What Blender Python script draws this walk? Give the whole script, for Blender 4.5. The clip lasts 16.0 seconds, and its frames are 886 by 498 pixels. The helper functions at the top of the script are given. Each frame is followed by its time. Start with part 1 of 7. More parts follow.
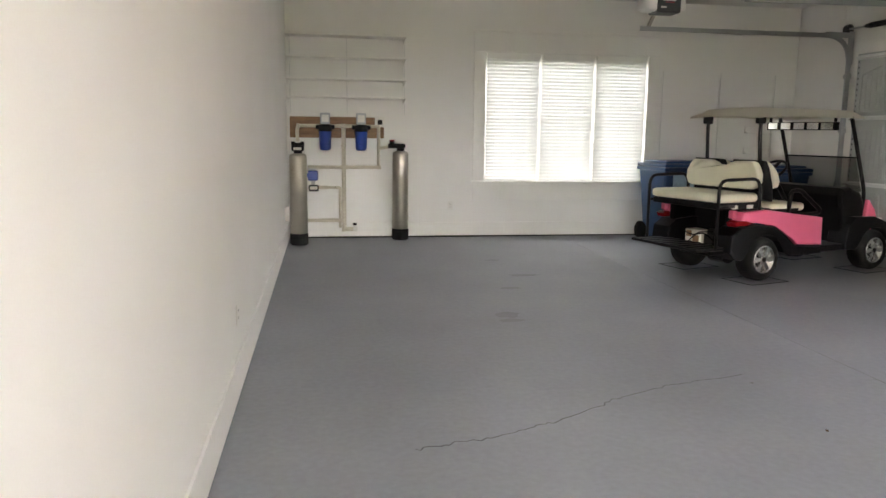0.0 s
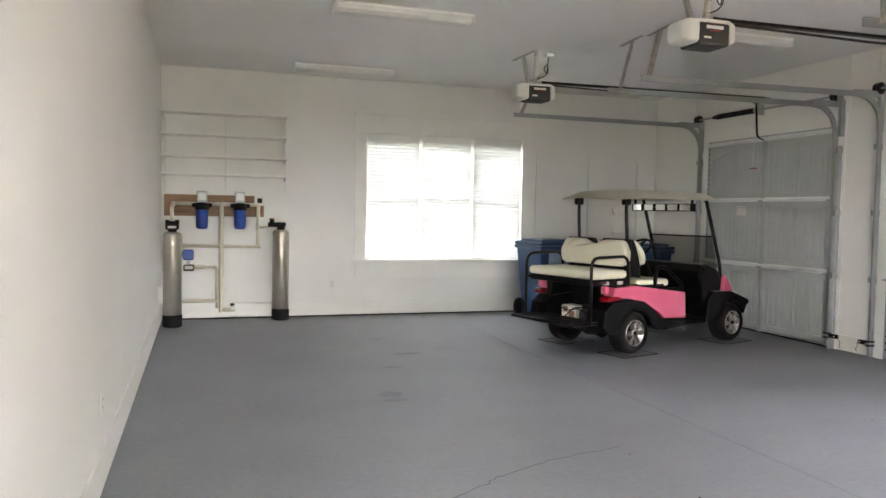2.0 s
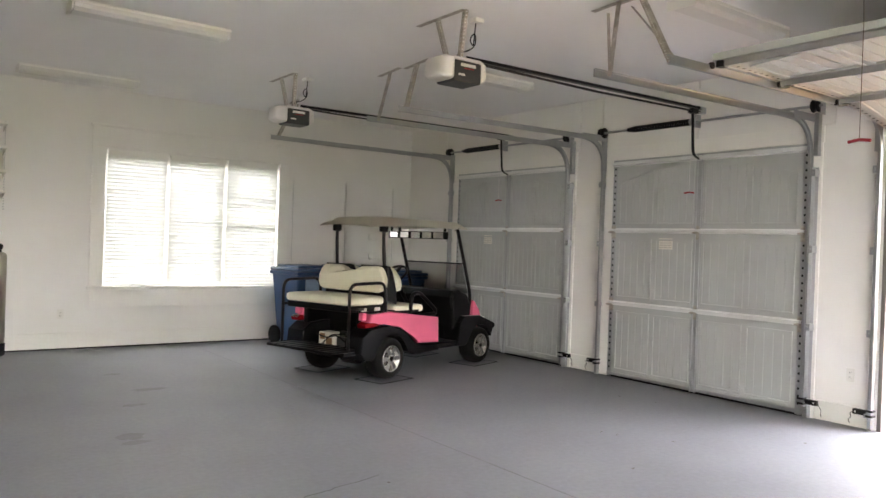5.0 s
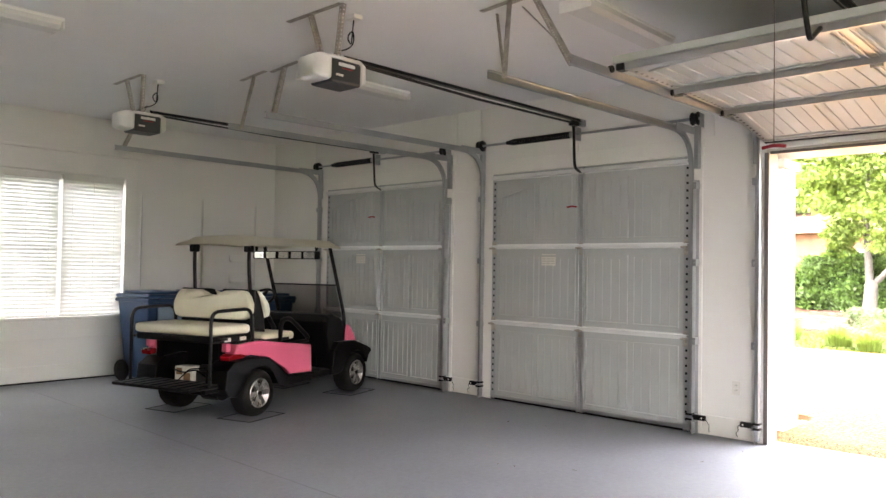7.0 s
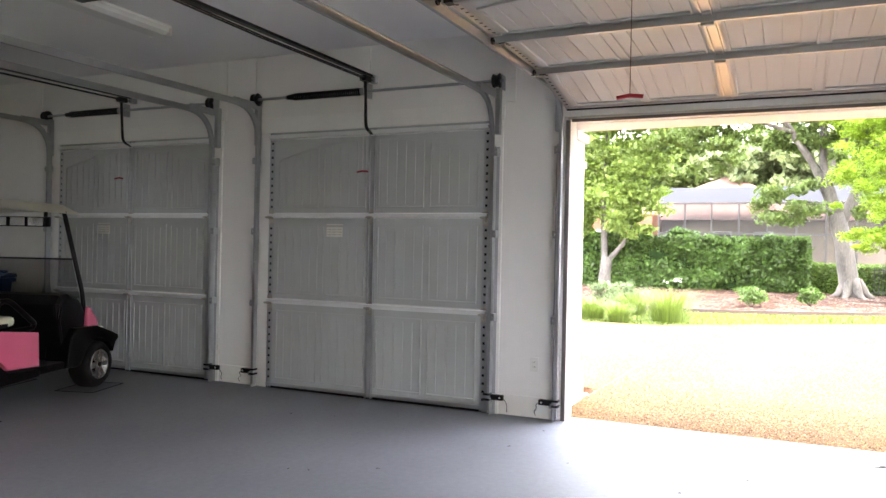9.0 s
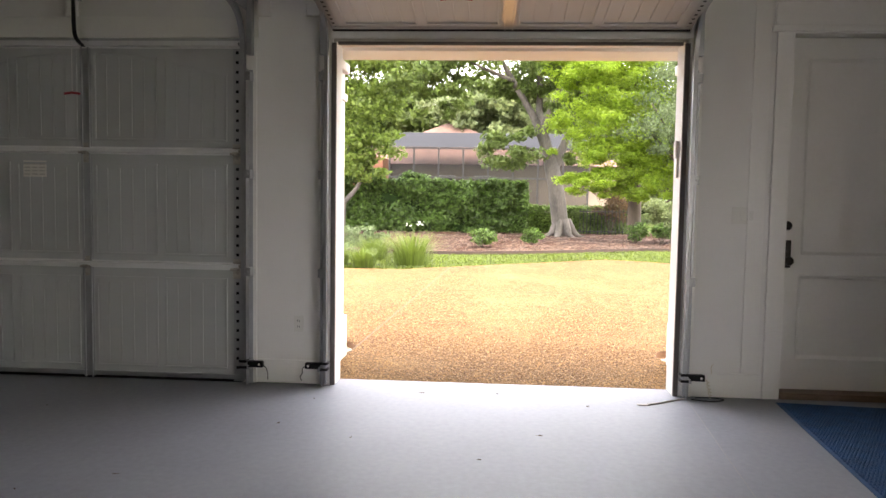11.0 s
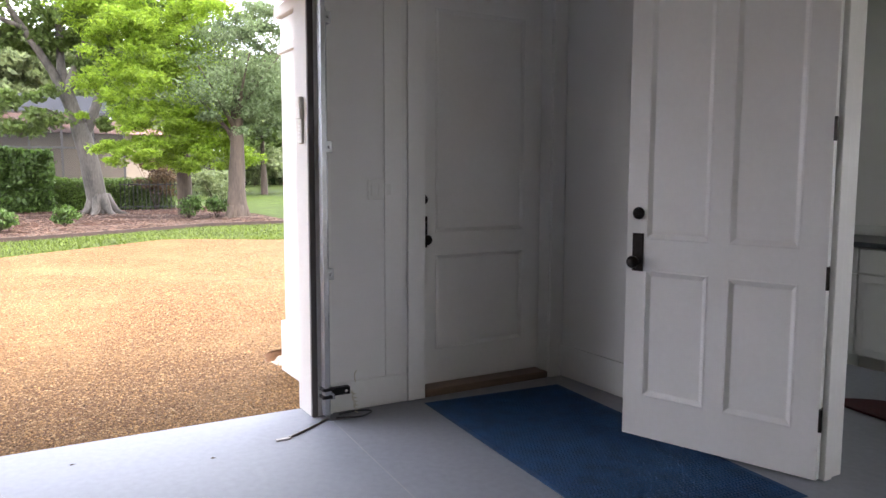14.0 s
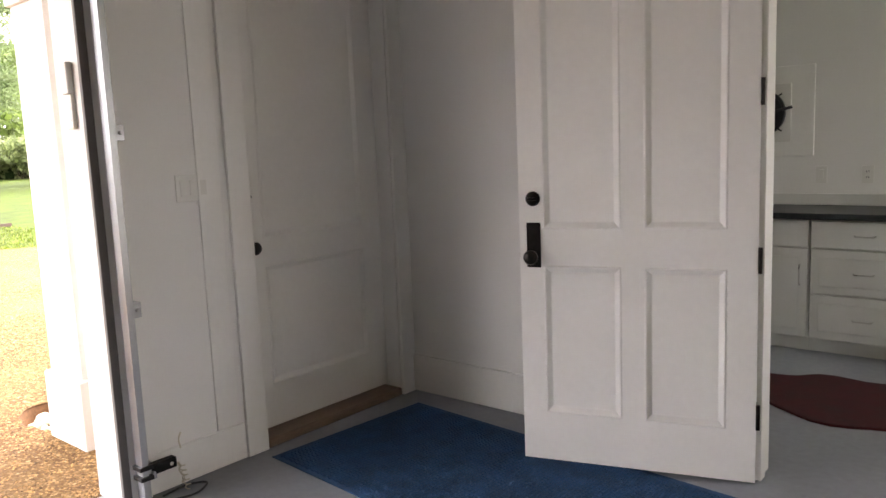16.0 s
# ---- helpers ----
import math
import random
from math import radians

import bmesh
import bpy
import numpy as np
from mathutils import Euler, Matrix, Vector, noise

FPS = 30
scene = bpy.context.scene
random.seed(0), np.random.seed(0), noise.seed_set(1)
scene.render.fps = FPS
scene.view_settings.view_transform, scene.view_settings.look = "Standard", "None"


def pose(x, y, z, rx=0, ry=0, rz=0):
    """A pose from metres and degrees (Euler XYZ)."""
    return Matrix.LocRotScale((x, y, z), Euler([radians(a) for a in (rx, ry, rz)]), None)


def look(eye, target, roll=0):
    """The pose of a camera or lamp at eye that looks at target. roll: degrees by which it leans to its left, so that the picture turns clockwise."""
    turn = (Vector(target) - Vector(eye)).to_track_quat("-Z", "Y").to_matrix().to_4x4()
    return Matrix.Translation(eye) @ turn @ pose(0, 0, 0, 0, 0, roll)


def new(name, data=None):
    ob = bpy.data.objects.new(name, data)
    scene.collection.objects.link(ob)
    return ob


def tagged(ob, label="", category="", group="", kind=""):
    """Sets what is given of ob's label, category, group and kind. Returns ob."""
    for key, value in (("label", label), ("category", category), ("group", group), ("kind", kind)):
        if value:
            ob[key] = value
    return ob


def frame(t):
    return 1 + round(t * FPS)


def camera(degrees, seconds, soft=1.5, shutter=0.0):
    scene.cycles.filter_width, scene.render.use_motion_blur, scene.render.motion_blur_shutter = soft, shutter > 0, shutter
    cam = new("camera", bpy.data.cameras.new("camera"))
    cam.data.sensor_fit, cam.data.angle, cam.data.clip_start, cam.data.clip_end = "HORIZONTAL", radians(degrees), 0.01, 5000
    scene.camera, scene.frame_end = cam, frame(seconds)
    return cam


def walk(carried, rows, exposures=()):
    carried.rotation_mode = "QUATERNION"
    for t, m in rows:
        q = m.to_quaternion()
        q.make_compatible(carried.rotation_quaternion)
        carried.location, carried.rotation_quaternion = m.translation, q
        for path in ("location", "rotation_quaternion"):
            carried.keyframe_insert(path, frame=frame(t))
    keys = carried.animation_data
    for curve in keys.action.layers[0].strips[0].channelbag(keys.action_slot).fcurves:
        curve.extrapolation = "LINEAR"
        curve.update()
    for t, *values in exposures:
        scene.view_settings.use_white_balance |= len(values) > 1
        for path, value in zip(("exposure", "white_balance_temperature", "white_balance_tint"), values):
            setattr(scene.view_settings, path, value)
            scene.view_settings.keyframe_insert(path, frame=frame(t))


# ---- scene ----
cam = camera(60.9, 16.0)
# seconds, x, y, z, yaw, pitch, roll
ROWS = [
    (0, 0.47, 0.025, 1.405, -8.99, -8.85, 0.72),
    (0.5, 0.47, 0.025, 1.405, -10.16, -5.98, 0.96),
    (1, 0.47, 0.025, 1.405, -11.45, -4.27, 1.09),
    (1.5, 0.47, 0.025, 1.405, -13.76, -3.27, 1.15),
    (2, 0.47, 0.025, 1.405, -17.86, -2.76, 1.03),
    (2.5, 0.47, 0.025, 1.405, -22.23, -2.74, 1.05),
    (3, 0.47, 0.025, 1.405, -26.51, -2.72, 1.13),
    (3.5, 0.47, 0.025, 1.405, -29.89, -2.47, 1.23),
    (6, 0.53, 0.34, 1.415, -40.57, 0.90, 1.78),
    (6.5, 0.625, 0.49, 1.408, -43.54, 1.05, 1.28),
    (7, 0.715, 0.66, 1.405, -46.85, 1.39, 0.90),
    (7.5, 0.84, 0.825, 1.392, -50.57, 1.09, 0.67),
    (8, 1.0, 0.985, 1.378, -54.75, 0.85, 0.73),
    (8.5, 1.105, 1.17, 1.36, -59.86, 0.53, 0.90),
    (9, 1.2, 1.35, 1.347, -65.40, 0.02, 1.18),
    (11.5, 2.055, 1.9, 1.335, -91.88, -4.34, 0.77),
    (12, 2.285, 1.965, 1.338, -98.14, -4.33, 0.59),
    (12.5, 2.51, 2.02, 1.338, -104.15, -4.36, 0.43),
    (13, 2.725, 2.05, 1.333, -109.95, -4.85, 0.28),
    (13.5, 2.955, 2.04, 1.335, -115.38, -5.30, 0.24),
    (14, 3.185, 1.995, 1.346, -120.19, -5.78, 0.17),
    (14.5, 3.45, 1.97, 1.356, -124.52, -6.11, -0.18),
    (15, 3.715, 1.93, 1.355, -129.39, -6.46, -0.83),
    (15.5, 3.963, 1.905, 1.363, -134.72, -6.93, -1.58),
    (16, 4.205, 1.92, 1.379, -139.94, -7.72, -2.33),
]
# seconds, stops, kelvin, tint
STOPS = [(0, 5.1, 8000, 18), (1.5, 5.3, 7600, 17), (3.5, 5.4, 8100, 18), (6, 5.3, 8000, 18), (7, 5.2, 8000, 19), (8.3, 4.95, 7900, 20), (9, 4.6, 7300, 19), (11.5, 3.3, 8100, 19), (12.5, 3.1, 7700, 18), (14.5, 3.4, 7000, 21), (16, 3.9, 8200, 20)]
walk(cam, [(t, pose(x, y, z, 90 + pitch, 0, yaw) @ pose(0, 0, 0, 0, 0, roll)) for t, x, y, z, yaw, pitch, roll in ROWS], STOPS)

# ---- daylight: thin bright cloud, a wide soft sun high behind the house ----
world = bpy.data.worlds.new("sky")
scene.world = world
world.use_nodes = True
wn = world.node_tree.nodes
sky = wn.new("ShaderNodeTexSky")
sky.sky_type = "NISHITA"
sky.sun_disc = False
sky.sun_elevation, sky.sun_rotation = radians(64), radians(205)
sky.dust_density, sky.ozone_density = 4.0, 1.0
hazed = wn.new("ShaderNodeMixRGB")
hazed.inputs[0].default_value = 0.7
hazed.inputs[2].default_value = (7.2, 8.1, 9.5, 1)
world.node_tree.links.new(sky.outputs[0], hazed.inputs[1])
world.node_tree.links.new(hazed.outputs[0], wn["Background"].inputs[0])
wn["Background"].inputs[1].default_value = 0.15
sun = new("sun", bpy.data.lights.new("sun", "SUN"))
sun.data.energy, sun.data.angle, sun.data.color = 0.35, radians(30), (1.0, 0.96, 0.9)
sun.matrix_world = look((0, 0, 0), (0.20, 0.35, -0.91))


def sky_panel(name, m, w, h, watts, color):
    """Area lamp as sky light in a window's opening, seen or added."""
    lamp = bpy.data.lights.new(name, "AREA")
    lamp.shape, lamp.size, lamp.size_y, lamp.energy, lamp.color = "RECTANGLE", w, h, watts, color
    ob = new(name, lamp)
    ob.matrix_world = m


sky_panel("north_window_sky", look((3.72, 10.22, 1.60), (3.72, 5.0, 2.8)), 2.2, 1.6, 0.8, (0.95, 0.98, 1.0))
# added fill from an unseen south opening, tilted up to brighten the ceiling
sky_panel("added_south_fill", look((1.95, -1.30, 1.15), (2.6, 1.6, 3.4)), 2.9, 1.8, 1.65, (1.0, 0.94, 0.86))
# added lamp that brightens the next room through an assumed west window
sky_panel("added_room_fill", look((2.17, -2.45, 1.65), (5.0, -2.45, 1.5)), 1.0, 1.2, 0.28, (0.92, 1.0, 0.95))

# ---- materials ----


def mat(name, color, rough=0.5, metal=0.0, var=0.06, scale=6.0, fine=60.0, bump=0.0, bump_scale=None, coat=0.0, tint=None, island=0.0, stretch=None):
    """A surface with variation at two scales, fine relief and, where asked, a second tint."""
    m = bpy.data.materials.new(name)
    m.use_nodes = True
    n, l = m.node_tree.nodes, m.node_tree.links
    b = n["Principled BSDF"]
    b.inputs["Roughness"].default_value, b.inputs["Metallic"].default_value = rough, metal
    b.inputs["Coat Weight"].default_value = coat
    tc = n.new("ShaderNodeTexCoord")
    src = tc.outputs["Object"]
    if stretch:
        mp = n.new("ShaderNodeMapping")
        mp.inputs["Scale"].default_value = stretch
        l.new(src, mp.inputs[0])
        src = mp.outputs[0]
    big, small = n.new("ShaderNodeTexNoise"), n.new("ShaderNodeTexNoise")
    for tex, sc, det in ((big, scale, 4), (small, fine, 3)):
        tex.inputs["Scale"].default_value, tex.inputs["Detail"].default_value = sc, det
        l.new(src, tex.inputs["Vector"])
    mix = n.new("ShaderNodeMath")
    mix.operation = "ADD"
    half = n.new("ShaderNodeMath")
    half.operation, half.inputs[1].default_value = "MULTIPLY", 0.5
    l.new(small.outputs[0], half.inputs[0])
    l.new(big.outputs[0], mix.inputs[0])
    l.new(half.outputs[0], mix.inputs[1])
    ramp = n.new("ShaderNodeMapRange")
    ramp.inputs["From Min"].default_value, ramp.inputs["From Max"].default_value = 0.45, 1.05
    l.new(mix.outputs[0], ramp.inputs["Value"])
    col = n.new("ShaderNodeMixRGB")
    lo = [c * (1 - 2 * var) for c in color]
    hi = list(tint) if tint else [min(1, c * (1 + var)) for c in color]
    col.inputs[1].default_value, col.inputs[2].default_value = (*lo, 1), (*hi, 1)
    l.new(ramp.outputs[0], col.inputs[0])
    out = col.outputs[0]
    if island:
        geo, hsv = n.new("ShaderNodeNewGeometry"), n.new("ShaderNodeHueSaturation")
        rng = n.new("ShaderNodeMapRange")
        rng.inputs["To Min"].default_value, rng.inputs["To Max"].default_value = 1 - island, 1 + island
        l.new(geo.outputs["Random Per Island"], rng.inputs["Value"])
        l.new(rng.outputs[0], hsv.inputs["Value"])
        l.new(out, hsv.inputs["Color"])
        out = hsv.outputs[0]
    l.new(out, b.inputs["Base Color"])
    rr = n.new("ShaderNodeMapRange")
    rr.inputs["To Min"].default_value, rr.inputs["To Max"].default_value = max(0.02, rough - 0.08), min(1, rough + 0.08)
    l.new(big.outputs[0], rr.inputs["Value"])
    l.new(rr.outputs[0], b.inputs["Roughness"])
    if bump:
        bp = n.new("ShaderNodeBump")
        bp.inputs["Strength"].default_value, bp.inputs["Distance"].default_value = bump, 0.004
        bt = small
        if bump_scale:
            bt = n.new("ShaderNodeTexNoise")
            bt.inputs["Scale"].default_value, bt.inputs["Detail"].default_value = bump_scale, 3
            l.new(src, bt.inputs["Vector"])
        l.new(bt.outputs[0], bp.inputs["Height"])
        l.new(bp.outputs[0], b.inputs["Normal"])
    return m


def leaf_mat(name, color, island=0.35, glow=0.45):
    """Leaves: reflect and let some light through."""
    m = mat(name, color, 0.55, var=0.15, scale=0.6, fine=8, island=island)
    n, l = m.node_tree.nodes, m.node_tree.links
    tr, mx = n.new("ShaderNodeBsdfTranslucent"), n.new("ShaderNodeMixShader")
    mx.inputs[0].default_value = glow
    b = n["Principled BSDF"]
    l.new(b.inputs["Base Color"].links[0].from_socket, tr.inputs[0])
    l.new(b.outputs[0], mx.inputs[1])
    l.new(tr.outputs[0], mx.inputs[2])
    l.new(mx.outputs[0], n["Material Output"].inputs[0])
    return m


def glass_mat(name, color, rough=0.0, clear=0.0):
    """Thin glazing: a gloss on a coloured clear sheet."""
    m = bpy.data.materials.new(name)
    m.use_nodes = True
    n, l = m.node_tree.nodes, m.node_tree.links
    g, t, mx, fr = n.new("ShaderNodeBsdfGlossy"), n.new("ShaderNodeBsdfTransparent"), n.new("ShaderNodeMixShader"), n.new("ShaderNodeLayerWeight")
    g.inputs["Roughness"].default_value = rough
    t.inputs[0].default_value = (*color, 1)
    pw, ad = n.new("ShaderNodeMath"), n.new("ShaderNodeMath")
    pw.operation, pw.inputs[1].default_value = "POWER", 4.0
    ad.operation, ad.inputs[1].default_value, ad.inputs[2].default_value = "MULTIPLY_ADD", 0.6, 0.04
    l.new(fr.outputs["Facing"], pw.inputs[0])
    l.new(pw.outputs[0], ad.inputs[0])
    l.new(ad.outputs[0], mx.inputs[0])
    l.new(t.outputs[0], mx.inputs[1])
    l.new(g.outputs[0], mx.inputs[2])
    l.new(mx.outputs[0], n["Material Output"].inputs[0])
    return m


WALL = mat("wall_paint", (0.82, 0.81, 0.785), 0.6, var=0.02, scale=1.3, fine=140, bump=0.12)
CEIL = mat("ceiling_paint", (0.84, 0.83, 0.82), 0.75, var=0.02, scale=0.9, fine=120, bump=0.15)
TRIM = mat("trim_paint", (0.84, 0.83, 0.80), 0.38, var=0.025, scale=2.0, fine=40, bump=0.05)
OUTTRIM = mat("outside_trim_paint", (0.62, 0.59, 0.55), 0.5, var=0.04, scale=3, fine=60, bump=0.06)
FLOOR = mat("floor_paint", (0.255, 0.272, 0.305), 0.55, var=0.10, scale=0.9, fine=26, bump=0.10, bump_scale=160, tint=(0.29, 0.305, 0.335))
FLOOR_WEAR = mat("worn_floor_paint", (0.185, 0.195, 0.215), 0.5, var=0.15, scale=4, fine=50)
CRACK = mat("crack_shadow", (0.085, 0.088, 0.095), 0.9, var=0.2)
STEEL = mat("door_steel_paint", (0.45, 0.47, 0.47), 0.5, var=0.03, scale=2.5, fine=90, bump=0.08, bump_scale=260)
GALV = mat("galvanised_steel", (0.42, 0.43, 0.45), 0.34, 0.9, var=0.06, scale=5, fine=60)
# lit copy of the galvanised steel: strut highlights put into a lighter colour
STRUT_LIT = mat("lit_galvanised_steel", (0.76, 0.77, 0.77), 0.40, 0.4, var=0.04, scale=4, fine=60)
RUSTY = mat("stained_galvanised_steel", (0.50, 0.47, 0.43), 0.5, 0.6, var=0.25, scale=14, fine=60, tint=(0.62, 0.58, 0.52))
BLACK_STEEL = mat("black_powder_coat", (0.012, 0.012, 0.013), 0.33, var=0.2, scale=8, fine=90, bump=0.05)
BLACK_PLASTIC = mat("black_plastic", (0.004, 0.004, 0.0045), 0.45, var=0.25, scale=6, fine=160, bump=0.25, bump_scale=300)
RUBBER = mat("rubber", (0.011, 0.011, 0.011), 0.75, var=0.3, scale=12, fine=120, bump=0.3)
for m_ in (BLACK_PLASTIC, BLACK_STEEL, RUBBER):
    m_.node_tree.nodes["Principled BSDF"].inputs["Specular IOR Level"].default_value = 0.2
CHARCOAL = mat("charcoal_plastic", (0.035, 0.037, 0.042), 0.45, var=0.15)
LENS = mat("milky_lens", (0.72, 0.71, 0.69), 0.35, var=0.03, scale=5)
PVC = mat("pvc", (0.66, 0.61, 0.50), 0.35, var=0.05, scale=9, fine=70)
BLUE = mat("blue_plastic", (0.01, 0.055, 0.34), 0.32, var=0.12, scale=9)
NAVY = mat("navy_plastic", (0.008, 0.012, 0.03), 0.4, var=0.12)
CLEAR_CAP = mat("frosted_plastic", (0.50, 0.53, 0.56), 0.25, var=0.08)
STAINLESS = mat("stainless", (0.56, 0.52, 0.45), 0.36, 1.0, var=0.06, scale=3, fine=120, stretch=(1, 1, 0.05))
brushed = STAINLESS.node_tree.nodes.new("ShaderNodeTangent")
brushed.direction_type, brushed.axis = "RADIAL", "Z"
STAINLESS.node_tree.nodes["Principled BSDF"].inputs["Anisotropic"].default_value = 0.8
STAINLESS.node_tree.nodes["Principled BSDF"].inputs["Anisotropic Rotation"].default_value = 0.25
STAINLESS.node_tree.links.new(brushed.outputs[0], STAINLESS.node_tree.nodes["Principled BSDF"].inputs["Tangent"])
BRASS = mat("brass", (0.5, 0.33, 0.12), 0.35, 0.9, var=0.15)
BOARD = mat("varnished_wood", (0.27, 0.135, 0.06), 0.5, var=0.22, scale=3, fine=26, bump=0.1, stretch=(1, 6, 9), tint=(0.33, 0.18, 0.09))
OAK = mat("oak_threshold", (0.20, 0.13, 0.09), 0.45, var=0.2, scale=3, fine=30, stretch=(6, 1, 6))
RED = mat("red_plastic", (0.30, 0.012, 0.018), 0.3, var=0.1)
REDLENS = mat("red_lamp_lens", (0.26, 0.006, 0.010), 0.12, var=0.12, scale=20, coat=0.6)
CREAM = mat("cream_vinyl", (0.78, 0.74, 0.59), 0.48, var=0.035, scale=5, fine=200, bump=0.2, bump_scale=420)
ROOFPL = mat("cart_roof_plastic", (0.80, 0.76, 0.66), 0.42, var=0.03, scale=4, fine=160, bump=0.1)
PINK = mat("pink_paint", (0.78, 0.135, 0.235), 0.16, var=0.03, scale=3, coat=0.8)
ALLOY = mat("machined_alloy", (0.66, 0.65, 0.63), 0.25, 1.0, var=0.1, scale=20)
MIRROR = mat("mirror_glass", (0.92, 0.92, 0.92), 0.16, 1.0, var=0.0)
GLASS = glass_mat("window_glass", (0.95, 0.97, 0.96))
SMOKED = glass_mat("smoked_glass", (0.70, 0.70, 0.69), 0.02)
BIN = mat("bin_blue_plastic", (0.009, 0.050, 0.135), 0.42, var=0.12, scale=4, fine=120, bump=0.12)
BIN_LIGHT = mat("bin_light_label", (0.30, 0.42, 0.55), 0.45, var=0.1)
BRONZE = mat("oiled_bronze", (0.022, 0.018, 0.016), 0.32, 0.7, var=0.25, scale=18)
MATBLUE = mat("blue_rib_matting", (0.009, 0.062, 0.160), 0.85, var=0.22, scale=9, fine=90, bump=0.5)
RUGRED = mat("red_pile", (0.055, 0.002, 0.004), 0.95, var=0.25, scale=9, fine=160, bump=0.7)
CABINET = mat("cabinet_paint", (0.70, 0.70, 0.67), 0.4, var=0.02, scale=3)
COUNTER = mat("dark_laminate", (0.035, 0.042, 0.048), 0.35, var=0.3, scale=12, fine=140)
NICKEL = mat("nickel", (0.55, 0.53, 0.5), 0.28, 1.0, var=0.05)
OUTLETM = mat("switch_plastic", (0.76, 0.75, 0.71), 0.3, var=0.02)
PAPER = mat("paper_label", (0.72, 0.70, 0.64), 0.7, var=0.06)
DARK = mat("dark_slot", (0.01, 0.01, 0.01), 0.8, var=0.1)
LEAFDRY = mat("dry_leaf", (0.10, 0.06, 0.03), 0.8, var=0.3, scale=30)


def aggregate_mat():
    """Exposed aggregate: small stones of many tans in a darker matrix, with pale worn patches."""
    m = bpy.data.materials.new("exposed_aggregate")
    m.use_nodes = True
    n, l = m.node_tree.nodes, m.node_tree.links
    b = n["Principled BSDF"]
    tc = n.new("ShaderNodeTexCoord")
    cell, edge, wear = n.new("ShaderNodeTexVoronoi"), n.new("ShaderNodeTexVoronoi"), n.new("ShaderNodeTexNoise")
    edge.feature = "DISTANCE_TO_EDGE"
    for v in (cell, edge):
        v.inputs["Scale"].default_value = 62.0
        l.new(tc.outputs["Object"], v.inputs["Vector"])
    wear.inputs["Scale"].default_value, wear.inputs["Detail"].default_value = 0.9, 5
    l.new(tc.outputs["Object"], wear.inputs["Vector"])
    sep, ramp = n.new("ShaderNodeSeparateColor"), n.new("ShaderNodeValToRGB")
    l.new(cell.outputs["Color"], sep.inputs[0])
    l.new(sep.outputs[0], ramp.inputs[0])
    el = ramp.color_ramp.elements
    el[0].color, el[1].color = (0.060, 0.026, 0.008, 1), (0.33, 0.22, 0.11, 1)
    for p, c in ((0.3, (0.105, 0.050, 0.016, 1)), (0.65, (0.165, 0.090, 0.034, 1)), (0.88, (0.225, 0.130, 0.054, 1))):
        el.new(p).color = c
    gap = n.new("ShaderNodeMapRange")
    gap.inputs["From Max"].default_value = 0.12
    l.new(edge.outputs["Distance"], gap.inputs["Value"])
    joint = n.new("ShaderNodeMixRGB")
    joint.inputs[1].default_value = (0.075, 0.038, 0.014, 1)
    l.new(gap.outputs[0], joint.inputs[0])
    l.new(ramp.outputs[0], joint.inputs[2])
    worn, amt = n.new("ShaderNodeMixRGB"), n.new("ShaderNodeMapRange")
    amt.inputs["From Min"].default_value, amt.inputs["From Max"].default_value, amt.inputs["To Max"].default_value = 0.48, 0.78, 0.45
    l.new(wear.outputs[0], amt.inputs["Value"])
    l.new(amt.outputs[0], worn.inputs[0])
    l.new(joint.outputs[0], worn.inputs[1])
    worn.inputs[2].default_value = (0.25, 0.155, 0.068, 1)
    l.new(worn.outputs[0], b.inputs["Base Color"])
    b.inputs["Roughness"].default_value = 0.85
    bp = n.new("ShaderNodeBump")
    bp.inputs["Strength"].default_value, bp.inputs["Distance"].default_value = 0.8, 0.004
    l.new(gap.outputs[0], bp.inputs["Height"])
    l.new(bp.outputs[0], b.inputs["Normal"])
    return m


AGG = aggregate_mat()
AGGSTONE = mat("aggregate_pebble", (0.21, 0.118, 0.047), 0.6, var=0.2, scale=5, island=0.75)
JOINT = mat("driveway_joint", (0.125, 0.080, 0.042), 0.9, var=0.2)
for m_ in (AGG, AGGSTONE):
    m_.node_tree.nodes["Principled BSDF"].inputs["Specular IOR Level"].default_value = 0.12
PEBBLE = mat("pale_pebble", (0.36, 0.30, 0.22), 0.7, var=0.15, scale=14, island=0.25)
GRASS = mat("lawn", (0.038, 0.060, 0.006), 0.9, var=0.35, scale=1.6, fine=30, bump=1.0, bump_scale=60, tint=(0.052, 0.084, 0.012))
GRASSBLADE = leaf_mat("grass_blade", (0.105, 0.155, 0.024), 0.35)
GRASS.node_tree.nodes["Principled BSDF"].inputs["Specular IOR Level"].default_value = 0.1
MULCH = mat("pine_straw_mulch", (0.058, 0.030, 0.019), 0.95, var=0.45, scale=6, fine=34, bump=1.0, bump_scale=45)
MULCH.node_tree.nodes["Principled BSDF"].inputs["Specular IOR Level"].default_value = 0.05
EDGING = mat("edging", (0.05, 0.03, 0.022), 0.9, var=0.2)
BARK_PALE = mat("pale_bark", (0.110, 0.097, 0.080), 0.9, var=0.38, scale=3, fine=26, bump=0.8, bump_scale=18, stretch=(1, 1, 0.35))
BARK_BROWN = mat("brown_bark", (0.075, 0.054, 0.037), 0.95, var=0.3, scale=4, fine=30, bump=0.9, bump_scale=22, stretch=(1, 1, 0.2))
LEAF_A = leaf_mat("sycamore_leaf", (0.115, 0.172, 0.040), glow=0.55)
LEAF_B = leaf_mat("cypress_leaf", (0.225, 0.345, 0.030), glow=0.6)
LEAF_C = leaf_mat("grey_green_leaf", (0.124, 0.174, 0.074), glow=0.5)
LEAF_D = leaf_mat("young_tree_leaf", (0.165, 0.240, 0.045), glow=0.55)
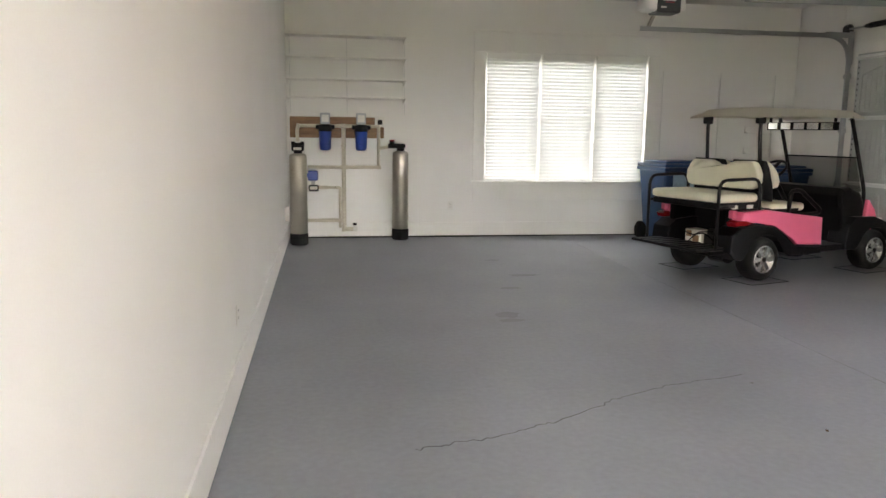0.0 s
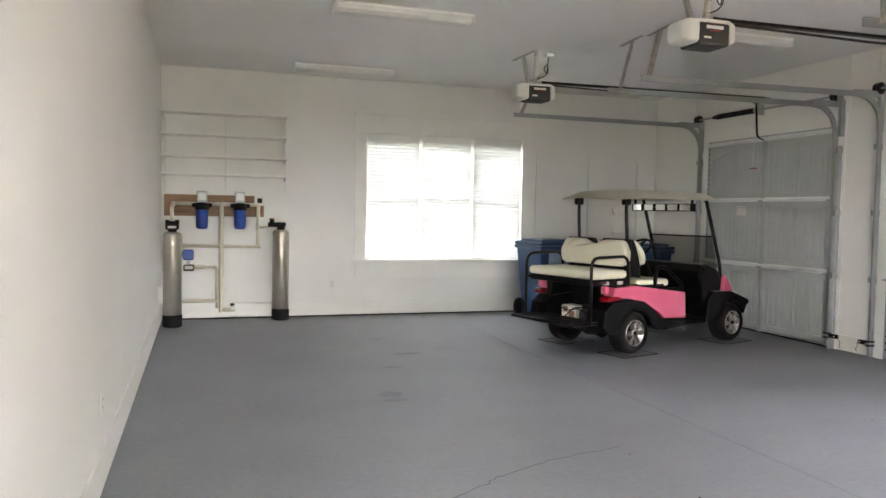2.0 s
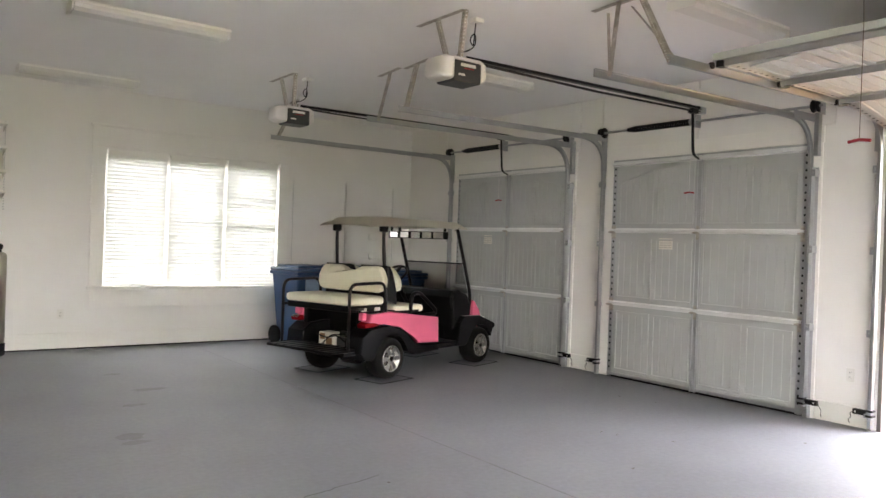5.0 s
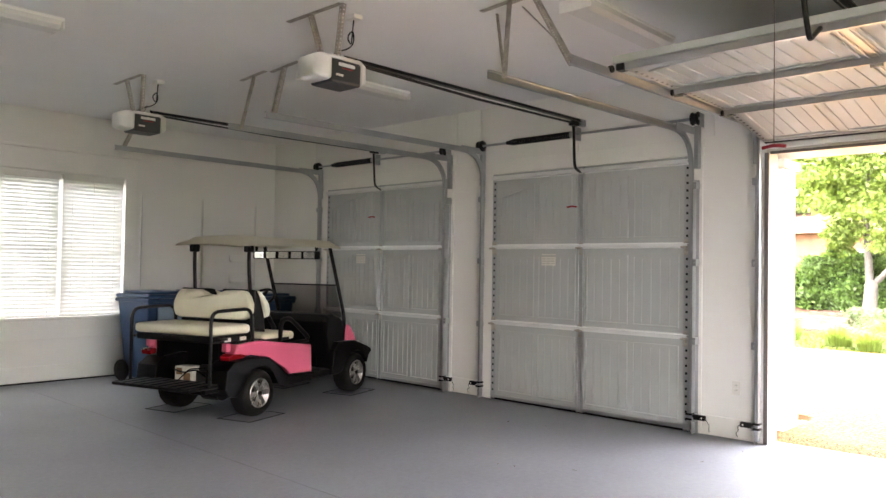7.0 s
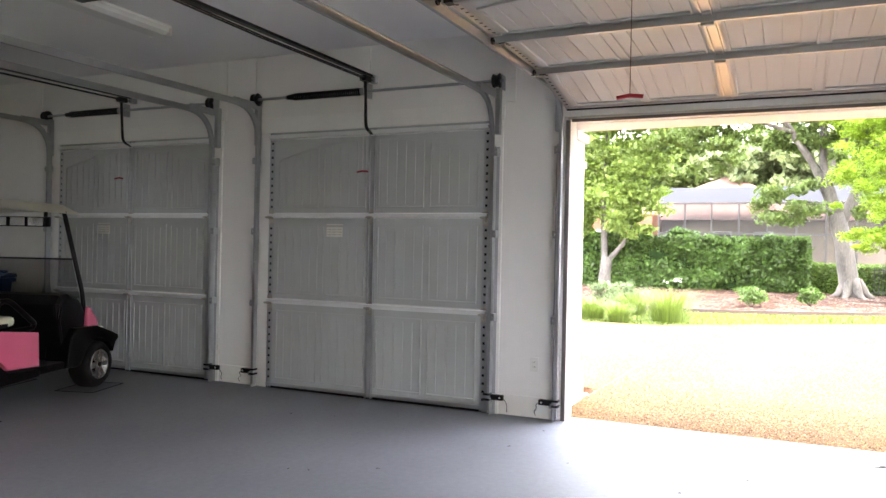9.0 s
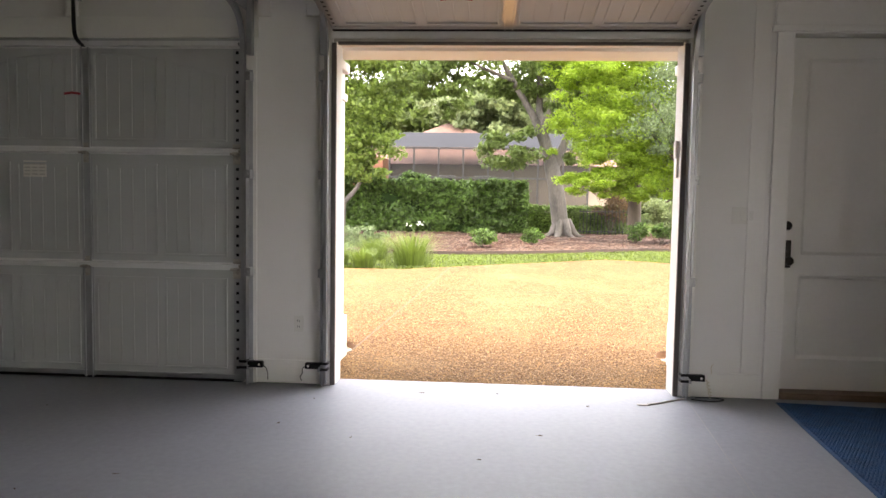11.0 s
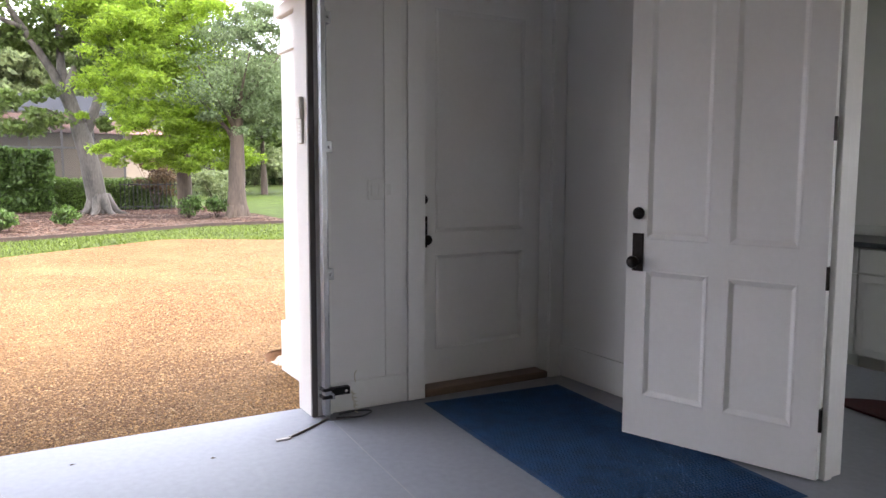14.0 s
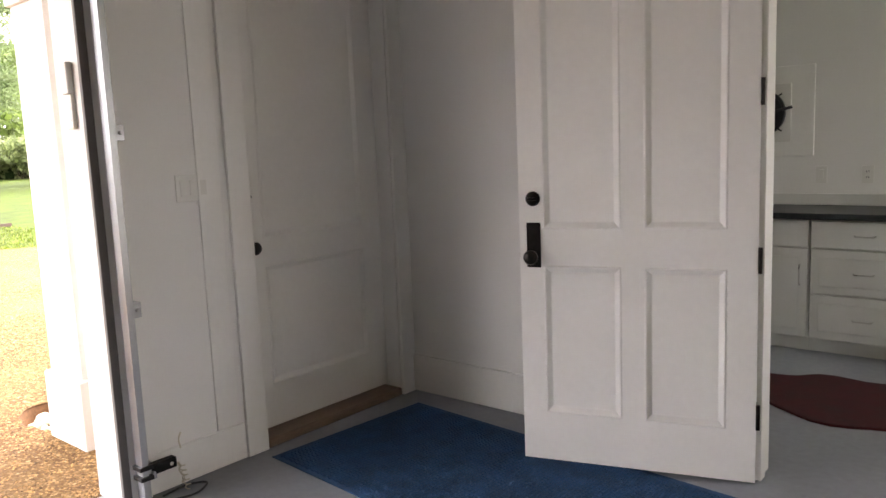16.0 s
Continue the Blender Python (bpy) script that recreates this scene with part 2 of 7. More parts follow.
LEAF_H = leaf_mat("hedge_leaf", (0.068, 0.128, 0.022), 0.55, 0.4)
LEAF_HT = leaf_mat("clipped_hedge_leaf", (0.085, 0.150, 0.022), 0.4, 0.4)
# leaf green paled to carry the haze of distance in its colour
LEAF_HAZED = leaf_mat("hazed_leaf", (0.185, 0.235, 0.100), 0.4, 0.55)
LEAF_RED = leaf_mat("reddish_leaf", (0.124, 0.081, 0.037), 0.5)
FLOWER = leaf_mat("white_flower", (0.8, 0.8, 0.75), 0.1)
STUCCO = mat("stucco", (0.30, 0.235, 0.17), 0.9, var=0.06, scale=2, fine=60, bump=0.3)
BRICKRED = mat("far_brick", (0.24, 0.10, 0.055), 0.85, var=0.2, scale=3, fine=20)
SHINGLE = mat("roof_shingle", (0.17, 0.095, 0.07), 0.9, var=0.2, scale=1.5, fine=14, bump=0.4)


def screen_mat():
    """Insect mesh: mostly open, the rest dark thread."""
    m = bpy.data.materials.new("insect_screen")
    m.use_nodes = True
    n, l = m.node_tree.nodes, m.node_tree.links
    t, d, mx = n.new("ShaderNodeBsdfTransparent"), n.new("ShaderNodeBsdfDiffuse"), n.new("ShaderNodeMixShader")
    d.inputs[0].default_value = (0.03, 0.03, 0.032, 1)
    mx.inputs[0].default_value = 0.38
    l.new(t.outputs[0], mx.inputs[1])
    l.new(d.outputs[0], mx.inputs[2])
    l.new(mx.outputs[0], n["Material Output"].inputs[0])
    return m


SCREEN = screen_mat()
SCREENTOP = mat("screen_roof_mesh", (0.022, 0.024, 0.027), 0.9, var=0.1, scale=0.4)
SCREENTOP.node_tree.nodes["Principled BSDF"].inputs["Specular IOR Level"].default_value = 0.08
CAGE = mat("dark_bronze_frame", (0.03, 0.027, 0.025), 0.5, var=0.15)
IRON = mat("iron_fence_paint", (0.012, 0.012, 0.012), 0.6, var=0.2)


def slat_mat():
    m = mat("blind_slat", (0.82, 0.82, 0.80), 0.5, var=0.02, scale=3)
    n, l = m.node_tree.nodes, m.node_tree.links
    tr, mx = n.new("ShaderNodeBsdfTranslucent"), n.new("ShaderNodeMixShader")
    tr.inputs[0].default_value = (0.80, 0.83, 0.83, 1)
    mx.inputs[0].default_value = 0.16
    l.new(n["Principled BSDF"].outputs[0], mx.inputs[1])
    l.new(tr.outputs[0], mx.inputs[2])
    l.new(mx.outputs[0], n["Material Output"].inputs[0])
    return m


SLAT = slat_mat()

# ---- building tools ----


def part(name, bm, material, parent=None, label="", smooth=False):
    """Links a bmesh as one mesh object under a thing or a part."""
    me = bpy.data.meshes.new(name)
    bmesh.ops.recalc_face_normals(bm, faces=bm.faces)
    bm.to_mesh(me)
    bm.free()
    me.materials.append(material)
    if smooth:
        for p in me.polygons:
            p.use_smooth = True
    ob = new(name, me)
    ob.parent = parent
    if label:
        tagged(ob, label)
    return ob


def thing(name, place, label, category, group="", turn=0.0):
    """An empty at a thing's base."""
    ob = new(name)
    ob.empty_display_size = 0.1
    ob.matrix_world = pose(*place, 0, 0, turn)
    return tagged(ob, label, category, group)


def structure(name, bm, material, label="", smooth=False):
    ob = part(name, bm, material, None, label, smooth)
    return tagged(ob, kind="structure")


def box(bm, a, b, bevel=0.0, m=None):
    """An upright box between two corners, with bevelled edges."""
    vs = bmesh.ops.create_cube(bm, size=1)["verts"]
    c, s = [(p + q) / 2 for p, q in zip(a, b)], [abs(q - p) for p, q in zip(a, b)]
    for v in vs:
        v.co = Vector((v.co.x * s[0] + c[0], v.co.y * s[1] + c[1], v.co.z * s[2] + c[2]))
    if bevel:
        es = list({e for v in vs for e in v.link_edges})
        r = bmesh.ops.bevel(bm, geom=es, offset=min(bevel, min(s) * 0.45), segments=2, affect="EDGES", profile=0.5)
        vs = list({v for f in r["faces"] for v in f.verts} | {v for v in vs if v.is_valid})
    if m is not None:
        bmesh.ops.transform(bm, matrix=m, verts=[v for v in vs if v.is_valid])
    return bm


def boxes(*pairs, bevel=0.0):
    bm = bmesh.new()
    for a, b in pairs:
        box(bm, a, b, bevel)
    return bm


def rod(bm, p, q, r, seg=12, r2=None):
    """A capped round bar or cone from p to q."""
    p, q = Vector(p), Vector(q)
    d = q - p
    m = Matrix.Translation((p + q) / 2) @ d.to_track_quat("Z", "Y").to_matrix().to_4x4()
    bmesh.ops.create_cone(bm, cap_ends=True, segments=seg, radius1=r, radius2=r if r2 is None else r2, depth=d.length, matrix=m)
    return bm


def rounded(pts, r, n=5):
    """A polyline with rounded corners."""
    pts = [Vector(p) for p in pts]
    out = [pts[0]]
    for a, b, c in zip(pts, pts[1:], pts[2:]):
        d, e = (a - b), (c - b)
        k = min(r, d.length * 0.49, e.length * 0.49)
        s, t = b + d.normalized() * k, b + e.normalized() * k
        for i in range(n + 1):
            w = i / n
            out.append(s * (1 - w) ** 2 + b * 2 * w * (1 - w) + t * w * w)
    return out + [pts[-1]]


def sweep(bm, pts, profile, up=(0, 0, 1), closed=True):
    """A profile (list of side, up pairs) swept along a polyline."""
    pts = [Vector(p) for p in pts]
    rings = []
    ref = Vector(up)
    for i, p in enumerate(pts):
        t = (pts[min(i + 1, len(pts) - 1)] - pts[max(i - 1, 0)]).normalized()
        side = t.cross(ref)
        if side.length < 1e-4:
            side = t.cross(Vector((1, 0, 0)))
        side.normalize()
        u = side.cross(t)
        rings.append([bm.verts.new(p + side * a + u * b) for a, b in profile])
    n = len(profile)
    for r, s in zip(rings, rings[1:]):
        for i in range(n if closed else n - 1):
            bm.faces.new((r[i], r[(i + 1) % n], s[(i + 1) % n], s[i]))
    if closed and n > 2:
        bm.faces.new(rings[0][::-1])
        bm.faces.new(rings[-1])
    return bm


def ring(r, seg=10):
    return [(r * math.cos(2 * math.pi * i / seg), r * math.sin(2 * math.pi * i / seg)) for i in range(seg)]


def pipe(bm, pts, r, bend=0.03, seg=10, up=(0.13, 0.21, 1)):
    return sweep(bm, rounded(pts, bend) if bend else pts, ring(r, seg), up)


def lathe(bm, profile, seg=24, m=None):
    """Turns (radius, height) pairs about z."""
    rows = []
    for r, z in profile:
        rows.append([bm.verts.new((r * math.cos(2 * math.pi * i / seg), r * math.sin(2 * math.pi * i / seg), z)) for i in range(seg)])
    for a, b in zip(rows, rows[1:]):
        for i in range(seg):
            bm.faces.new((a[i], a[(i + 1) % seg], b[(i + 1) % seg], b[i]))
    bm.faces.new(rows[0][::-1])
    bm.faces.new(rows[-1])
    if m is not None:
        bmesh.ops.transform(bm, matrix=m, verts=[v for row in rows for v in row])
    return bm


def slab(bm, outline, z0, z1):
    """A plate of any outline (x, y pairs) between two heights."""
    lo, hi = [bm.verts.new((x, y, z0)) for x, y in outline], [bm.verts.new((x, y, z1)) for x, y in outline]
    n = len(outline)
    bm.faces.new(lo[::-1])
    bm.faces.new(hi)
    for i in range(n):
        bm.faces.new((lo[i], lo[(i + 1) % n], hi[(i + 1) % n], hi[i]))
    return bm


def extrude_xz(bm, outline, y0, y1, bevel=0.0):
    """A plate with an x, z outline between two depths in y."""
    a, b = [bm.verts.new((x, y0, z)) for x, z in outline], [bm.verts.new((x, y1, z)) for x, z in outline]
    n = len(outline)
    fs = [bm.faces.new(a), bm.faces.new(b[::-1])]
    for i in range(n):
        fs.append(bm.faces.new((a[i], b[i], b[(i + 1) % n], a[(i + 1) % n])))
    if bevel:
        es = list({e for f in fs[:2] for e in f.edges})
        bmesh.ops.bevel(bm, geom=es, offset=bevel, segments=3, affect="EDGES", profile=0.5)
    return bm


def perforated(bm, p, q, side, width=0.032, pitch=0.026, hole=0.010, thick=0.003):
    """A punched steel strip from p to q."""
    p, q, side = Vector(p), Vector(q), Vector(side).normalized()
    n = max(2, int((q - p).length / pitch))
    d = (q - p) / n
    along = d.normalized()
    nor = along.cross(side).normalized() * thick
    for i in range(n):
        c = p + d * (i + 0.5)
        for off in (Vector(), nor):
            o = [bm.verts.new(c + off + d * a + side * width * b) for a, b in ((-0.5, -0.5), (0.5, -0.5), (0.5, 0.5), (-0.5, 0.5))]
            h = [bm.verts.new(c + off + along * hole * a + side * hole * b) for a, b in ((-0.5, -0.5), (0.5, -0.5), (0.5, 0.5), (-0.5, 0.5))]
            for k in range(4):
                bm.faces.new((o[k], o[(k + 1) % 4], h[(k + 1) % 4], h[k]))
    return bm


def angle_iron(bm, p, q, a, b, width=0.032):
    perforated(bm, Vector(p) + Vector(a) * width / 2, Vector(q) + Vector(a) * width / 2, a, width)
    perforated(bm, Vector(p) + Vector(b) * width / 2, Vector(q) + Vector(b) * width / 2, b, width)
    return bm


def raw(name, verts, faces, material, parent=None, label="", smooth=False):
    me = bpy.data.meshes.new(name)
    me.from_pydata(verts, [], faces)
    me.materials.append(material)
    if smooth:
        for p in me.polygons:
            p.use_smooth = True
    ob = new(name, me)
    ob.parent = parent
    if label:
        tagged(ob, label)
    return ob

# ---- the garage shell ----
H = 3.16
XE, XO = 7.06, 7.24  # east wall, inside and outside faces
YN, YS = 10.0, -1.17
D1, D2, D3 = (6.54, 8.72), (3.60, 5.85), (0.56, 2.96)  # the three vehicle doors
DH = 2.42
SD = (-1.06, -0.13)  # side door
SDH = 2.46
WX, WZ = (2.59, 4.85), (0.73, 2.43)  # window
DX, DDH = (4.15, 5.19), 2.44  # doorway to the next room

structure("floor", slab(bmesh.new(), [(-0.2, YS - 0.16), (XO - 0.01, YS - 0.16), (XO - 0.01, YN + 0.2), (-0.2, YN + 0.2)], -0.12, 0.0), FLOOR, "grey painted concrete garage floor with worn patches")
structure("ceiling", boxes(((-0.15, YS - 0.15, H), (XO + 0.02, YN + 0.15, H + 0.15))), CEIL, "flat white painted garage ceiling")
structure("wall_west", boxes(((-0.15, YS - 0.15, 0), (0, YN + 0.15, H))), WALL, "plain cream-white painted wall")
structure("wall_north", boxes(((0, YN, 0), (WX[0], YN + 0.15, H)), ((WX[1], YN, 0), (XE, YN + 0.15, H)), ((WX[0], YN, 0), (WX[1], YN + 0.15, WZ[0])), ((WX[0], YN, WZ[1]), (WX[1], YN + 0.15, H))), WALL, "white painted wall with the blind-covered window")
ypieces = [(YS - 0.15, SD[0]), (SD[1], D3[0]), (D3[1], D2[0]), (D2[1], D1[0]), (D1[1], YN + 0.15)]
structure("wall_east", boxes(*[((XE, a, 0), (XO, b, H)) for a, b in ypieces], *[((XE, a, DH), (XO, b, H)) for a, b in (D1, D2, D3)], ((XE, SD[0], SDH), (XO, SD[1], H))), WALL, "white painted wall with three vehicle doors and a side door")
BX, BZ = (0.45, 3.45), (0.25, 2.45)  # added, unseen wide glazed opening behind the start of the walk, for fill light
structure("wall_south", boxes(((0, YS - 0.13, 0), (BX[0], YS, H)), ((BX[1], YS - 0.13, 0), (DX[0], YS, H)), ((BX[0], YS - 0.13, 0), (BX[1], YS, BZ[0])), ((BX[0], YS - 0.13, BZ[1]), (BX[1], YS, H)), ((DX[1], YS - 0.13, 0), (XE, YS, H)), ((DX[0], YS - 0.13, DDH), (DX[1], YS, H))), WALL, "white painted wall with a doorway")

# baseboards, casings and boards
structure("baseboard_west", boxes(((0, YS, 0.012), (0.016, YN - 0.016, 0.205)), bevel=0.004), TRIM)
structure("baseboard_north", boxes(((0, YN - 0.016, 0.02), (XE, YN, 0.20)), bevel=0.004), TRIM)
# near-black strip set in the skirting's bottom gap as its shade
structure("baseboard_gap_shade", boxes(((0.02, YN - 0.010, 0.001), (XE, YN - 0.001, 0.0195))), DARK, "dark strip standing in for shade in the gap under the skirting")
structure("baseboard_south", boxes(((DX[1] + 0.1, YS, 0.006), (XE, YS + 0.018, 0.215)), bevel=0.004), TRIM)


def door_boards(name, a, b, top):
    """Flat boards on the wall round a vehicle door, with a taller header board."""
    bm = bmesh.new()
    box(bm, (XE - 0.018, a - 0.10, 0.0), (XE, a - 0.002, top), 0.003)
    box(bm, (XE - 0.018, b + 0.002, 0.0), (XE, b + 0.10, top), 0.003)
    box(bm, (XE - 0.022, a - 0.11, top + 0.001), (XE, b + 0.11, top + 0.145), 0.003)
    structure(name, bm, TRIM)


for k, (a, b) in enumerate((D1, D2, D3)):
    door_boards("trim_door_%d" % (k + 1), a, b, DH)
structure("trim_pier_base", boxes(*[((XE - 0.012, a, 0.003), (XE, b, 0.17)) for a, b in ((D3[1] + 0.103, D2[0] - 0.103), (D2[1] + 0.103, D1[0] - 0.103), (D1[1] + 0.103, YN - 0.02), (SD[1] + 0.12, D3[0] - 0.103))], bevel=0.003), TRIM)
structure("trim_pier_batten", boxes(*[((XE - 0.014, y - 0.05, DH + 0.15), (XE, y + 0.05, H - 0.002)) for y in (4.83, 6.10, 6.45, 3.10, 3.45, 9.1)], bevel=0.003), TRIM)
structure("trim_corner_post", boxes(((XE - 0.010, 0.02, 0.172), (XE, 0.13, H - 0.002)), bevel=0.003), TRIM)

# side door casing
structure("trim_side_door", boxes(((XE - 0.02, SD[1] + 0.002, 0.002), (XE, SD[1] + 0.115, SDH + 0.01)), ((XE - 0.02, SD[0] - 0.108, 0.002), (XE, SD[0] - 0.002, SDH + 0.01)), ((XE - 0.03, SD[0] - 0.108, SDH + 0.012), (XE, SD[1] + 0.15, SDH + 0.05)), ((XE - 0.022, SD[0] - 0.105, SDH + 0.052), (XE, SD[1] + 0.13, SDH + 0.20)), bevel=0.004), TRIM)
structure("trim_doorway", boxes(((DX[1] - 0.090, YS + 0.055, 0.0), (DX[1] - 0.040, YS + 0.108, DDH)), ((DX[1] - 0.078, YS - 0.030, 0.0), (DX[1] + 0.012, YS + 0.054, DDH)), ((DX[1] + 0.013, YS, 0.0), (DX[1] + 0.10, YS + 0.05, DDH)), ((DX[0] - 0.095, YS, 0.0), (DX[0] - 0.002, YS + 0.022, DDH)), ((DX[0] - 0.11, YS, DDH + 0.002), (DX[1] + 0.11, YS + 0.024, DDH + 0.14)), bevel=0.004), TRIM)
structure("trim_doorway_jamb", boxes(((DX[0] + 0.001, YS - 0.128, 0.0), (DX[0] + 0.02, YS - 0.002, DDH - 0.001)), bevel=0.003), TRIM)

# window: casing, jambs, sashes
structure("trim_window", boxes(((2.43, YN - 0.02, 0.76), (WX[0], YN, 2.452)), ((WX[1], YN - 0.02, 0.76), (5.0, YN, 2.452)), ((2.43, YN - 0.022, 2.454), (5.0, YN, 2.70)), ((2.41, YN - 0.035, 2.702), (5.02, YN, 2.735)), ((2.41, YN - 0.06, 0.718), (5.02, YN, 0.757)), ((2.44, YN - 0.02, 0.50), (4.99, YN, 0.716)), bevel=0.004), TRIM)
win = tagged(thing("window_1", (0, 0, 0), "white triple double-hung window with a sill", "window"), kind="structure")
wb = bmesh.new()
cols = [WX[0], WX[0] + (WX[1] - WX[0]) / 3, WX[0] + 2 * (WX[1] - WX[0]) / 3, WX[1]]
for x in cols:
    box(wb, (max(x - 0.035, WX[0]), YN + 0.05, WZ[0]), (min(x + 0.035, WX[1]), YN + 0.14, WZ[1]), 0.003)
box(wb, (WX[0], YN + 0.052, WZ[0]), (WX[1], YN + 0.138, WZ[0] + 0.04), 0.003)
box(wb, (WX[0], YN + 0.052, WZ[1] - 0.04), (WX[1], YN + 0.138, WZ[1]), 0.003)
part("window_frame", wb, TRIM, win)
for a, b in zip(cols, cols[1:]):
    for z0, z1, yy in ((WZ[0] + 0.04, 1.60, YN + 0.075), (1.575, WZ[1] - 0.04, YN + 0.105)):
        sb = bmesh.new()
        a2, b2 = a + 0.035, b - 0.035
        for p, q in (((a2, yy, z0), (a2 + 0.04, yy + 0.028, z1)), ((b2 - 0.04, yy, z0), (b2, yy + 0.028, z1)), ((a2 + 0.041, yy, z0), (b2 - 0.041, yy + 0.028, z0 + 0.045)), ((a2 + 0.041, yy, z1 - 0.04), (b2 - 0.041, yy + 0.028, z1))):
            box(sb, p, q, 0.002)
        for f in (1 / 3, 2 / 3):
            x = a2 + (b2 - a2) * f
            box(sb, (x - 0.009, yy + 0.004, z0 + 0.046), (x + 0.009, yy + 0.022, z1 - 0.041))
        zm = (z0 + z1) / 2
        box(sb, (a2 + 0.041, yy + 0.005, zm - 0.009), (b2 - 0.041, yy + 0.021, zm + 0.009))
        part("sash", sb, TRIM, win)
        g = part("pane", boxes(((a2 + 0.03, yy + 0.010, z0 + 0.03), (b2 - 0.03, yy + 0.014, z1 - 0.03))), GLASS, win, "clear window glass")
        g.visible_shadow = False


def blind(x0, x1):
    t = thing("window_blind", ((x0 + x1) / 2, YN + 0.02, WZ[0]), "white horizontal slat blind, lowered and half open", "blind", "blinds in the window")
    w = (x1 - x0) / 2 - 0.022
    part("headrail", boxes(((-w, -0.026, WZ[1] - WZ[0] - 0.045), (w, 0.026, WZ[1] - WZ[0] - 0.002)), bevel=0.004), TRIM, t)
    part("valance", boxes(((-w - 0.003, -0.040, WZ[1] - WZ[0] - 0.065), (w + 0.003, -0.030, WZ[1] - WZ[0] + 0.004)), bevel=0.003), TRIM, t)
    part("bottom_rail", boxes(((-w, -0.025, 0.008), (w, 0.025, 0.026)), bevel=0.004), TRIM, t)
    base = None
    n = 36
    for i in range(n):
        z = 0.05 + i * (WZ[1] - WZ[0] - 0.12) / (n - 1)
        if base is None:
            bm = bmesh.new()
            sweep(bm, [(-w, 0, 0), (w, 0, 0)], [(-0.024, -0.001), (0, 0.003), (0.024, -0.001), (0.024, 0.001), (0, 0.005), (-0.024, 0.001)])
            base = part("slat", bm, SLAT, t)
            s = base
        else:
            s = new("slat", base.data)
            s.parent = t
        s.matrix_local = pose(0, 0, z, 78 + random.uniform(-1.5, 1.5), random.uniform(-0.06, 0.06), 0)
    for x in (-w * 0.7, 0, w * 0.7):
        cb = bmesh.new()
        rod(cb, (x, -0.026, 0.02), (x, -0.026, WZ[1] - WZ[0] - 0.04), 0.0012, 6)
        part("cord", cb, TRIM, t)
    return t


for a, b in zip(cols, cols[1:]):
    blind(a, b)

# added glazed opening behind the start, unseen, round the south fill lamp
w2 = tagged(thing("added_window_2", (0, 0, 0), "unseen white-framed glazed opening, added to let fill light in", "window"), kind="structure")
fb = bmesh.new()
for i in range(4):
    x = BX[0] + (BX[1] - BX[0]) * i / 3
    box(fb, (max(BX[0], x - 0.035), YS - 0.10, BZ[0]), (min(BX[1], x + 0.035), YS - 0.04, BZ[1]), 0.003)
for z in (BZ[0], BZ[1] - 0.06):
    box(fb, (BX[0], YS - 0.099, z), (BX[1], YS - 0.041, z + 0.06), 0.003)
part("window_frame", fb, TRIM, w2)
g2 = part("pane", boxes(((BX[0] + 0.02, YS - 0.073, BZ[0] + 0.03), (BX[1] - 0.02, YS - 0.068, BZ[1] - 0.03))), GLASS, w2)
g2.visible_shadow = False

# control joints and the wandering crack in the slab
jb = bmesh.new()
box(jb, (3.655, 0.9, 0.0), (3.663, 9.9, 0.0012))
structure("trim_floor_joint", jb, FLOOR_WEAR, "sawn joint line in the painted floor")
jb2 = bmesh.new()
sweep(jb2, [(7.0, 0.50, 0.0006), (5.3, 0.615, 0.0006), (3.66, 0.72, 0.0006)], [(-0.0022, -0.0004), (0.0022, -0.0004), (0.0022, 0.0004), (-0.0022, 0.0004)])
structure("trim_floor_joint_south", jb2, mat("pale_joint", (0.34, 0.34, 0.34), 0.8), "pale hairline joint in the painted floor")
cb = bmesh.new()
key = [(0.86, 3.197), (1.02, 3.227), (1.225, 3.278), (1.43, 3.376), (1.59, 3.428), (1.81, 3.57), (2.01, 3.714), (2.29, 3.835), (2.57, 3.927), (2.95, 4.0)]
pts = []
for (ax, ay), (bx, by) in zip(key, key[1:]):
    for i in range(7):
        w = i / 7
        pts.append((ax + (bx - ax) * w + random.gauss(0, 0.006), ay + (by - ay) * w + random.gauss(0, 0.008), 0.0007))
for i, (p, q) in enumerate(zip(pts, pts[1:])):
    wd = 0.0011 + 0.0022 * abs(math.sin(i * 0.37)) * (1 - i / len(pts)) + 0.0004
    sweep(cb, [p, q], [(-wd, -0.0005), (wd, -0.0005), (wd, 0.0005), (-wd, 0.0005)])
structure("trim_floor_crack", cb, CRACK, "fine dark crack across the floor")
for x, y, sx, sy in ((2.42, 7.2, 0.16, 0.07), (1.87, 5.6, 0.10, 0.10), (1.86, 5.43, 0.11, 0.05), (2.14, 6.6, 0.10, 0.05), (2.3, 8.1, 0.09, 0.05)):
    sb = bmesh.new()
    out = [(x + sx * math.cos(a) * (0.7 + 0.4 * random.random()), y + sy * math.sin(a) * (0.7 + 0.4 * random.random())) for a in [i * math.pi / 9 for i in range(18)]]
    slab(sb, out, 0.0002, 0.0008)
    structure("floor_stain", sb, FLOOR_WEAR, "darker scuffed patch on the floor paint")

# the next room, seen through the doorway
RY = -3.66
structure("floor_room", slab(bmesh.new(), [(2.2, RY - 0.1), (XO, RY - 0.1), (XO, YS - 0.16), (2.2, YS - 0.16)], -0.12, 0.0), FLOOR, "grey painted floor of the next room")
structure("ceiling_room", boxes(((2.1, RY - 0.15, 2.75), (XO, YS - 0.15, 2.85))), CEIL)
structure("wall_room_south", boxes(((2.1, RY - 0.15, 0), (XO, RY, 2.75))), WALL)
structure("wall_room_east", boxes(((XE, RY, 0), (XO, YS - 0.151, 2.75))), WALL)
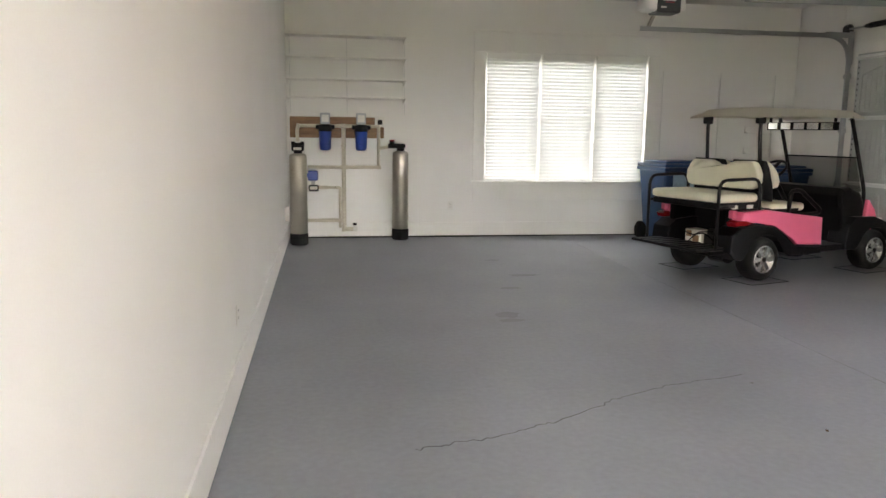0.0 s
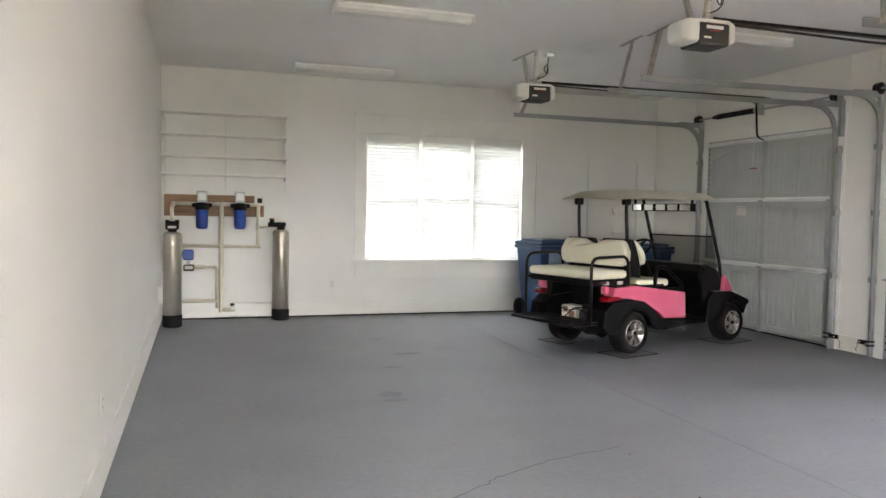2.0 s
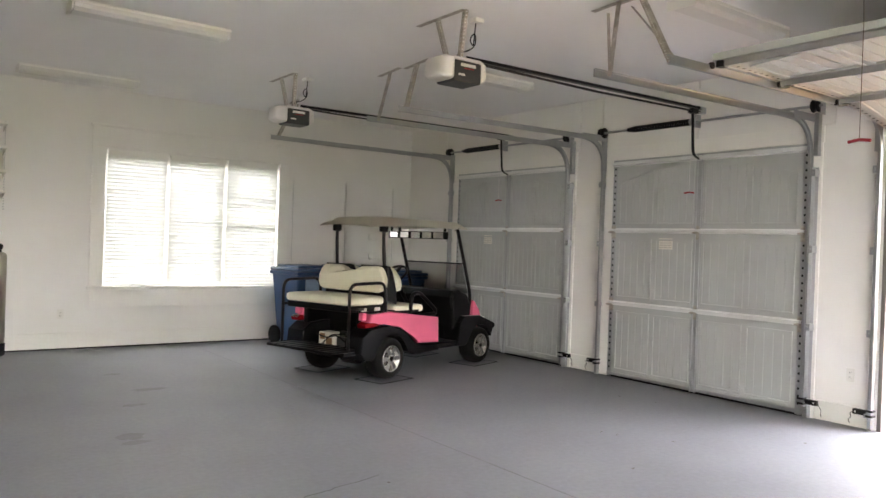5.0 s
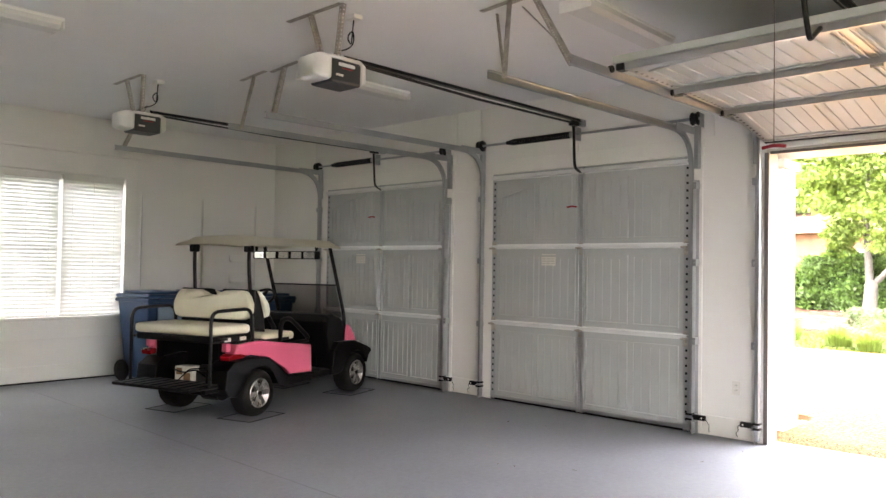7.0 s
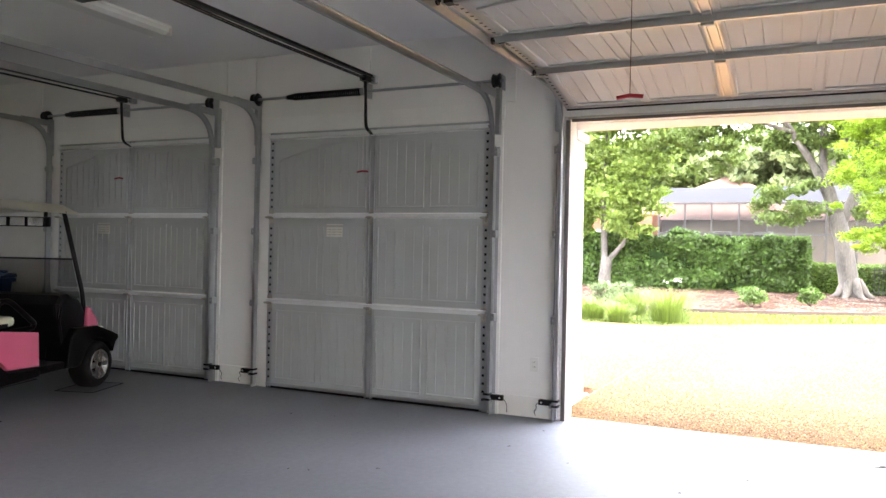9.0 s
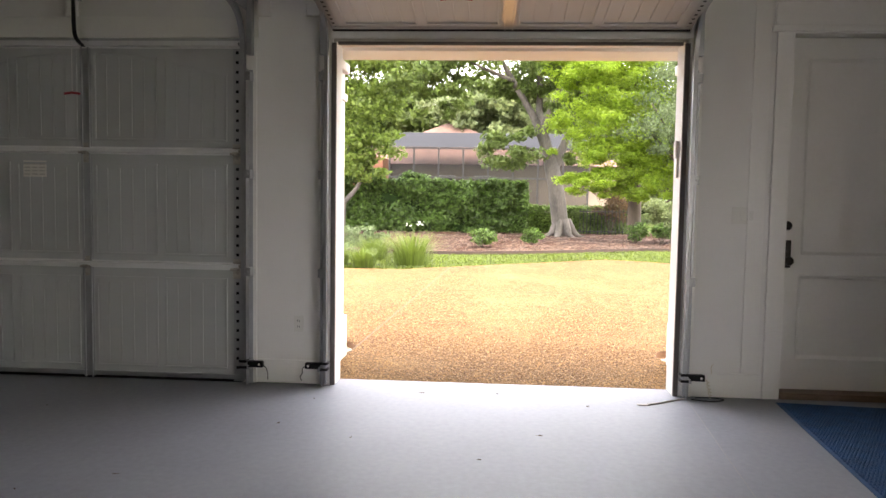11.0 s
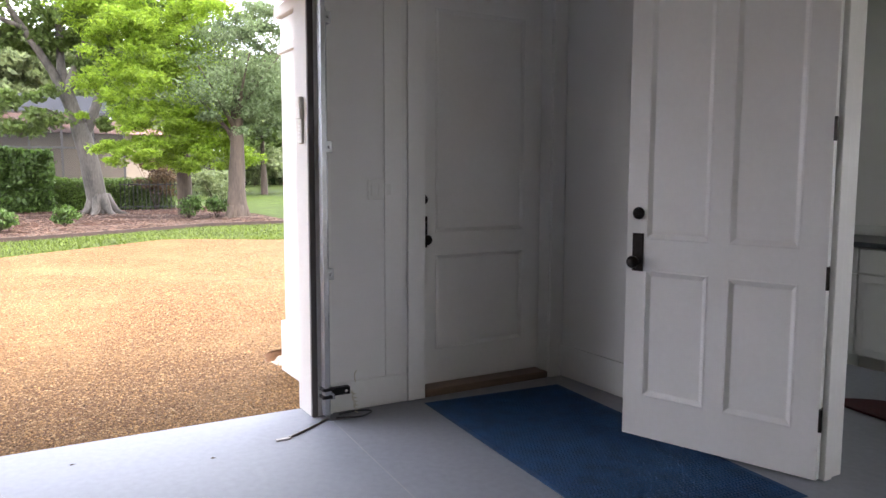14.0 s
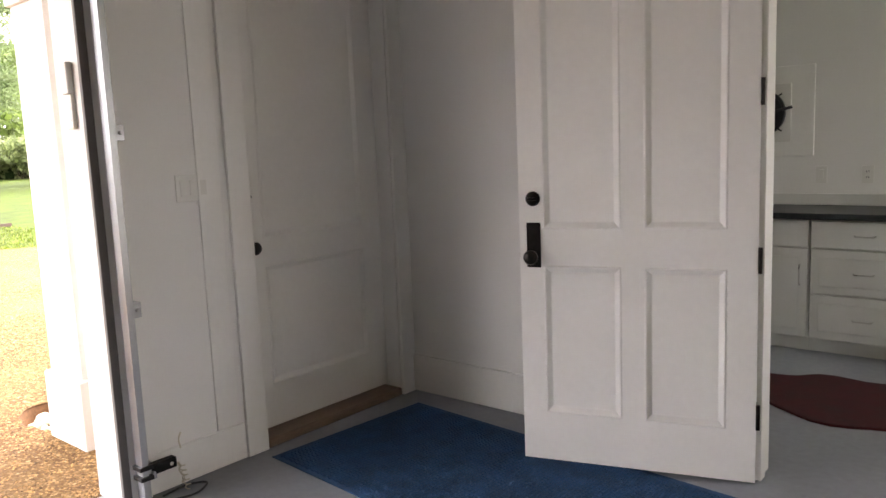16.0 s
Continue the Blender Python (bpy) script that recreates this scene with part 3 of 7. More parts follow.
structure("wall_room_west", boxes(((2.1, RY, 0), (2.25, -3.0, 2.75)), ((2.1, -1.9, 0), (2.25, YS - 0.131, 2.75)), ((2.1, -3.0, 0), (2.25, -1.9, 1.0)), ((2.1, -3.0, 2.3), (2.25, -1.9, 2.75))), WALL)
# unseen window, added as the opening for the room's fill lamp
w3 = structure("added_window_3", boxes(((2.11, -3.0, 1.0), (2.14, -2.95, 2.3)), ((2.11, -1.95, 1.0), (2.14, -1.9, 2.3)), ((2.11, -2.95, 1.0), (2.14, -1.95, 1.05)), ((2.11, -2.95, 2.25), (2.14, -1.95, 2.3))), TRIM, "unseen white window frame added to light the next room")
part("pane", boxes(((2.122, -2.95, 1.05), (2.126, -1.95, 2.25))), GLASS, w3).visible_shadow = False

# ---- sectional doors, tracks and openers ----


def section(parent, m, width, v0, v1, arch=False, top_bar=False, label_paper=False):
    """One leaf of a sectional door. u to the right seen from inside, v up, w towards the room."""
    h = v1 - v0
    bm = box(bmesh.new(), (0, 0, -0.045), (width, h, 0), 0.003)
    me = bpy.data.meshes.new("section")
    bm.to_mesh(me)
    bm.free()
    me.materials.append(STEEL)
    leaf = new("section", me)
    leaf.parent = parent
    leaf.matrix_local = m
    pw = (width - 0.10 * 2 - 0.12 - 0.05 * 2) / 4
    starts = [0.10, 0.10 + pw + 0.05, width / 2 + 0.06, width / 2 + 0.06 + pw + 0.05]

    def top_of(u):
        if not arch:
            return h - 0.075
        k = (u - width / 2) / (width / 2)
        return h - 0.10 - 0.24 * max(0.0, abs(k) - 0.12) ** 1.7

    for a in starts:
        pb = bmesh.new()
        b = a + pw
        lo = 0.085
        rail = 0.016
        box(pb, (a, lo, 0.0), (b, lo + rail, 0.013), 0.004)
        for u in (a, b - rail):
            box(pb, (u, lo + rail, 0.0), (u + rail, top_of(u + rail / 2), 0.013), 0.004)
        for i in range(8):
            p, q = a + (b - a) * i / 8, a + (b - a) * (i + 1) / 8
            sweep(pb, [(p, top_of(p), 0.006), (q, top_of(q), 0.006)], [(-0.0065, -0.008), (0.0065, -0.008), (0.0065, 0.008), (-0.0065, 0.008)], (0, 1, 0))
        for i in range(1, 5):
            u = a + (b - a) * i / 5
            box(pb, (u - 0.004, lo + rail + 0.02, 0.0), (u + 0.004, top_of(u) - 0.03, 0.008), 0.002)
        part("panel", pb, STEEL, leaf)
    st = bmesh.new()
    box(st, (width / 2 - 0.042, 0.002, 0.0), (width / 2 + 0.042, h - 0.002, 0.004), 0.001)
    box(st, (width / 2 - 0.030, 0.002, 0.004), (width / 2 - 0.022, h - 0.002, 0.016), 0.001)
    box(st, (width / 2 + 0.022, 0.002, 0.004), (width / 2 + 0.030, h - 0.002, 0.016), 0.001)
    part("center_stile", st, GALV, leaf, "galvanised steel stile")
    for u, s in ((0.0, 1), (width, -1)):
        eb = bmesh.new()
        perforated(eb, (u + s * 0.028, 0.0, 0.004), (u + s * 0.028, h, 0.004), (1, 0, 0), 0.055, 0.062, 0.020)
        part("end_stile", eb, GALV, leaf, "punched galvanised end stile")
        # dark strip gives the punched holes the shade of a hollow channel
        part("stile_shade", boxes(((u + s * 0.014 if s > 0 else u - 0.042, 0.004, 0.0005), (u + 0.042 if s > 0 else u - 0.014, h - 0.004, 0.0022))), DARK, leaf, "dark strip standing in for the shaded hollow behind the holes")
    return leaf


def strut(parent, m, width, metal=STRUT_LIT):
    """A steel hat-section stiffening rail across a door."""
    bm = bmesh.new()
    prof = [(-0.027, 0.004), (-0.015, 0.004), (-0.011, 0.040), (0.011, 0.040), (0.015, 0.004), (0.027, 0.004), (0.027, 0.007), (0.018, 0.007), (0.014, 0.044), (-0.014, 0.044), (-0.018, 0.007), (-0.027, 0.007)]
    sweep(bm, [(0.01, 0, 0), (width - 0.01, 0, 0)], prof, (0, 0, 1))
    ob = part("strut", bm, metal, parent, "galvanised steel stiffening rail")
    ob.matrix_local = m
    return ob


def hinge_set(parent, m, width):
    for u in (0.03, width / 2, width - 0.03):
        hb = bmesh.new()
        box(hb, (u - 0.03, -0.07, 0.003), (u + 0.03, -0.012, 0.008), 0.001)
        box(hb, (u - 0.03, 0.012, 0.003), (u + 0.03, 0.07, 0.008), 0.001)
        rod(hb, (u - 0.034, 0, 0.05), (u + 0.034, 0, 0.05), 0.009, 8)
        box(hb, (u - 0.02, -0.012, 0.003), (u + 0.02, 0.012, 0.045), 0.001)
        ob = part("hinge", hb, RUSTY, parent, "steel hinge with rust stains")
        ob.matrix_local = m


def basis(origin, u, v, w):
    m = Matrix((u, v, w)).transposed().to_4x4()
    m.translation = origin
    return m


def vehicle_door(span, opened=False):
    a, b = span
    a, b = a + 0.004, b - 0.004
    width = b - a
    state = "raised under the ceiling" if opened else "closed"
    t = thing("garage_door", (XE, (a + b) / 2, 0), "white steel sectional garage door with grooved panels, " + state, "garage door", "vehicle doors")
    y0 = b - (a + b) / 2
    hs = 0.805
    seams = []
    if not opened:
        up = Vector((0, 0, 1))
        for k in range(3):
            m = basis((-0.026, y0, 0.006 + hs * k), (0, -1, 0), (0, 0, 1), (-1, 0, 0))
            section(t, m, width, 0, hs - 0.004, arch=(k == 2))
            if k:
                seams.append(m)
        seal = part("bottom_seal", boxes(((-0.03, -y0, 0.0005), (0.02, y0, 0.022)), bevel=0.006), RUBBER, t, "black rubber bottom seal")
        bar = part("bottom_bar", boxes(((-0.034, -y0, 0.023), (-0.0265, y0, 0.055)), bevel=0.002), GALV, t)
        top = basis((-0.026, y0, 0.006 + hs * 3 - 0.05), (0, -1, 0), (0, 0, 1), (-1, 0, 0))
    else:
        # two leaves lie flat, the lowest one hangs on the curve of the track
        zz = 2.615
        p0, p1, p2, p3 = Vector((6.985, 0, 2.475)), Vector((6.20, 0, 2.605)), Vector((5.395, 0, zz)), Vector((4.59, 0, zz))
        for k, (p, q) in enumerate(((p0, p1), (p1, p2), (p2, p3))):
            v = (q - p).normalized()
            w = Vector((0, -1, 0)).cross(v)
            m = basis((p.x - XE, y0, p.z), (0, -1, 0), v, w)
            section(t, m, width, 0, min(hs - 0.004, (q - p).length - 0.003), arch=(k == 2))
            if k:
                seams.append(m)
            top = m @ Matrix.Translation((0, hs - 0.03, 0))
        m0 = basis((p0.x - XE, y0, p0.z), (0, -1, 0), (p1 - p0).normalized(), Vector((0, -1, 0)).cross((p1 - p0).normalized()))
        sb = boxes(((0, -0.03, -0.045), (width, -0.002, 0.012)), bevel=0.006)
        s = part("bottom_seal", sb, RUBBER, t, "grey rubber bottom seal")
        s.matrix_local = m0
        bb = part("bottom_bar", boxes(((0, 0.0, 0.001), (width, 0.035, 0.008)), bevel=0.002), GALV, t)
        bb.matrix_local = m0
    for m in seams:
        # raised door's struts take the darker steel, as backlit; closed ones the lit copy
        strut(t, m @ Matrix.Translation((0, 0.018, 0)), width, GALV if opened else STRUT_LIT)
        hinge_set(t, m, width)
    strut(t, top, width, GALV if opened else STRUT_LIT)
    if opened:
        # rollers that carry the leaves in the side tracks
        for k, m in enumerate(seams + [top]):
            for u, sgn in ((0.0, -1), (width, 1)):
                rb = rod(bmesh.new(), (u + sgn * 0.012, 0.0, 0.022), (u + sgn * 0.034, 0.0, 0.022), 0.022, 14)
                rod(rb, (u - sgn * 0.05, 0.0, 0.022), (u + sgn * 0.012, 0.0, 0.022), 0.006, 8)
                box(rb, (u - sgn * 0.05 - 0.025, -0.03, 0.005), (u - sgn * 0.05 + 0.025, 0.03, 0.045), 0.004)
                ob = part("roller", rb, BLACK_STEEL, t, "black roller on a steel bracket")
                ob.matrix_local = m
    return t


vehicle_door(D1)
vehicle_door(D2)
vehicle_door(D3, True)

CHANNEL = [(-0.026, -0.012), (0.026, -0.012), (0.026, 0.012), (0.020, 0.012), (0.023, 0.009), (0.023, -0.009), (-0.023, -0.009), (-0.023, 0.009), (-0.020, 0.012), (-0.026, 0.012)]


def door_track(y, side, zbend, zend, top, label):
    """A vertical and a horizontal roller track with a bend, its brackets and its hanger. side: -1 towards lower y; top: the hanger's y at the ceiling."""
    t = thing("door_track", (XE, y, 0), label, "door track", "roller tracks")
    xv = -0.085
    path = rounded([(xv, 0, 0.03), (xv, 0, zbend), (4.20 - XE, 0, zend)], 0.36, 12)
    bm = bmesh.new()
    sweep(bm, path, CHANNEL, (0, side, 0))
    part("rail", bm, GALV, t)
    ab = bmesh.new()
    box(ab, (-0.10, side * 0.018, 0.0), (-0.030, side * 0.022, 2.20), 0.001)
    box(ab, (-0.034, side * 0.018, 0.0), (-0.030, side * 0.050, 2.20), 0.001)
    part("angle", ab, GALV, t, "galvanised mounting angle")
    for z in (0.14, 0.80, 1.48, 2.15):
        bb = box(bmesh.new(), (-0.10, side * 0.012, z - 0.03), (-0.022, side * 0.052, z + 0.03), 0.002)
        rod(bb, (-0.115, side * 0.034, z), (-0.09, side * 0.034, z), 0.008, 8)
        part("bracket", bb, GALV, t)
    fb = bmesh.new()
    box(fb, (-0.42, side * 0.018, zbend - 0.02), (-0.02, side * 0.023, zbend + 0.045), 0.001)
    box(fb, (-0.075, side * 0.016, 2.30), (-0.02, side * 0.055, zbend + 0.06), 0.001)
    part("flag_bracket", fb, GALV, t, "galvanised flag bracket")
    hb = bmesh.new()
    x0, x1, dy = 4.29 - XE, 4.56 - XE, top - y
    angle_iron(hb, (x0, side * 0.03, zend - 0.01), (x1, dy, H - 0.008), (1, 0, 0), (0, side, 0), 0.036)
    perforated(hb, (x0 + 0.02, side * 0.03, zend + 0.03), (x1 + 0.14, dy + 0.20, H - 0.008), (1, 0, 0), 0.030)
    perforated(hb, (x1 - 0.02, dy - 0.24, H - 0.005), (x1 + 0.04, dy + 0.26, H - 0.005), (1, 0, 0), 0.045)
    part("hanger", hb, RUSTY, t, "punched steel hanger bolted to the ceiling")
    return t


TRACKS = (((2.645, 2.648, 8.93), (2.63, 2.609, 6.72)), ((2.66, 2.635, 6.22), (2.615, 2.577, 3.72)), ((2.605, 2.565, 3.50), (2.605, 2.565, 0.53)))
for (a, b), ((zb0, ze0, t0), (zb1, ze1, t1)) in zip((D1, D2, D3), TRACKS):
    door_track(b + (0.030 if b < 3 else 0.10), 1, zb0, ze0, t0, "galvanised roller track with bend and ceiling hanger")
    door_track(a - 0.030, -1, zb1, ze1, t1, "galvanised roller track with bend and ceiling hanger")


def torsion_spring(span):
    a, b = span
    mid = (a + b) / 2
    t = thing("torsion_spring", (XE - 0.075, mid, 2.735), "black torsion spring on a steel shaft above the door", "door spring", "torsion springs")
    w = (b - a) / 2
    part("shaft", rod(bmesh.new(), (0, -w - 0.10, 0), (0, w + 0.10, 0), 0.0127, 12), GALV, t, smooth=False)
    n, coil = 34, bmesh.new()
    pts = []
    for i in range(n * 8 + 1):
        f = i / (n * 8)
        pts.append((0.028 * math.cos(i * math.pi / 4), 0.06 + 0.72 * f, 0.028 * math.sin(i * math.pi / 4)))
    sweep(coil, pts, ring(0.0085, 5), (0, 1, 0))
    part("coil", coil, BLACK_STEEL, t, "tight black steel coil", True)
    part("winding_cone", rod(bmesh.new(), (0, 0.78, 0), (0, 0.86, 0), 0.030, 14, 0.020), BLACK_STEEL, t)
    cp = rod(bmesh.new(), (0, -0.01, 0), (0, 0.06, 0), 0.034, 14)
    box(cp, (-0.01, -0.012, -0.06), (0.075, 0.008, 0.07), 0.003)
    part("anchor_plate", cp, GALV, t)
    for s in (-1, 1):
        dm = bmesh.new()
        lathe(dm, [(0.02, -0.03), (0.055, -0.028), (0.058, -0.02), (0.048, -0.015), (0.048, 0.02), (0.060, 0.026), (0.06, 0.032), (0.02, 0.034)], 20, pose(0, s * (w + 0.035), 0, 90))
        part("cable_drum", dm, BLACK_STEEL, t, "black cable drum", True)
        bb = box(bmesh.new(), (-0.02, s * (w + 0.085), -0.075), (0.075, s * (w + 0.09), 0.045), 0.002)
        part("bearing_plate", bb, GALV, t)
    return t


for d in ((6.58, 8.86), (3.58, 5.96)):
    torsion_spring(d)


def opener(span, raised=False):
    a, b = span
    mid = (a + b) / 2
    mid += 0.06 if raised else 0.0
    t = thing("garage_door_opener", (3.92, mid, 2.63), "ceiling-hung garage door opener with dark centre and milky ends", "door opener", "door openers")
    body = bmesh.new()
    box(body, (-0.10, -0.115, 0.0), (0.16, 0.115, 0.160), 0.016)
    part("top_cover", box(bmesh.new(), (-0.101, -0.112, 0.1605), (0.161, 0.112, 0.186), 0.010), LENS, t, "white top cover")
    part("body", body, CHARCOAL, t, "charcoal plastic housing")
    for x0, x1, k in ((-0.225, -0.101, 1), (0.161, 0.215, 2)):
        lb = bmesh.new()
        rows = []
        n = 6
        for i in range(n + 1):
            f = i / n
            x = x0 + (x1 - x0) * f
            g = f if k == 1 else 1 - f
            q = 0.70 + 0.27 * math.sin(min(1.0, g * 1.9) * math.pi / 2) if k == 1 else 0.8 + 0.2 * g
            rows.append([lb.verts.new((x, 0.122 * q * math.copysign(abs(math.cos(a)) ** 0.3, math.cos(a)), 0.100 + 0.088 * q * math.copysign(abs(math.sin(a)) ** 0.3, math.sin(a)))) for a in [m * math.pi / 10 for m in range(20)]])
        for r, q2 in zip(rows, rows[1:]):
            for i in range(20):
                lb.faces.new((r[i], r[(i + 1) % 20], q2[(i + 1) % 20], q2[i]))
        lb.faces.new(rows[0])
        lb.faces.new(rows[-1])
        part("lens", lb, LENS, t, "milky plastic light cover", True)
    for s in (-1, 1):
        y0, y1 = (-0.1185, -0.1152) if s < 0 else (0.1152, 0.1185)
        part("badge", boxes(((-0.04, y0, 0.115), (0.10, y1, 0.138))), LENS, t, "pale lettering bar")
        part("badge_line", boxes(((-0.01, y0, 0.098), (0.08, y1, 0.106))), RED, t)
        part("badge_small", boxes(((-0.06, y0, 0.045), (0.0, y1, 0.060))), LENS, t)
    # T-rail with a chain below, to the header bracket
    rail = bmesh.new()
    x1 = XE - 3.92 - 0.03
    sweep(rail, [(0.10, 0, 0.19), (x1, 0, 0.208)], [(-0.022, 0.012), (0.022, 0.012), (0.022, 0.017), (0.004, 0.017), (0.004, 0.042), (-0.004, 0.042), (-0.004, 0.017), (-0.022, 0.017)])
    part("rail", rail, BLACK_STEEL, t, "black steel T rail")
    ch = bmesh.new()
    for y in (-0.016, 0.016):
        sweep(ch, [(0.14, y, 0.192), (x1 * 0.5, y, 0.176), (x1 - 0.06, y, 0.194)], ring(0.006, 6))
    part("chain", ch, BLACK_STEEL, t, "slack black drive chain")
    hd = boxes(((x1 - 0.04, -0.025, 0.18), (x1 + 0.0285, 0.025, 0.245)), bevel=0.003)
    part("header_bracket", hd, GALV, t)
    arm = bmesh.new()
    if raised:
        pipe(arm, [(0.40, 0, 0.19), (0.47, 0.0, -0.02), (0.53, 0, -0.13), (0.69, 0, -0.035)], 0.013, 0.03)
        tr = boxes(((0.35, -0.03, 0.165), (0.47, 0.03, 0.212)), bevel=0.004)
    else:
        sweep(arm, rounded([(x1 - 0.16, 0, 0.19), (x1 - 0.13, 0, -0.24), (x1 - 0.02, 0, -0.275)], 0.08), [(-0.004, -0.014), (0.004, -0.014), (0.004, 0.014), (-0.004, 0.014)], (0, 1, 0))
        tr = boxes(((x1 - 0.20, -0.03, 0.165), (x1 - 0.10, 0.03, 0.212)), bevel=0.004)
    part("door_arm", arm, BLACK_STEEL, t, "bent black door arm")
    part("trolley", tr, BLACK_STEEL, t)
    cord = bmesh.new()
    cx, cz, cy0 = (0.50, -0.62, 0.15) if raised else (x1 - 0.17, -0.62, 0.0)
    pipe(cord, [(cx - 0.05, 0, 0.17), (cx - 0.01, cy0, 0.10), (cx, cy0, -0.02), (cx, cy0, cz)], 0.0018, 0.02, 5)
    part("release_cord", cord, LEAFDRY if raised else LENS, t)
    hn = bmesh.new()
    pipe(hn, [(cx, cy0 - 0.055, cz - 0.004), (cx, cy0, cz + 0.004), (cx, cy0 + 0.055, cz - 0.004)], 0.009, 0.01, 8)
    part("release_handle", hn, RED, t, "red emergency release handle")
    hg = bmesh.new()
    top = H - 2.63 - 0.006
    for y in (-0.10, 0.12):
        angle_iron(hg, (-0.02, y * 0.7, 0.185), (-0.05, y * 1.6, top), (1, 0, 0), (0, 1, 0), 0.030)
    perforated(hg, (-0.05, -0.14, top + 0.002), (-0.05, 0.46, top + 0.002), (1, 0, 0), 0.04)
    part("hanger", hg, RUSTY, t, "punched steel hanger straps")
    wire = bmesh.new()
    pipe(wire, [(0.02, 0.03, 0.185), (0.03, 0.02, 0.25), (0.11, -0.02, 0.27), (0.17, -0.02, 0.33), (0.15, -0.03, 0.42), (0.11, -0.01, 0.36), (0.16, 0.0, 0.31), (0.17, -0.01, top - 0.03)], 0.005, 0.04, 6)
    part("power_cord", wire, BLACK_PLASTIC, t, "looped black power cord")
    pl = box(bmesh.new(), (0.13, -0.06, top - 0.03), (0.21, 0.04, top + 0.003), 0.003)
    part("ceiling_socket", pl, OUTLETM, t)
    return t


opener(D1)
opener(D2)
opener(D3, True)

def ceiling_light(x0, x1, y, w=0.24):
    t = thing("ceiling_light", ((x0 + x1) / 2, y, H), "long white wraparound fluorescent ceiling light, unlit", "ceiling light", "fluorescent ceiling lights")
    l = (x1 - x0) / 2
    part("housing", boxes(((-l, -w / 2, -0.022), (l, w / 2, -0.001)), bevel=0.003), TRIM, t)
    lens = bmesh.new()
    prof = [(-w / 2 + 0.008, -0.022), (-w / 2 + 0.014, -0.055), (-w / 2 + 0.05, -0.078), (w / 2 - 0.05, -0.078), (w / 2 - 0.014, -0.055), (w / 2 - 0.008, -0.022)]
    sweep(lens, [(-l + 0.02, 0, 0), (l - 0.02, 0, 0)], prof)
    part("diffuser", lens, LENS, t, "ribbed milky diffuser")
    for s in (-1, 1):
        part("end_cap", boxes(((s * l - 0.012 if s > 0 else -l, -w / 2, -0.08), (s * l if s > 0 else -l + 0.012, w / 2, -0.0215)), bevel=0.004), TRIM, t)
    return t


ceiling_light(1.53, 2.75, 9.28)
ceiling_light(1.54, 2.77, 6.48)
ceiling_light(4.74, 5.95, 6.17)
ceiling_light(4.80, 5.98, 3.36)

det = thing("smoke_detector", (4.54, 8.67, H), "small round white ceiling smoke detector", "smoke detector")
part("body", lathe(bmesh.new(), [(0.06, -0.001), (0.062, -0.012), (0.055, -0.028), (0.03, -0.034), (0.005, -0.034)], 20), OUTLETM, det, smooth=True)

# ---- outside: portal, drive, garden ----


def gz(x):
    """Height of the ground outside."""
    return -0.035 + 0.135 * min(1.0, max(0.0, (x - 8.5) / 6.5))


def sheet(outline_x, left, right, lift, n=40, cols=10):
    """A ground sheet between two edges given as functions of x, that follows the ground."""
    x0, x1 = outline_x
    vs, fs = [], []
    for i in range(n + 1):
        x = x0 + (x1 - x0) * i / n
        a, b = left(x), right(x)
        for j in range(cols + 1):
            y = a + (b - a) * j / cols
            vs.append((x, y, gz(x) + lift))
    for i in range(n):
        for j in range(cols):
            k = i * (cols + 1) + j
            fs.append((k, k + cols + 1, k + cols + 2, k + 1))
    return vs, fs


vs, fs = sheet((-60, 400), lambda x: -300, lambda x: 300, -0.03, 230, 20)
g = raw("ground", vs, fs, GRASS)
for v in g.data.vertices:
    if v.co.x < XO + 3.0 and -16 < v.co.y < 16:
        v.co.z = -0.14
tagged(g, "mown green lawn reaching into the distance", kind="structure")


def drive_edge(y):
    """Far edge of the drive as x for a given y."""
    if y > 3.4:
        return 14.75 - 0.02 * (y - 3.4)
    if y > -0.6:
        return 14.75 + (3.4 - y) * 0.78
    return 17.87 - (-0.6 - y) * 0.62 if y > -6 else 14.5


def bed_edge(y):
    """Near edge of the planting bed as x for a given y: one long gentle curve."""
    if y > 3.6:
        return 18.55 + 0.06 * (y - 3.6) ** 1.2
    if y > -1.9:
        return 18.55 + 2.55 * (1 - math.cos((3.6 - y) / 5.5 * math.pi * 0.62)) / (1 - math.cos(math.pi * 0.62))
    return 21.10 + 0.12 * (-1.9 - y)


def strip(y0, y1, near, far, lift, n=60, m=12):
    vs, fs = [], []
    for i in range(n + 1):
        y = y0 + (y1 - y0) * i / n
        a, b = near(y), far(y)
        for j in range(m + 1):
            x = a + (b - a) * j / m
            vs.append((x, y, gz(x) + lift))
    for i in range(n):
        for j in range(m):
            k = i * (m + 1) + j
            fs.append((k, k + 1, k + m + 2, k + m + 1))
    return vs, fs


PITS = ((8.53, 0.19), (8.53, 3.26))  # hollows beside the portal posts
PIT_R = (0.29, 0.19)


def in_pit(x, y, grow=1.0):
    return any(((x - px) / PIT_R[0]) ** 2 + ((y - py) / PIT_R[1]) ** 2 < grow for px, py in PITS)


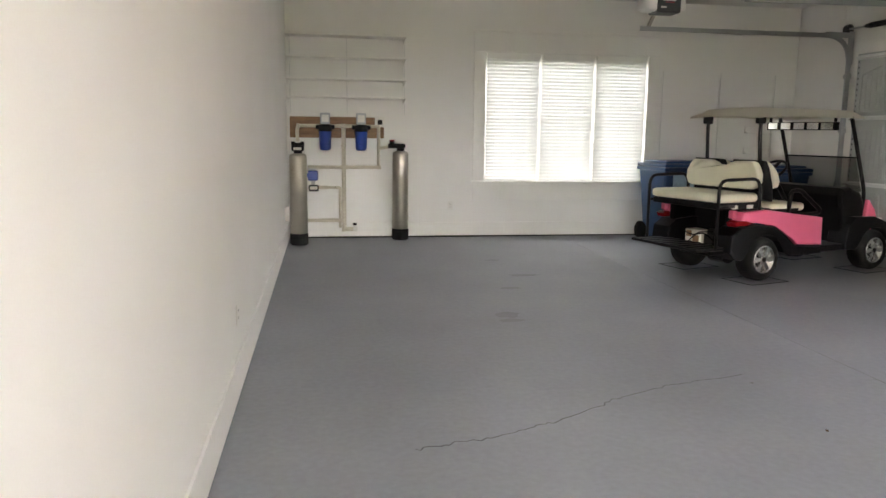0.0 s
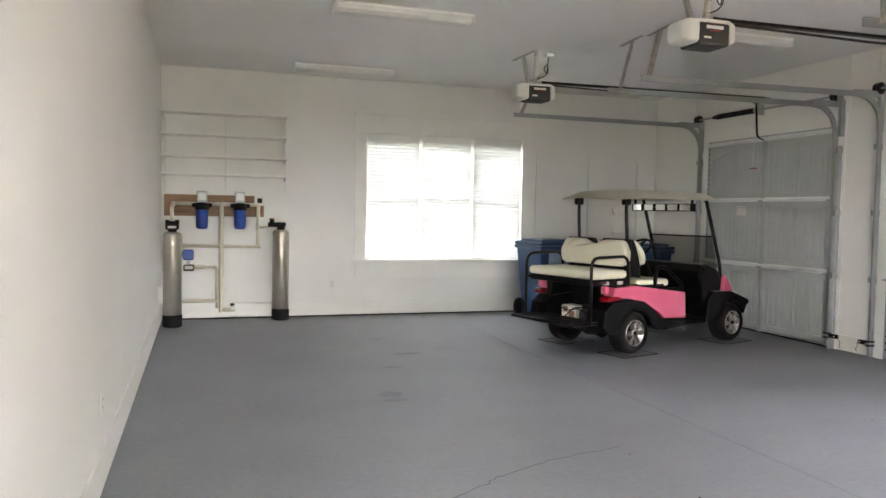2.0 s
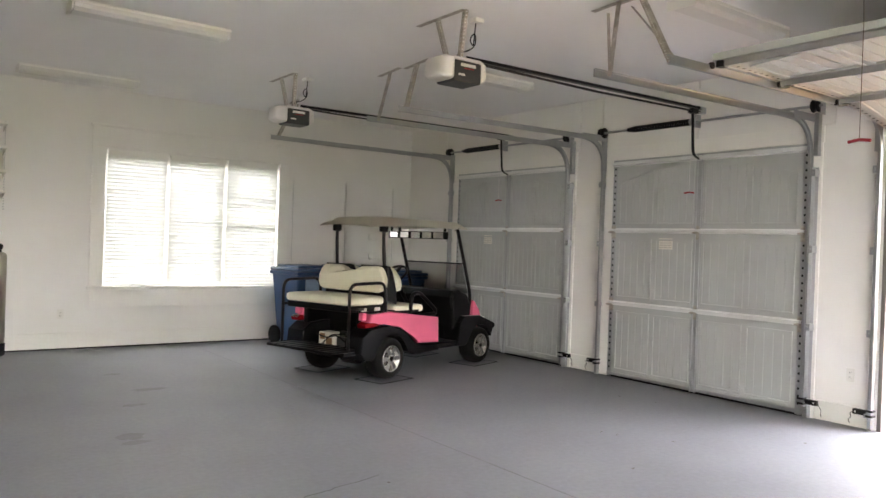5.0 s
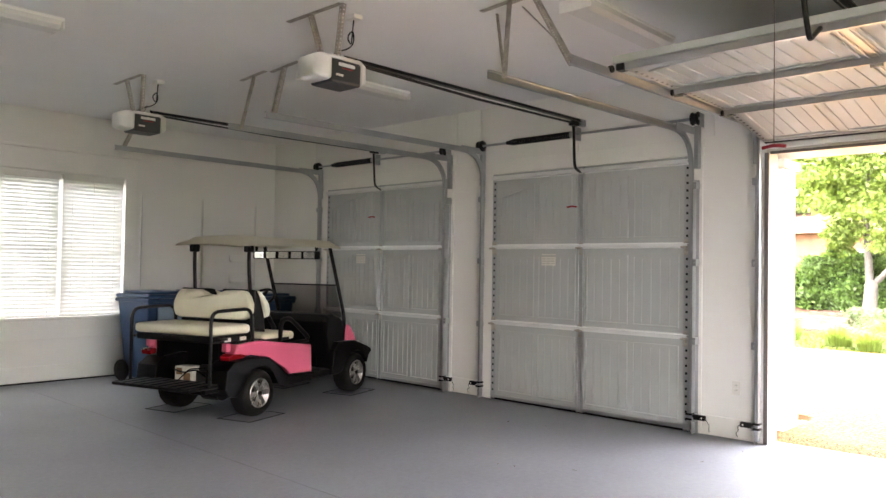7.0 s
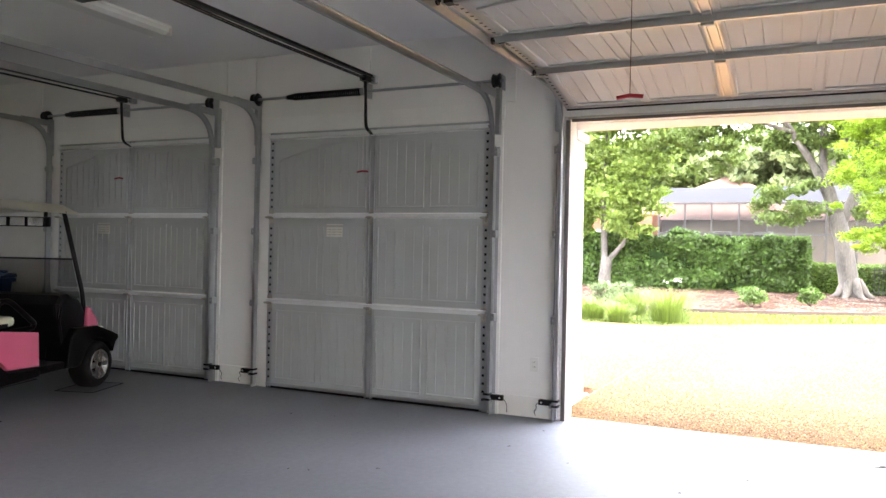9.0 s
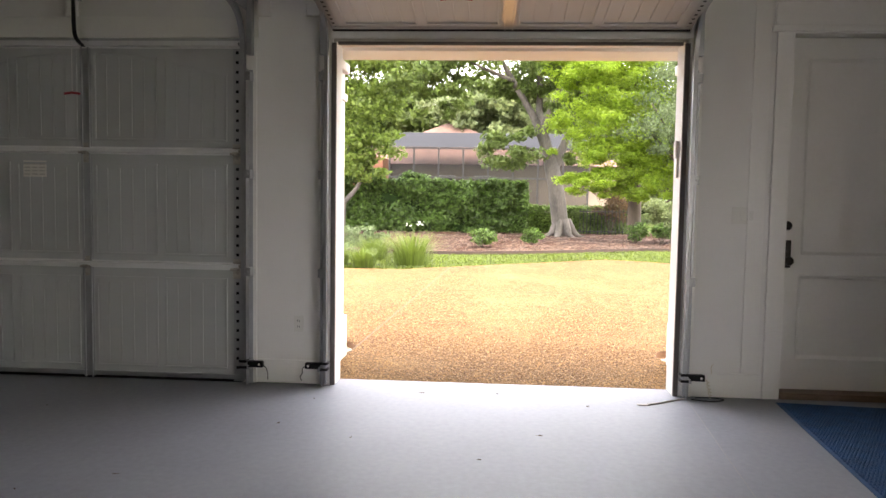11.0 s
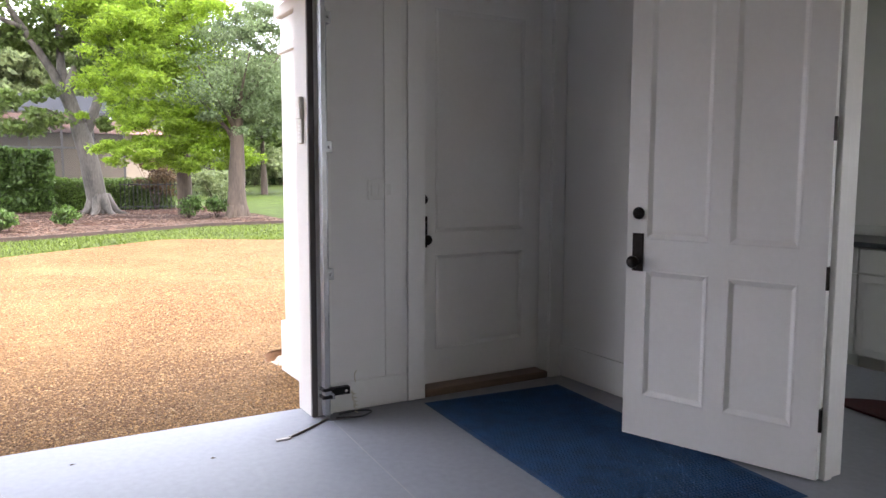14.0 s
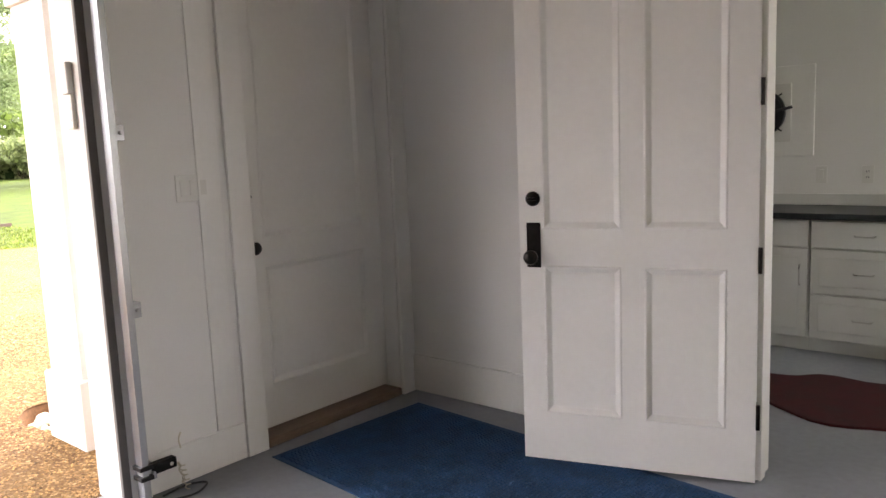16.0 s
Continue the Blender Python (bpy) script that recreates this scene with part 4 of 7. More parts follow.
def drive_mesh():
    """The drive, finer near the pits, whose faces are left out."""
    xs = [XO - 0.01, 7.7] + [8.1 + 0.03 * i for i in range(30)]
    ys = [-7 + 0.5 * i for i in range(14)] + [-0.15 + 0.03 * i for i in range(23)] + [0.7 + 0.25 * i for i in range(9)] + [2.92 + 0.03 * i for i in range(24)] + [3.8 + 0.6 * i for i in range(45)]
    vs, fs = [], []
    for y in ys:
        e = drive_edge(y)
        row = xs + [9.2 + (e - 9.2) * i / 16 for i in range(17)]
        for x in row:
            for px, py in PITS:
                q = math.hypot((x - px) / PIT_R[0], (y - py) / PIT_R[1])
                if 0.9 < q < 1.12:
                    x = px + (x - px) / q
            vs.append((x, y, gz(x)))
    k = len(xs) + 17
    for j in range(len(ys) - 1):
        for i in range(k - 1):
            q = [j * k + i, j * k + i + 1, (j + 1) * k + i + 1, (j + 1) * k + i]
            if not in_pit(sum(vs[p][0] for p in q) / 4, sum(vs[p][1] for p in q) / 4, 0.97):
                fs.append(q)
    return vs, fs


d = raw("driveway", *drive_mesh(), AGG)
tagged(d, "tan exposed-aggregate concrete drive", kind="structure")
bd = raw("planting_bed", *strip(-4.4, 30, bed_edge, lambda y: 31.0, 0.0, 60, 12), MULCH)
for v in bd.data.vertices:
    v.co.z += 0.05 * noise.noise(v.co * 0.7) + 0.02
tagged(bd, "mounded bed of reddish pine-straw mulch", kind="structure")
eg = bmesh.new()
sweep(eg, [(bed_edge(y), y, gz(18) + 0.03) for y in [-4.4 + 0.35 * i for i in range(60)]], [(-0.022, -0.05), (0.022, -0.05), (0.022, 0.025), (-0.022, 0.025)])
structure("trim_bed_edging", eg, EDGING, "dark edging strip along the bed")

# straw and leaf litter lying on the bed, short blades standing in the lawn
rng = np.random.RandomState(8)
lv, lf_ = [], []
for i in range(14000):
    y = -4.2 + 13.0 * rng.rand()
    x = bed_edge(y) + 0.1 + 10.5 * rng.rand() ** 1.5
    a, ln, w = rng.uniform(0, 6.28), rng.uniform(0.03, 0.09), rng.uniform(0.006, 0.022)
    c, q, z, k = math.cos(a), math.sin(a), gz(x) + 0.05 * noise.noise(Vector((x, y, gz(x))) * 0.7) + 0.026 + 0.02 * rng.rand(), len(lv)
    tip = 0.02 * rng.rand()
    lv += [(x - ln * c + w * q, y - ln * q - w * c, z), (x - ln * c - w * q, y - ln * q + w * c, z), (x + ln * c - w * q, y + ln * q + w * c, z + tip), (x + ln * c + w * q, y + ln * q - w * c, z + tip)]
    lf_.append((k, k + 1, k + 2, k + 3))
tagged(raw("straw_litter", lv, lf_, mat("straw_litter", (0.115, 0.068, 0.044), 0.95, var=0.3, scale=3, island=0.6)), "loose brown pine straw and leaf litter on the bed", "leaf litter", kind="stuff")
lv, lf_ = [], []
for i in range(26000):
    y = -4.4 + 11.0 * rng.rand()
    x0_, x1_ = drive_edge(y) + 0.05, bed_edge(y) - 0.06
    x = x0_ + (x1_ - x0_) * rng.rand()
    a, h_, k = rng.uniform(0, 6.28), rng.uniform(0.02, 0.055), len(lv)
    w = rng.uniform(0.006, 0.016)
    z = gz(x) - 0.03
    lv += [(x - w * math.cos(a), y - w * math.sin(a), z), (x + w * math.cos(a), y + w * math.sin(a), z), (x + 0.03 * math.sin(a), y - 0.03 * math.cos(a), z + h_)]
    lf_.append((k, k + 1, k + 2))
tagged(raw("lawn_blades", lv, lf_, leaf_mat("lawn_blade", (0.088, 0.128, 0.013), 0.5)), "short mown grass blades of the near lawn", "grass", kind="stuff")

# joint lines in the drive
jn = bmesh.new()
for p, q in (((8.3, 3.085), (15.3, 2.60)), ((12.2, -6.5), (12.6, 14.0)), ((8.3, 3.085), (8.5, 20))):
    n = 24
    pts = [(p[0] + (q[0] - p[0]) * i / n, p[1] + (q[1] - p[1]) * i / n) for i in range(n + 1)]
    sweep(jn, [(x, y, gz(x) + 0.0015) for x, y in pts], [(-0.006, -0.001), (0.006, -0.001), (0.006, 0.001), (-0.006, 0.001)])
structure("trim_drive_joint", jn, JOINT, "narrow joint in the drive")

# pebbles proud of the drive where it is nearest
pv, pf = [], []
rng = np.random.RandomState(4)
octa = [(1, 0, 0), (0, 1, 0), (-1, 0, 0), (0, -1, 0), (0, 0, 1)]
for i in range(60000):
    x = XO + 0.02 + 7.0 * rng.rand() ** 1.7
    y = -1.6 + 7.0 * rng.rand()
    r = 0.005 + 0.008 * rng.rand()
    if in_pit(x, y, 1.1):
        continue
    k = len(pv)
    a = rng.rand() * 6.28
    e = 0.6 + 0.4 * rng.rand()
    for vx, vy, vz in octa:
        X, Y = vx * r, vy * r * e
        pv.append((x + X * math.cos(a) - Y * math.sin(a), y + X * math.sin(a) + Y * math.cos(a), gz(x) - 0.001 + vz * r * 0.55))
    pf += [(k, k + 1, k + 4), (k + 1, k + 2, k + 4), (k + 2, k + 3, k + 4), (k + 3, k, k + 4)]
peb = raw("drive_pebbles", pv, pf, AGGSTONE)
tagged(peb, "rounded tan pebbles set in the drive surface", "gravel", kind="stuff")

# portal posts and beam in front of the open door
PX = (7.85, 8.25)


def portal_post(y_face, s):
    """A square post with a plinth, a band and a cap. s: side on which it stands."""
    t = thing("portal_post", ((PX[0] + PX[1]) / 2, y_face + s * 0.19, gz(8) - 0.02), "white boxed post with plinth and moulded bands", "post", "portal posts")
    hx, hy = (PX[1] - PX[0]) / 2, 0.19
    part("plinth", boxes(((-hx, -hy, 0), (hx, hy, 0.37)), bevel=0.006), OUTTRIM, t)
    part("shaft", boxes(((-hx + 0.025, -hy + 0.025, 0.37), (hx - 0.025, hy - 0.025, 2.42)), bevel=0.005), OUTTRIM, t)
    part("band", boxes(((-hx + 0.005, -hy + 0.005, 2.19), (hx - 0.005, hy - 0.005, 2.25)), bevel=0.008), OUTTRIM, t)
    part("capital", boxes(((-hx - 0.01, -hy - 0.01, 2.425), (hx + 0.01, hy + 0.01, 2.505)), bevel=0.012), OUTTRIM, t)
    return t


portal_post(0.36, -1)
portal_post(3.09, 1)
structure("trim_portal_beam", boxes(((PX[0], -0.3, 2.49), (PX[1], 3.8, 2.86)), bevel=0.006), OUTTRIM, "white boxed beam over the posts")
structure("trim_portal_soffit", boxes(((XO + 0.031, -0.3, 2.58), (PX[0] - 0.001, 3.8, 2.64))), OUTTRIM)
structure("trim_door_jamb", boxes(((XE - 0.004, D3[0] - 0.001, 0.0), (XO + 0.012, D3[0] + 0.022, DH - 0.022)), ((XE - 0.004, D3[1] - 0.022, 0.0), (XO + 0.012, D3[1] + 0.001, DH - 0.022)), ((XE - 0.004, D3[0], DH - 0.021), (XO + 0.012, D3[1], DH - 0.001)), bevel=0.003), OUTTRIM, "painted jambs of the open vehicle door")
ws = bmesh.new()
for p, q in (((XE - 0.024, D3[0] - 0.010, 0.002), (XE - 0.0045, D3[0] + 0.024, DH - 0.03)), ((XE - 0.024, D3[1] - 0.024, 0.002), (XE - 0.0045, D3[1] + 0.010, DH - 0.03)), ((XE - 0.022, D3[0] + 0.035, DH - 0.045), (XE - 0.004, D3[1] - 0.035, DH - 0.022))):
    box(ws, p, q, 0.002)
structure("trim_weather_strip", ws, mat("brown_weather_strip", (0.15, 0.132, 0.122), 0.7), "dark brown weather strip round the opening")
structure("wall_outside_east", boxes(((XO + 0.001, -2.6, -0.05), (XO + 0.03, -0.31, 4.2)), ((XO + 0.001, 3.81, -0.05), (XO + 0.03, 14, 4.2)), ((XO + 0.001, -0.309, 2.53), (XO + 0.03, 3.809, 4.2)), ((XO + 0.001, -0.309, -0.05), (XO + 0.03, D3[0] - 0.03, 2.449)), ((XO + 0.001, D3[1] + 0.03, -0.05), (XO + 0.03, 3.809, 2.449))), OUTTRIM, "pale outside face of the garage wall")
structure("roof", boxes(((-1.0, -4.6, 4.0), (8.3, 11.0, 4.25))), SHINGLE, "roof over the garage")

# ---- the golf cart ----


def wheel(parent, x, y, s):
    """A tyre on a spoked alloy rim. s: the side its face shows to."""
    r, w = 0.215, 0.20
    hub = part("wheel", lathe(bmesh.new(), [(r - 0.075, -w / 2 + 0.01), (r - 0.03, -w / 2), (r - 0.006, -w / 2 + 0.03), (r, -w / 2 + 0.06), (r, w / 2 - 0.06), (r - 0.006, w / 2 - 0.03), (r - 0.03, w / 2), (r - 0.075, w / 2 - 0.01), (r - 0.085, w / 2 - 0.03), (r - 0.085, -w / 2 + 0.03)], 36), RUBBER, parent, "black low-profile tyre", True)
    hub.matrix_local = Matrix.Translation((x, y, r)) @ pose(0, 0, 0, 90 * s)
    rim = bmesh.new()
    lathe(rim, [(0.132, 0.05), (0.138, 0.060), (0.138, 0.092), (0.130, 0.097), (0.121, 0.088), (0.118, 0.055)], 36)
    part("rim", rim, ALLOY, hub, "bright machined alloy rim", True)
    part("brake_drum", lathe(bmesh.new(), [(0.118, 0.02), (0.117, 0.045), (0.03, 0.050)], 28), CHARCOAL, hub, "dark drum behind the spokes", True)
    sp = bmesh.new()
    for i in range(6):
        m = Matrix.Rotation(i * math.pi / 3, 4, "Z")
        pts = [m @ Vector(p) for p in ((0.026, -0.017, 0.086), (0.124, -0.024, 0.090), (0.124, 0.024, 0.090), (0.026, 0.017, 0.086), (0.026, -0.017, 0.066), (0.124, -0.024, 0.066), (0.124, 0.024, 0.066), (0.026, 0.017, 0.066))]
        v = [sp.verts.new(p) for p in pts]
        for f in ((0, 1, 2, 3), (7, 6, 5, 4), (0, 4, 5, 1), (1, 5, 6, 2), (2, 6, 7, 3), (3, 7, 4, 0)):
            sp.faces.new([v[k] for k in f])
    lathe(sp, [(0.042, 0.06), (0.042, 0.084), (0.03, 0.09), (0.004, 0.092)], 16)
    part("spokes", sp, ALLOY, hub, "six broad alloy spokes")
    part("hub_cap", lathe(bmesh.new(), [(0.024, 0.09), (0.022, 0.098), (0.004, 0.100)], 14), BLACK_PLASTIC, hub)
    lug = bmesh.new()
    for i in range(4):
        a = i * math.pi / 2 + 0.4
        rod(lug, (0.033 * math.cos(a), 0.033 * math.sin(a), 0.085), (0.033 * math.cos(a), 0.033 * math.sin(a), 0.096), 0.006, 6)
    part("wheel_nuts", lug, ALLOY, hub)
    return hub


def arch_outline(cx, cz, r0, a0, a1, n):
    return [(cx + r0 * math.cos(radians(a0 + (a1 - a0) * i / n)), cz + r0 * math.sin(radians(a0 + (a1 - a0) * i / n))) for i in range(n + 1)]


cart = thing("golf_cart", (4.51, 7.17, 0.003), "pink and black golf cart with cream seats, rear-facing bench and roof", "golf cart", turn=17.0)
WB = 1.64
for x in (0, WB):
    for y, s in ((-0.45, 1), (0.45, -1)):
        wheel(cart, x, y, s)
ax = bmesh.new()
rod(ax, (0, -0.36, 0.215), (0, 0.36, 0.215), 0.04, 12)
rod(ax, (0, -0.1, 0.215), (0, 0.1, 0.215), 0.11, 16)
part("rear_axle", ax, BLACK_STEEL, cart)
part("front_axle", rod(bmesh.new(), (WB, -0.36, 0.215), (WB, 0.36, 0.215), 0.025, 10), BLACK_STEEL, cart)
part("chassis", boxes(((-0.32, -0.30, 0.20), (1.85, 0.30, 0.28)), ((0.42, -0.50, 0.235), (1.25, 0.50, 0.30)), bevel=0.015), BLACK_PLASTIC, cart, "black underframe and floor")
for s in (-1, 1):
    y0, y1 = s * 0.545, s * 0.30
    fl = bmesh.new()
    outline = [(-0.46, 0.30), (-0.44, 0.46), (-0.33, 0.535), (-0.10, 0.555), (0.12, 0.53), (0.30, 0.43), (0.42, 0.31), (0.80, 0.30), (0.80, 0.235), (0.36, 0.225)] + arch_outline(0.0, 0.215, 0.262, 12, 172, 12) + [(-0.30, 0.22), (-0.40, 0.23)]
    extrude_xz(fl, outline, min(y0, y1), max(y0, y1), 0.012)
    part("rear_fender", fl, BLACK_PLASTIC, cart, "black flared rear wheel arch")
    ff = bmesh.new()
    outline = [(1.18, 0.24), (1.22, 0.50), (1.30, 0.58), (1.62, 0.575), (1.84, 0.50), (1.96, 0.46), (1.97, 0.42), (1.90, 0.40)] + arch_outline(WB, 0.215, 0.262, 20, 170, 12) + [(1.34, 0.235)]
    extrude_xz(ff, outline, min(s * 0.53, s * 0.30), max(s * 0.53, s * 0.30), 0.012)
    part("front_fender", ff, BLACK_PLASTIC, cart, "black front wheel arch")
    pk = bmesh.new()
    outline = [(-0.34, 0.60), (-0.30, 0.685), (0.0, 0.70), (0.40, 0.645), (0.80, 0.60), (0.815, 0.315), (0.46, 0.335), (0.33, 0.45), (0.13, 0.555), (-0.10, 0.578), (-0.28, 0.565)]
    extrude_xz(pk, outline, min(s * 0.40, s * 0.535), max(s * 0.40, s * 0.535), 0.02)
    part("side_panel", pk, PINK, cart, "glossy pink side panel")
    tl = bmesh.new()
    extrude_xz(tl, [(-0.40, 0.548), (-0.415, 0.585), (-0.37, 0.607), (-0.27, 0.600), (-0.17, 0.578), (-0.25, 0.552)], min(s * 0.42, s * 0.542), max(s * 0.42, s * 0.542), 0.014)
    part("tail_light", tl, REDLENS, cart, "red tail light")
    wl = boxes(((-0.40, s * 0.46 - 0.03, 0.62), (-0.34, s * 0.46 + 0.03, 0.70)), bevel=0.012)
    part("tail_light_cap", wl, PINK, cart)
part("rear_body", boxes(((-0.34, -0.42, 0.28), (-0.02, -0.34, 0.70)), ((-0.34, 0.34, 0.28), (-0.02, 0.42, 0.70)), ((-0.06, -0.40, 0.26), (0.0, 0.40, 0.70)), ((-0.36, -0.42, 0.24), (0.0, 0.42, 0.29)), bevel=0.012), BLACK_PLASTIC, cart, "open black rear bay")
part("bay_box", boxes(((-0.345, -0.04, 0.30), (-0.20, 0.17, 0.455)), bevel=0.005), PAPER, cart, "pale printed box in the rear bay")
part("bay_box_print", boxes(((-0.349, -0.02, 0.32), (-0.3455, 0.06, 0.40)), ((-0.349, 0.08, 0.38), (-0.3455, 0.15, 0.44))), BOARD, cart)
part("bay_motor", rod(boxes(((-0.33, -0.30, 0.295), (-0.14, -0.07, 0.42)), bevel=0.01), (-0.26, -0.28, 0.44), (-0.26, -0.08, 0.44), 0.04, 14), CHARCOAL, cart)
wr = bmesh.new()
pipe(wr, [(-0.352, 0.2, 0.43), (-0.36, 0.05, 0.40), (-0.355, -0.1, 0.44), (-0.35, -0.25, 0.36)], 0.007, 0.05, 6)
pipe(wr, [(-0.352, 0.14, 0.31), (-0.358, -0.02, 0.44), (-0.35, -0.2, 0.46)], 0.006, 0.05, 6)
part("bay_cable", wr, BLACK_PLASTIC, cart)
# rear bench
part("bench_base", boxes(((-0.54, -0.46, 0.705), (-0.03, 0.46, 0.765)), ((-0.10, -0.47, 0.66), (0.52, 0.47, 0.705)), bevel=0.012), BLACK_PLASTIC, cart, "black seat pan")
part("rear_seat", boxes(((-0.555, -0.475, 0.768), (-0.06, 0.475, 0.855)), bevel=0.032), CREAM, cart, "cream vinyl rear bench cushion", True)


def seat_back(x0, x1, lean, name, label):
    """A pad with a dip in the middle of its top edge."""
    bm = bmesh.new()
    hw = 0.47
    top = []
    n = 28
    for i in range(n + 1):
        y = -hw + 2 * hw * i / n
        z = 1.155 - 0.075 * math.exp(-(y / 0.10) ** 2) - 0.12 * max(0.0, (abs(y) - 0.36) / 0.11) ** 2.2
        top.append((y, z))
    bot = [(hw - 0.0, 0.96), (hw - 0.03, 0.905), (hw - 0.09, 0.885), (-hw + 0.09, 0.885), (-hw + 0.03, 0.905), (-hw, 0.96)]
    ol = top + bot
    a, b = [bm.verts.new((x0 + (z - 0.9) * lean, y, z)) for y, z in ol], [bm.verts.new((x1 + (z - 0.9) * lean, y, z)) for y, z in ol]
    fs = [bm.faces.new(a), bm.faces.new(b[::-1])]
    k = len(ol)
    for i in range(k):
        bm.faces.new((a[i], b[i], b[(i + 1) % k], a[(i + 1) % k]))
    bmesh.ops.bevel(bm, geom=list({e for f in fs for e in f.edges}), offset=0.022, segments=3, affect="EDGES", profile=0.6)
    return part(name, bm, CREAM, cart, label, True)


seat_back(-0.10, -0.015, 0.05, "rear_backrest", "cream vinyl rear-facing backrest")
seat_back(0.165, 0.245, -0.36, "front_backrest", "cream vinyl front backrest")
shell = bmesh.new()
for s in (-1, 1):
    extrude_xz(shell, [(0.0, 0.80), (0.17, 0.76), (0.15, 0.92), (0.085, 1.10), (0.045, 1.16), (0.0, 1.165)], min(s * 0.06, s * 0.455), max(s * 0.06, s * 0.455), 0.02)
part("backrest_shell", shell, BLACK_PLASTIC, cart, "black moulded backrest shell")
part("front_seat", boxes(((0.10, -0.47, 0.665), (0.60, 0.47, 0.745)), bevel=0.03), CREAM, cart, "cream vinyl front seat cushion", True)
# foot plate and grab bars
part("foot_plate", boxes(((-0.80, -0.46, 0.318), (-0.40, 0.46, 0.345)), bevel=0.006), BLACK_STEEL, cart, "black step plate behind the bench")
rib = bmesh.new()
for i in range(9):
    box(rib, (-0.79, -0.44 + i * 0.108, 0.3455), (-0.42, -0.42 + i * 0.108, 0.349))
part("plate_tread", rib, RUBBER, cart)
for s in (-1, 1):
    gb = bmesh.new()
    y = s * 0.475
    pipe(gb, [(-0.58, y, 0.33), (-0.58, y, 0.985), (-0.06, y, 0.995), (-0.04, y, 0.70)], 0.016, 0.10, 10)
    pipe(gb, [(-0.58, y, 0.735), (-0.38, y, 0.735)], 0.013, 0, 10)
    part("grab_bar", gb, BLACK_STEEL, cart, "black tubular grab bar", True)
    sb = boxes(((-0.62, s * 0.44 - 0.02, 0.28), (-0.30, s * 0.44 + 0.02, 0.316)), bevel=0.004)
    part("plate_arm", sb, BLACK_STEEL, cart)
    rp = bmesh.new()
    pipe(rp, [(0.07, s * 0.345, 0.72), (0.07, s * 0.345, 1.10), (0.045, s * 0.34, 1.40), (0.045, s * 0.34, 1.60)], 0.018, 0.08, 10)
    part("rear_roof_post", rp, BLACK_STEEL, cart, "black roof post", True)
    part("post_bracket", boxes(((-0.01, s * 0.34 - 0.025, 1.515), (0.095, s * 0.34 + 0.025, 1.60)), bevel=0.015), BLACK_PLASTIC, cart)
    fp = bmesh.new()
    pipe(fp, [(1.53, s * 0.45, 0.58), (1.50, s * 0.45, 0.86), (1.22, s * 0.44, 1.60)], 0.020, 0.08, 10)
    part("front_roof_post", fp, BLACK_STEEL, cart, "black raked windscreen post", True)
    ar = bmesh.new()
    pipe(ar, [(0.36, s * 0.47, 0.64), (0.37, s * 0.485, 0.87), (0.50, s * 0.485, 0.875), (0.80, s * 0.485, 0.67), (0.78, s * 0.485, 0.635), (0.40, s * 0.475, 0.625)], 0.022, 0.06, 10)
    part("arm_rest", ar, BLACK_PLASTIC, cart, "black hip restraint loop", True)
for lx in (-0.40, -0.20):
    part("label_plate", boxes(((lx, -0.478, 0.712), (lx + 0.07, -0.4605, 0.745)), bevel=0.001), PAPER, cart)
# front cowl, dash and windscreen
cw = bmesh.new()
extrude_xz(cw, [(1.24, 0.26), (1.16, 0.66), (1.12, 0.80), (1.17, 0.875), (1.30, 0.885), (1.46, 0.83), (1.56, 0.70), (1.60, 0.56), (1.55, 0.26)], -0.465, 0.465, 0.055)
part("dash_cowl", cw, BLACK_PLASTIC, cart, "black moulded dash and cowl")
hd = bmesh.new()
extrude_xz(hd, [(1.52, 0.40), (1.51, 0.76), (1.58, 0.745), (1.78, 0.65), (1.93, 0.52), (1.97, 0.40)], -0.38, 0.38, 0.05)
part("hood", hd, PINK, cart, "glossy pink front hood")
for s in (-1, 1):
    fc = bmesh.new()
    extrude_xz(fc, [(1.50, 0.56), (1.515, 0.755), (1.55, 0.75), (1.65, 0.65), (1.69, 0.56)], min(s * 0.37, s * 0.50), max(s * 0.37, s * 0.50), 0.02)
    part("hood_side", fc, PINK, cart)
    hl = boxes(((1.93, s * 0.30 - 0.07, 0.46), (1.975, s * 0.30 + 0.07, 0.53)), bevel=0.012)
    part("headlight", hl, LENS, cart)
part("bumper", boxes(((1.90, -0.40, 0.27), (1.99, 0.40, 0.41)), bevel=0.03), BLACK_PLASTIC, cart)
ws_ = bmesh.new()
extrude_xz(ws_, [(1.485, 0.83), (1.350, 1.185), (1.355, 1.187), (1.490, 0.832)], -0.43, 0.43)
part("windscreen", ws_, SMOKED, cart, "smoked folded windscreen")
part("windscreen_trim", rod(bmesh.new(), (1.352, -0.44, 1.188), (1.352, 0.44, 1.188), 0.008, 8), BLACK_PLASTIC, cart)
sw = bmesh.new()
tor = [(0.165 * math.cos(i * math.pi / 14), 0.165 * math.sin(i * math.pi / 14), 0) for i in range(29)]
sweep(sw, tor, ring(0.014, 8), (0, 0, 1))
box(sw, (-0.155, -0.02, -0.012), (0.155, 0.02, 0.006), 0.004)
rod(sw, (0, 0, -0.03), (0, 0, 0.015), 0.045, 16)
rod(sw, (0, 0, -0.42), (0, 0, -0.02), 0.025, 12)
o = part("steering_wheel", sw, BLACK_PLASTIC, cart, "black steering wheel", True)
o.matrix_local = pose(0.86, 0.20, 1.03, 0, -38, 0)
# roof
rf = bmesh.new()
nx, ny = 40, 26
x0, x1 = -0.17, 1.50
grid = []
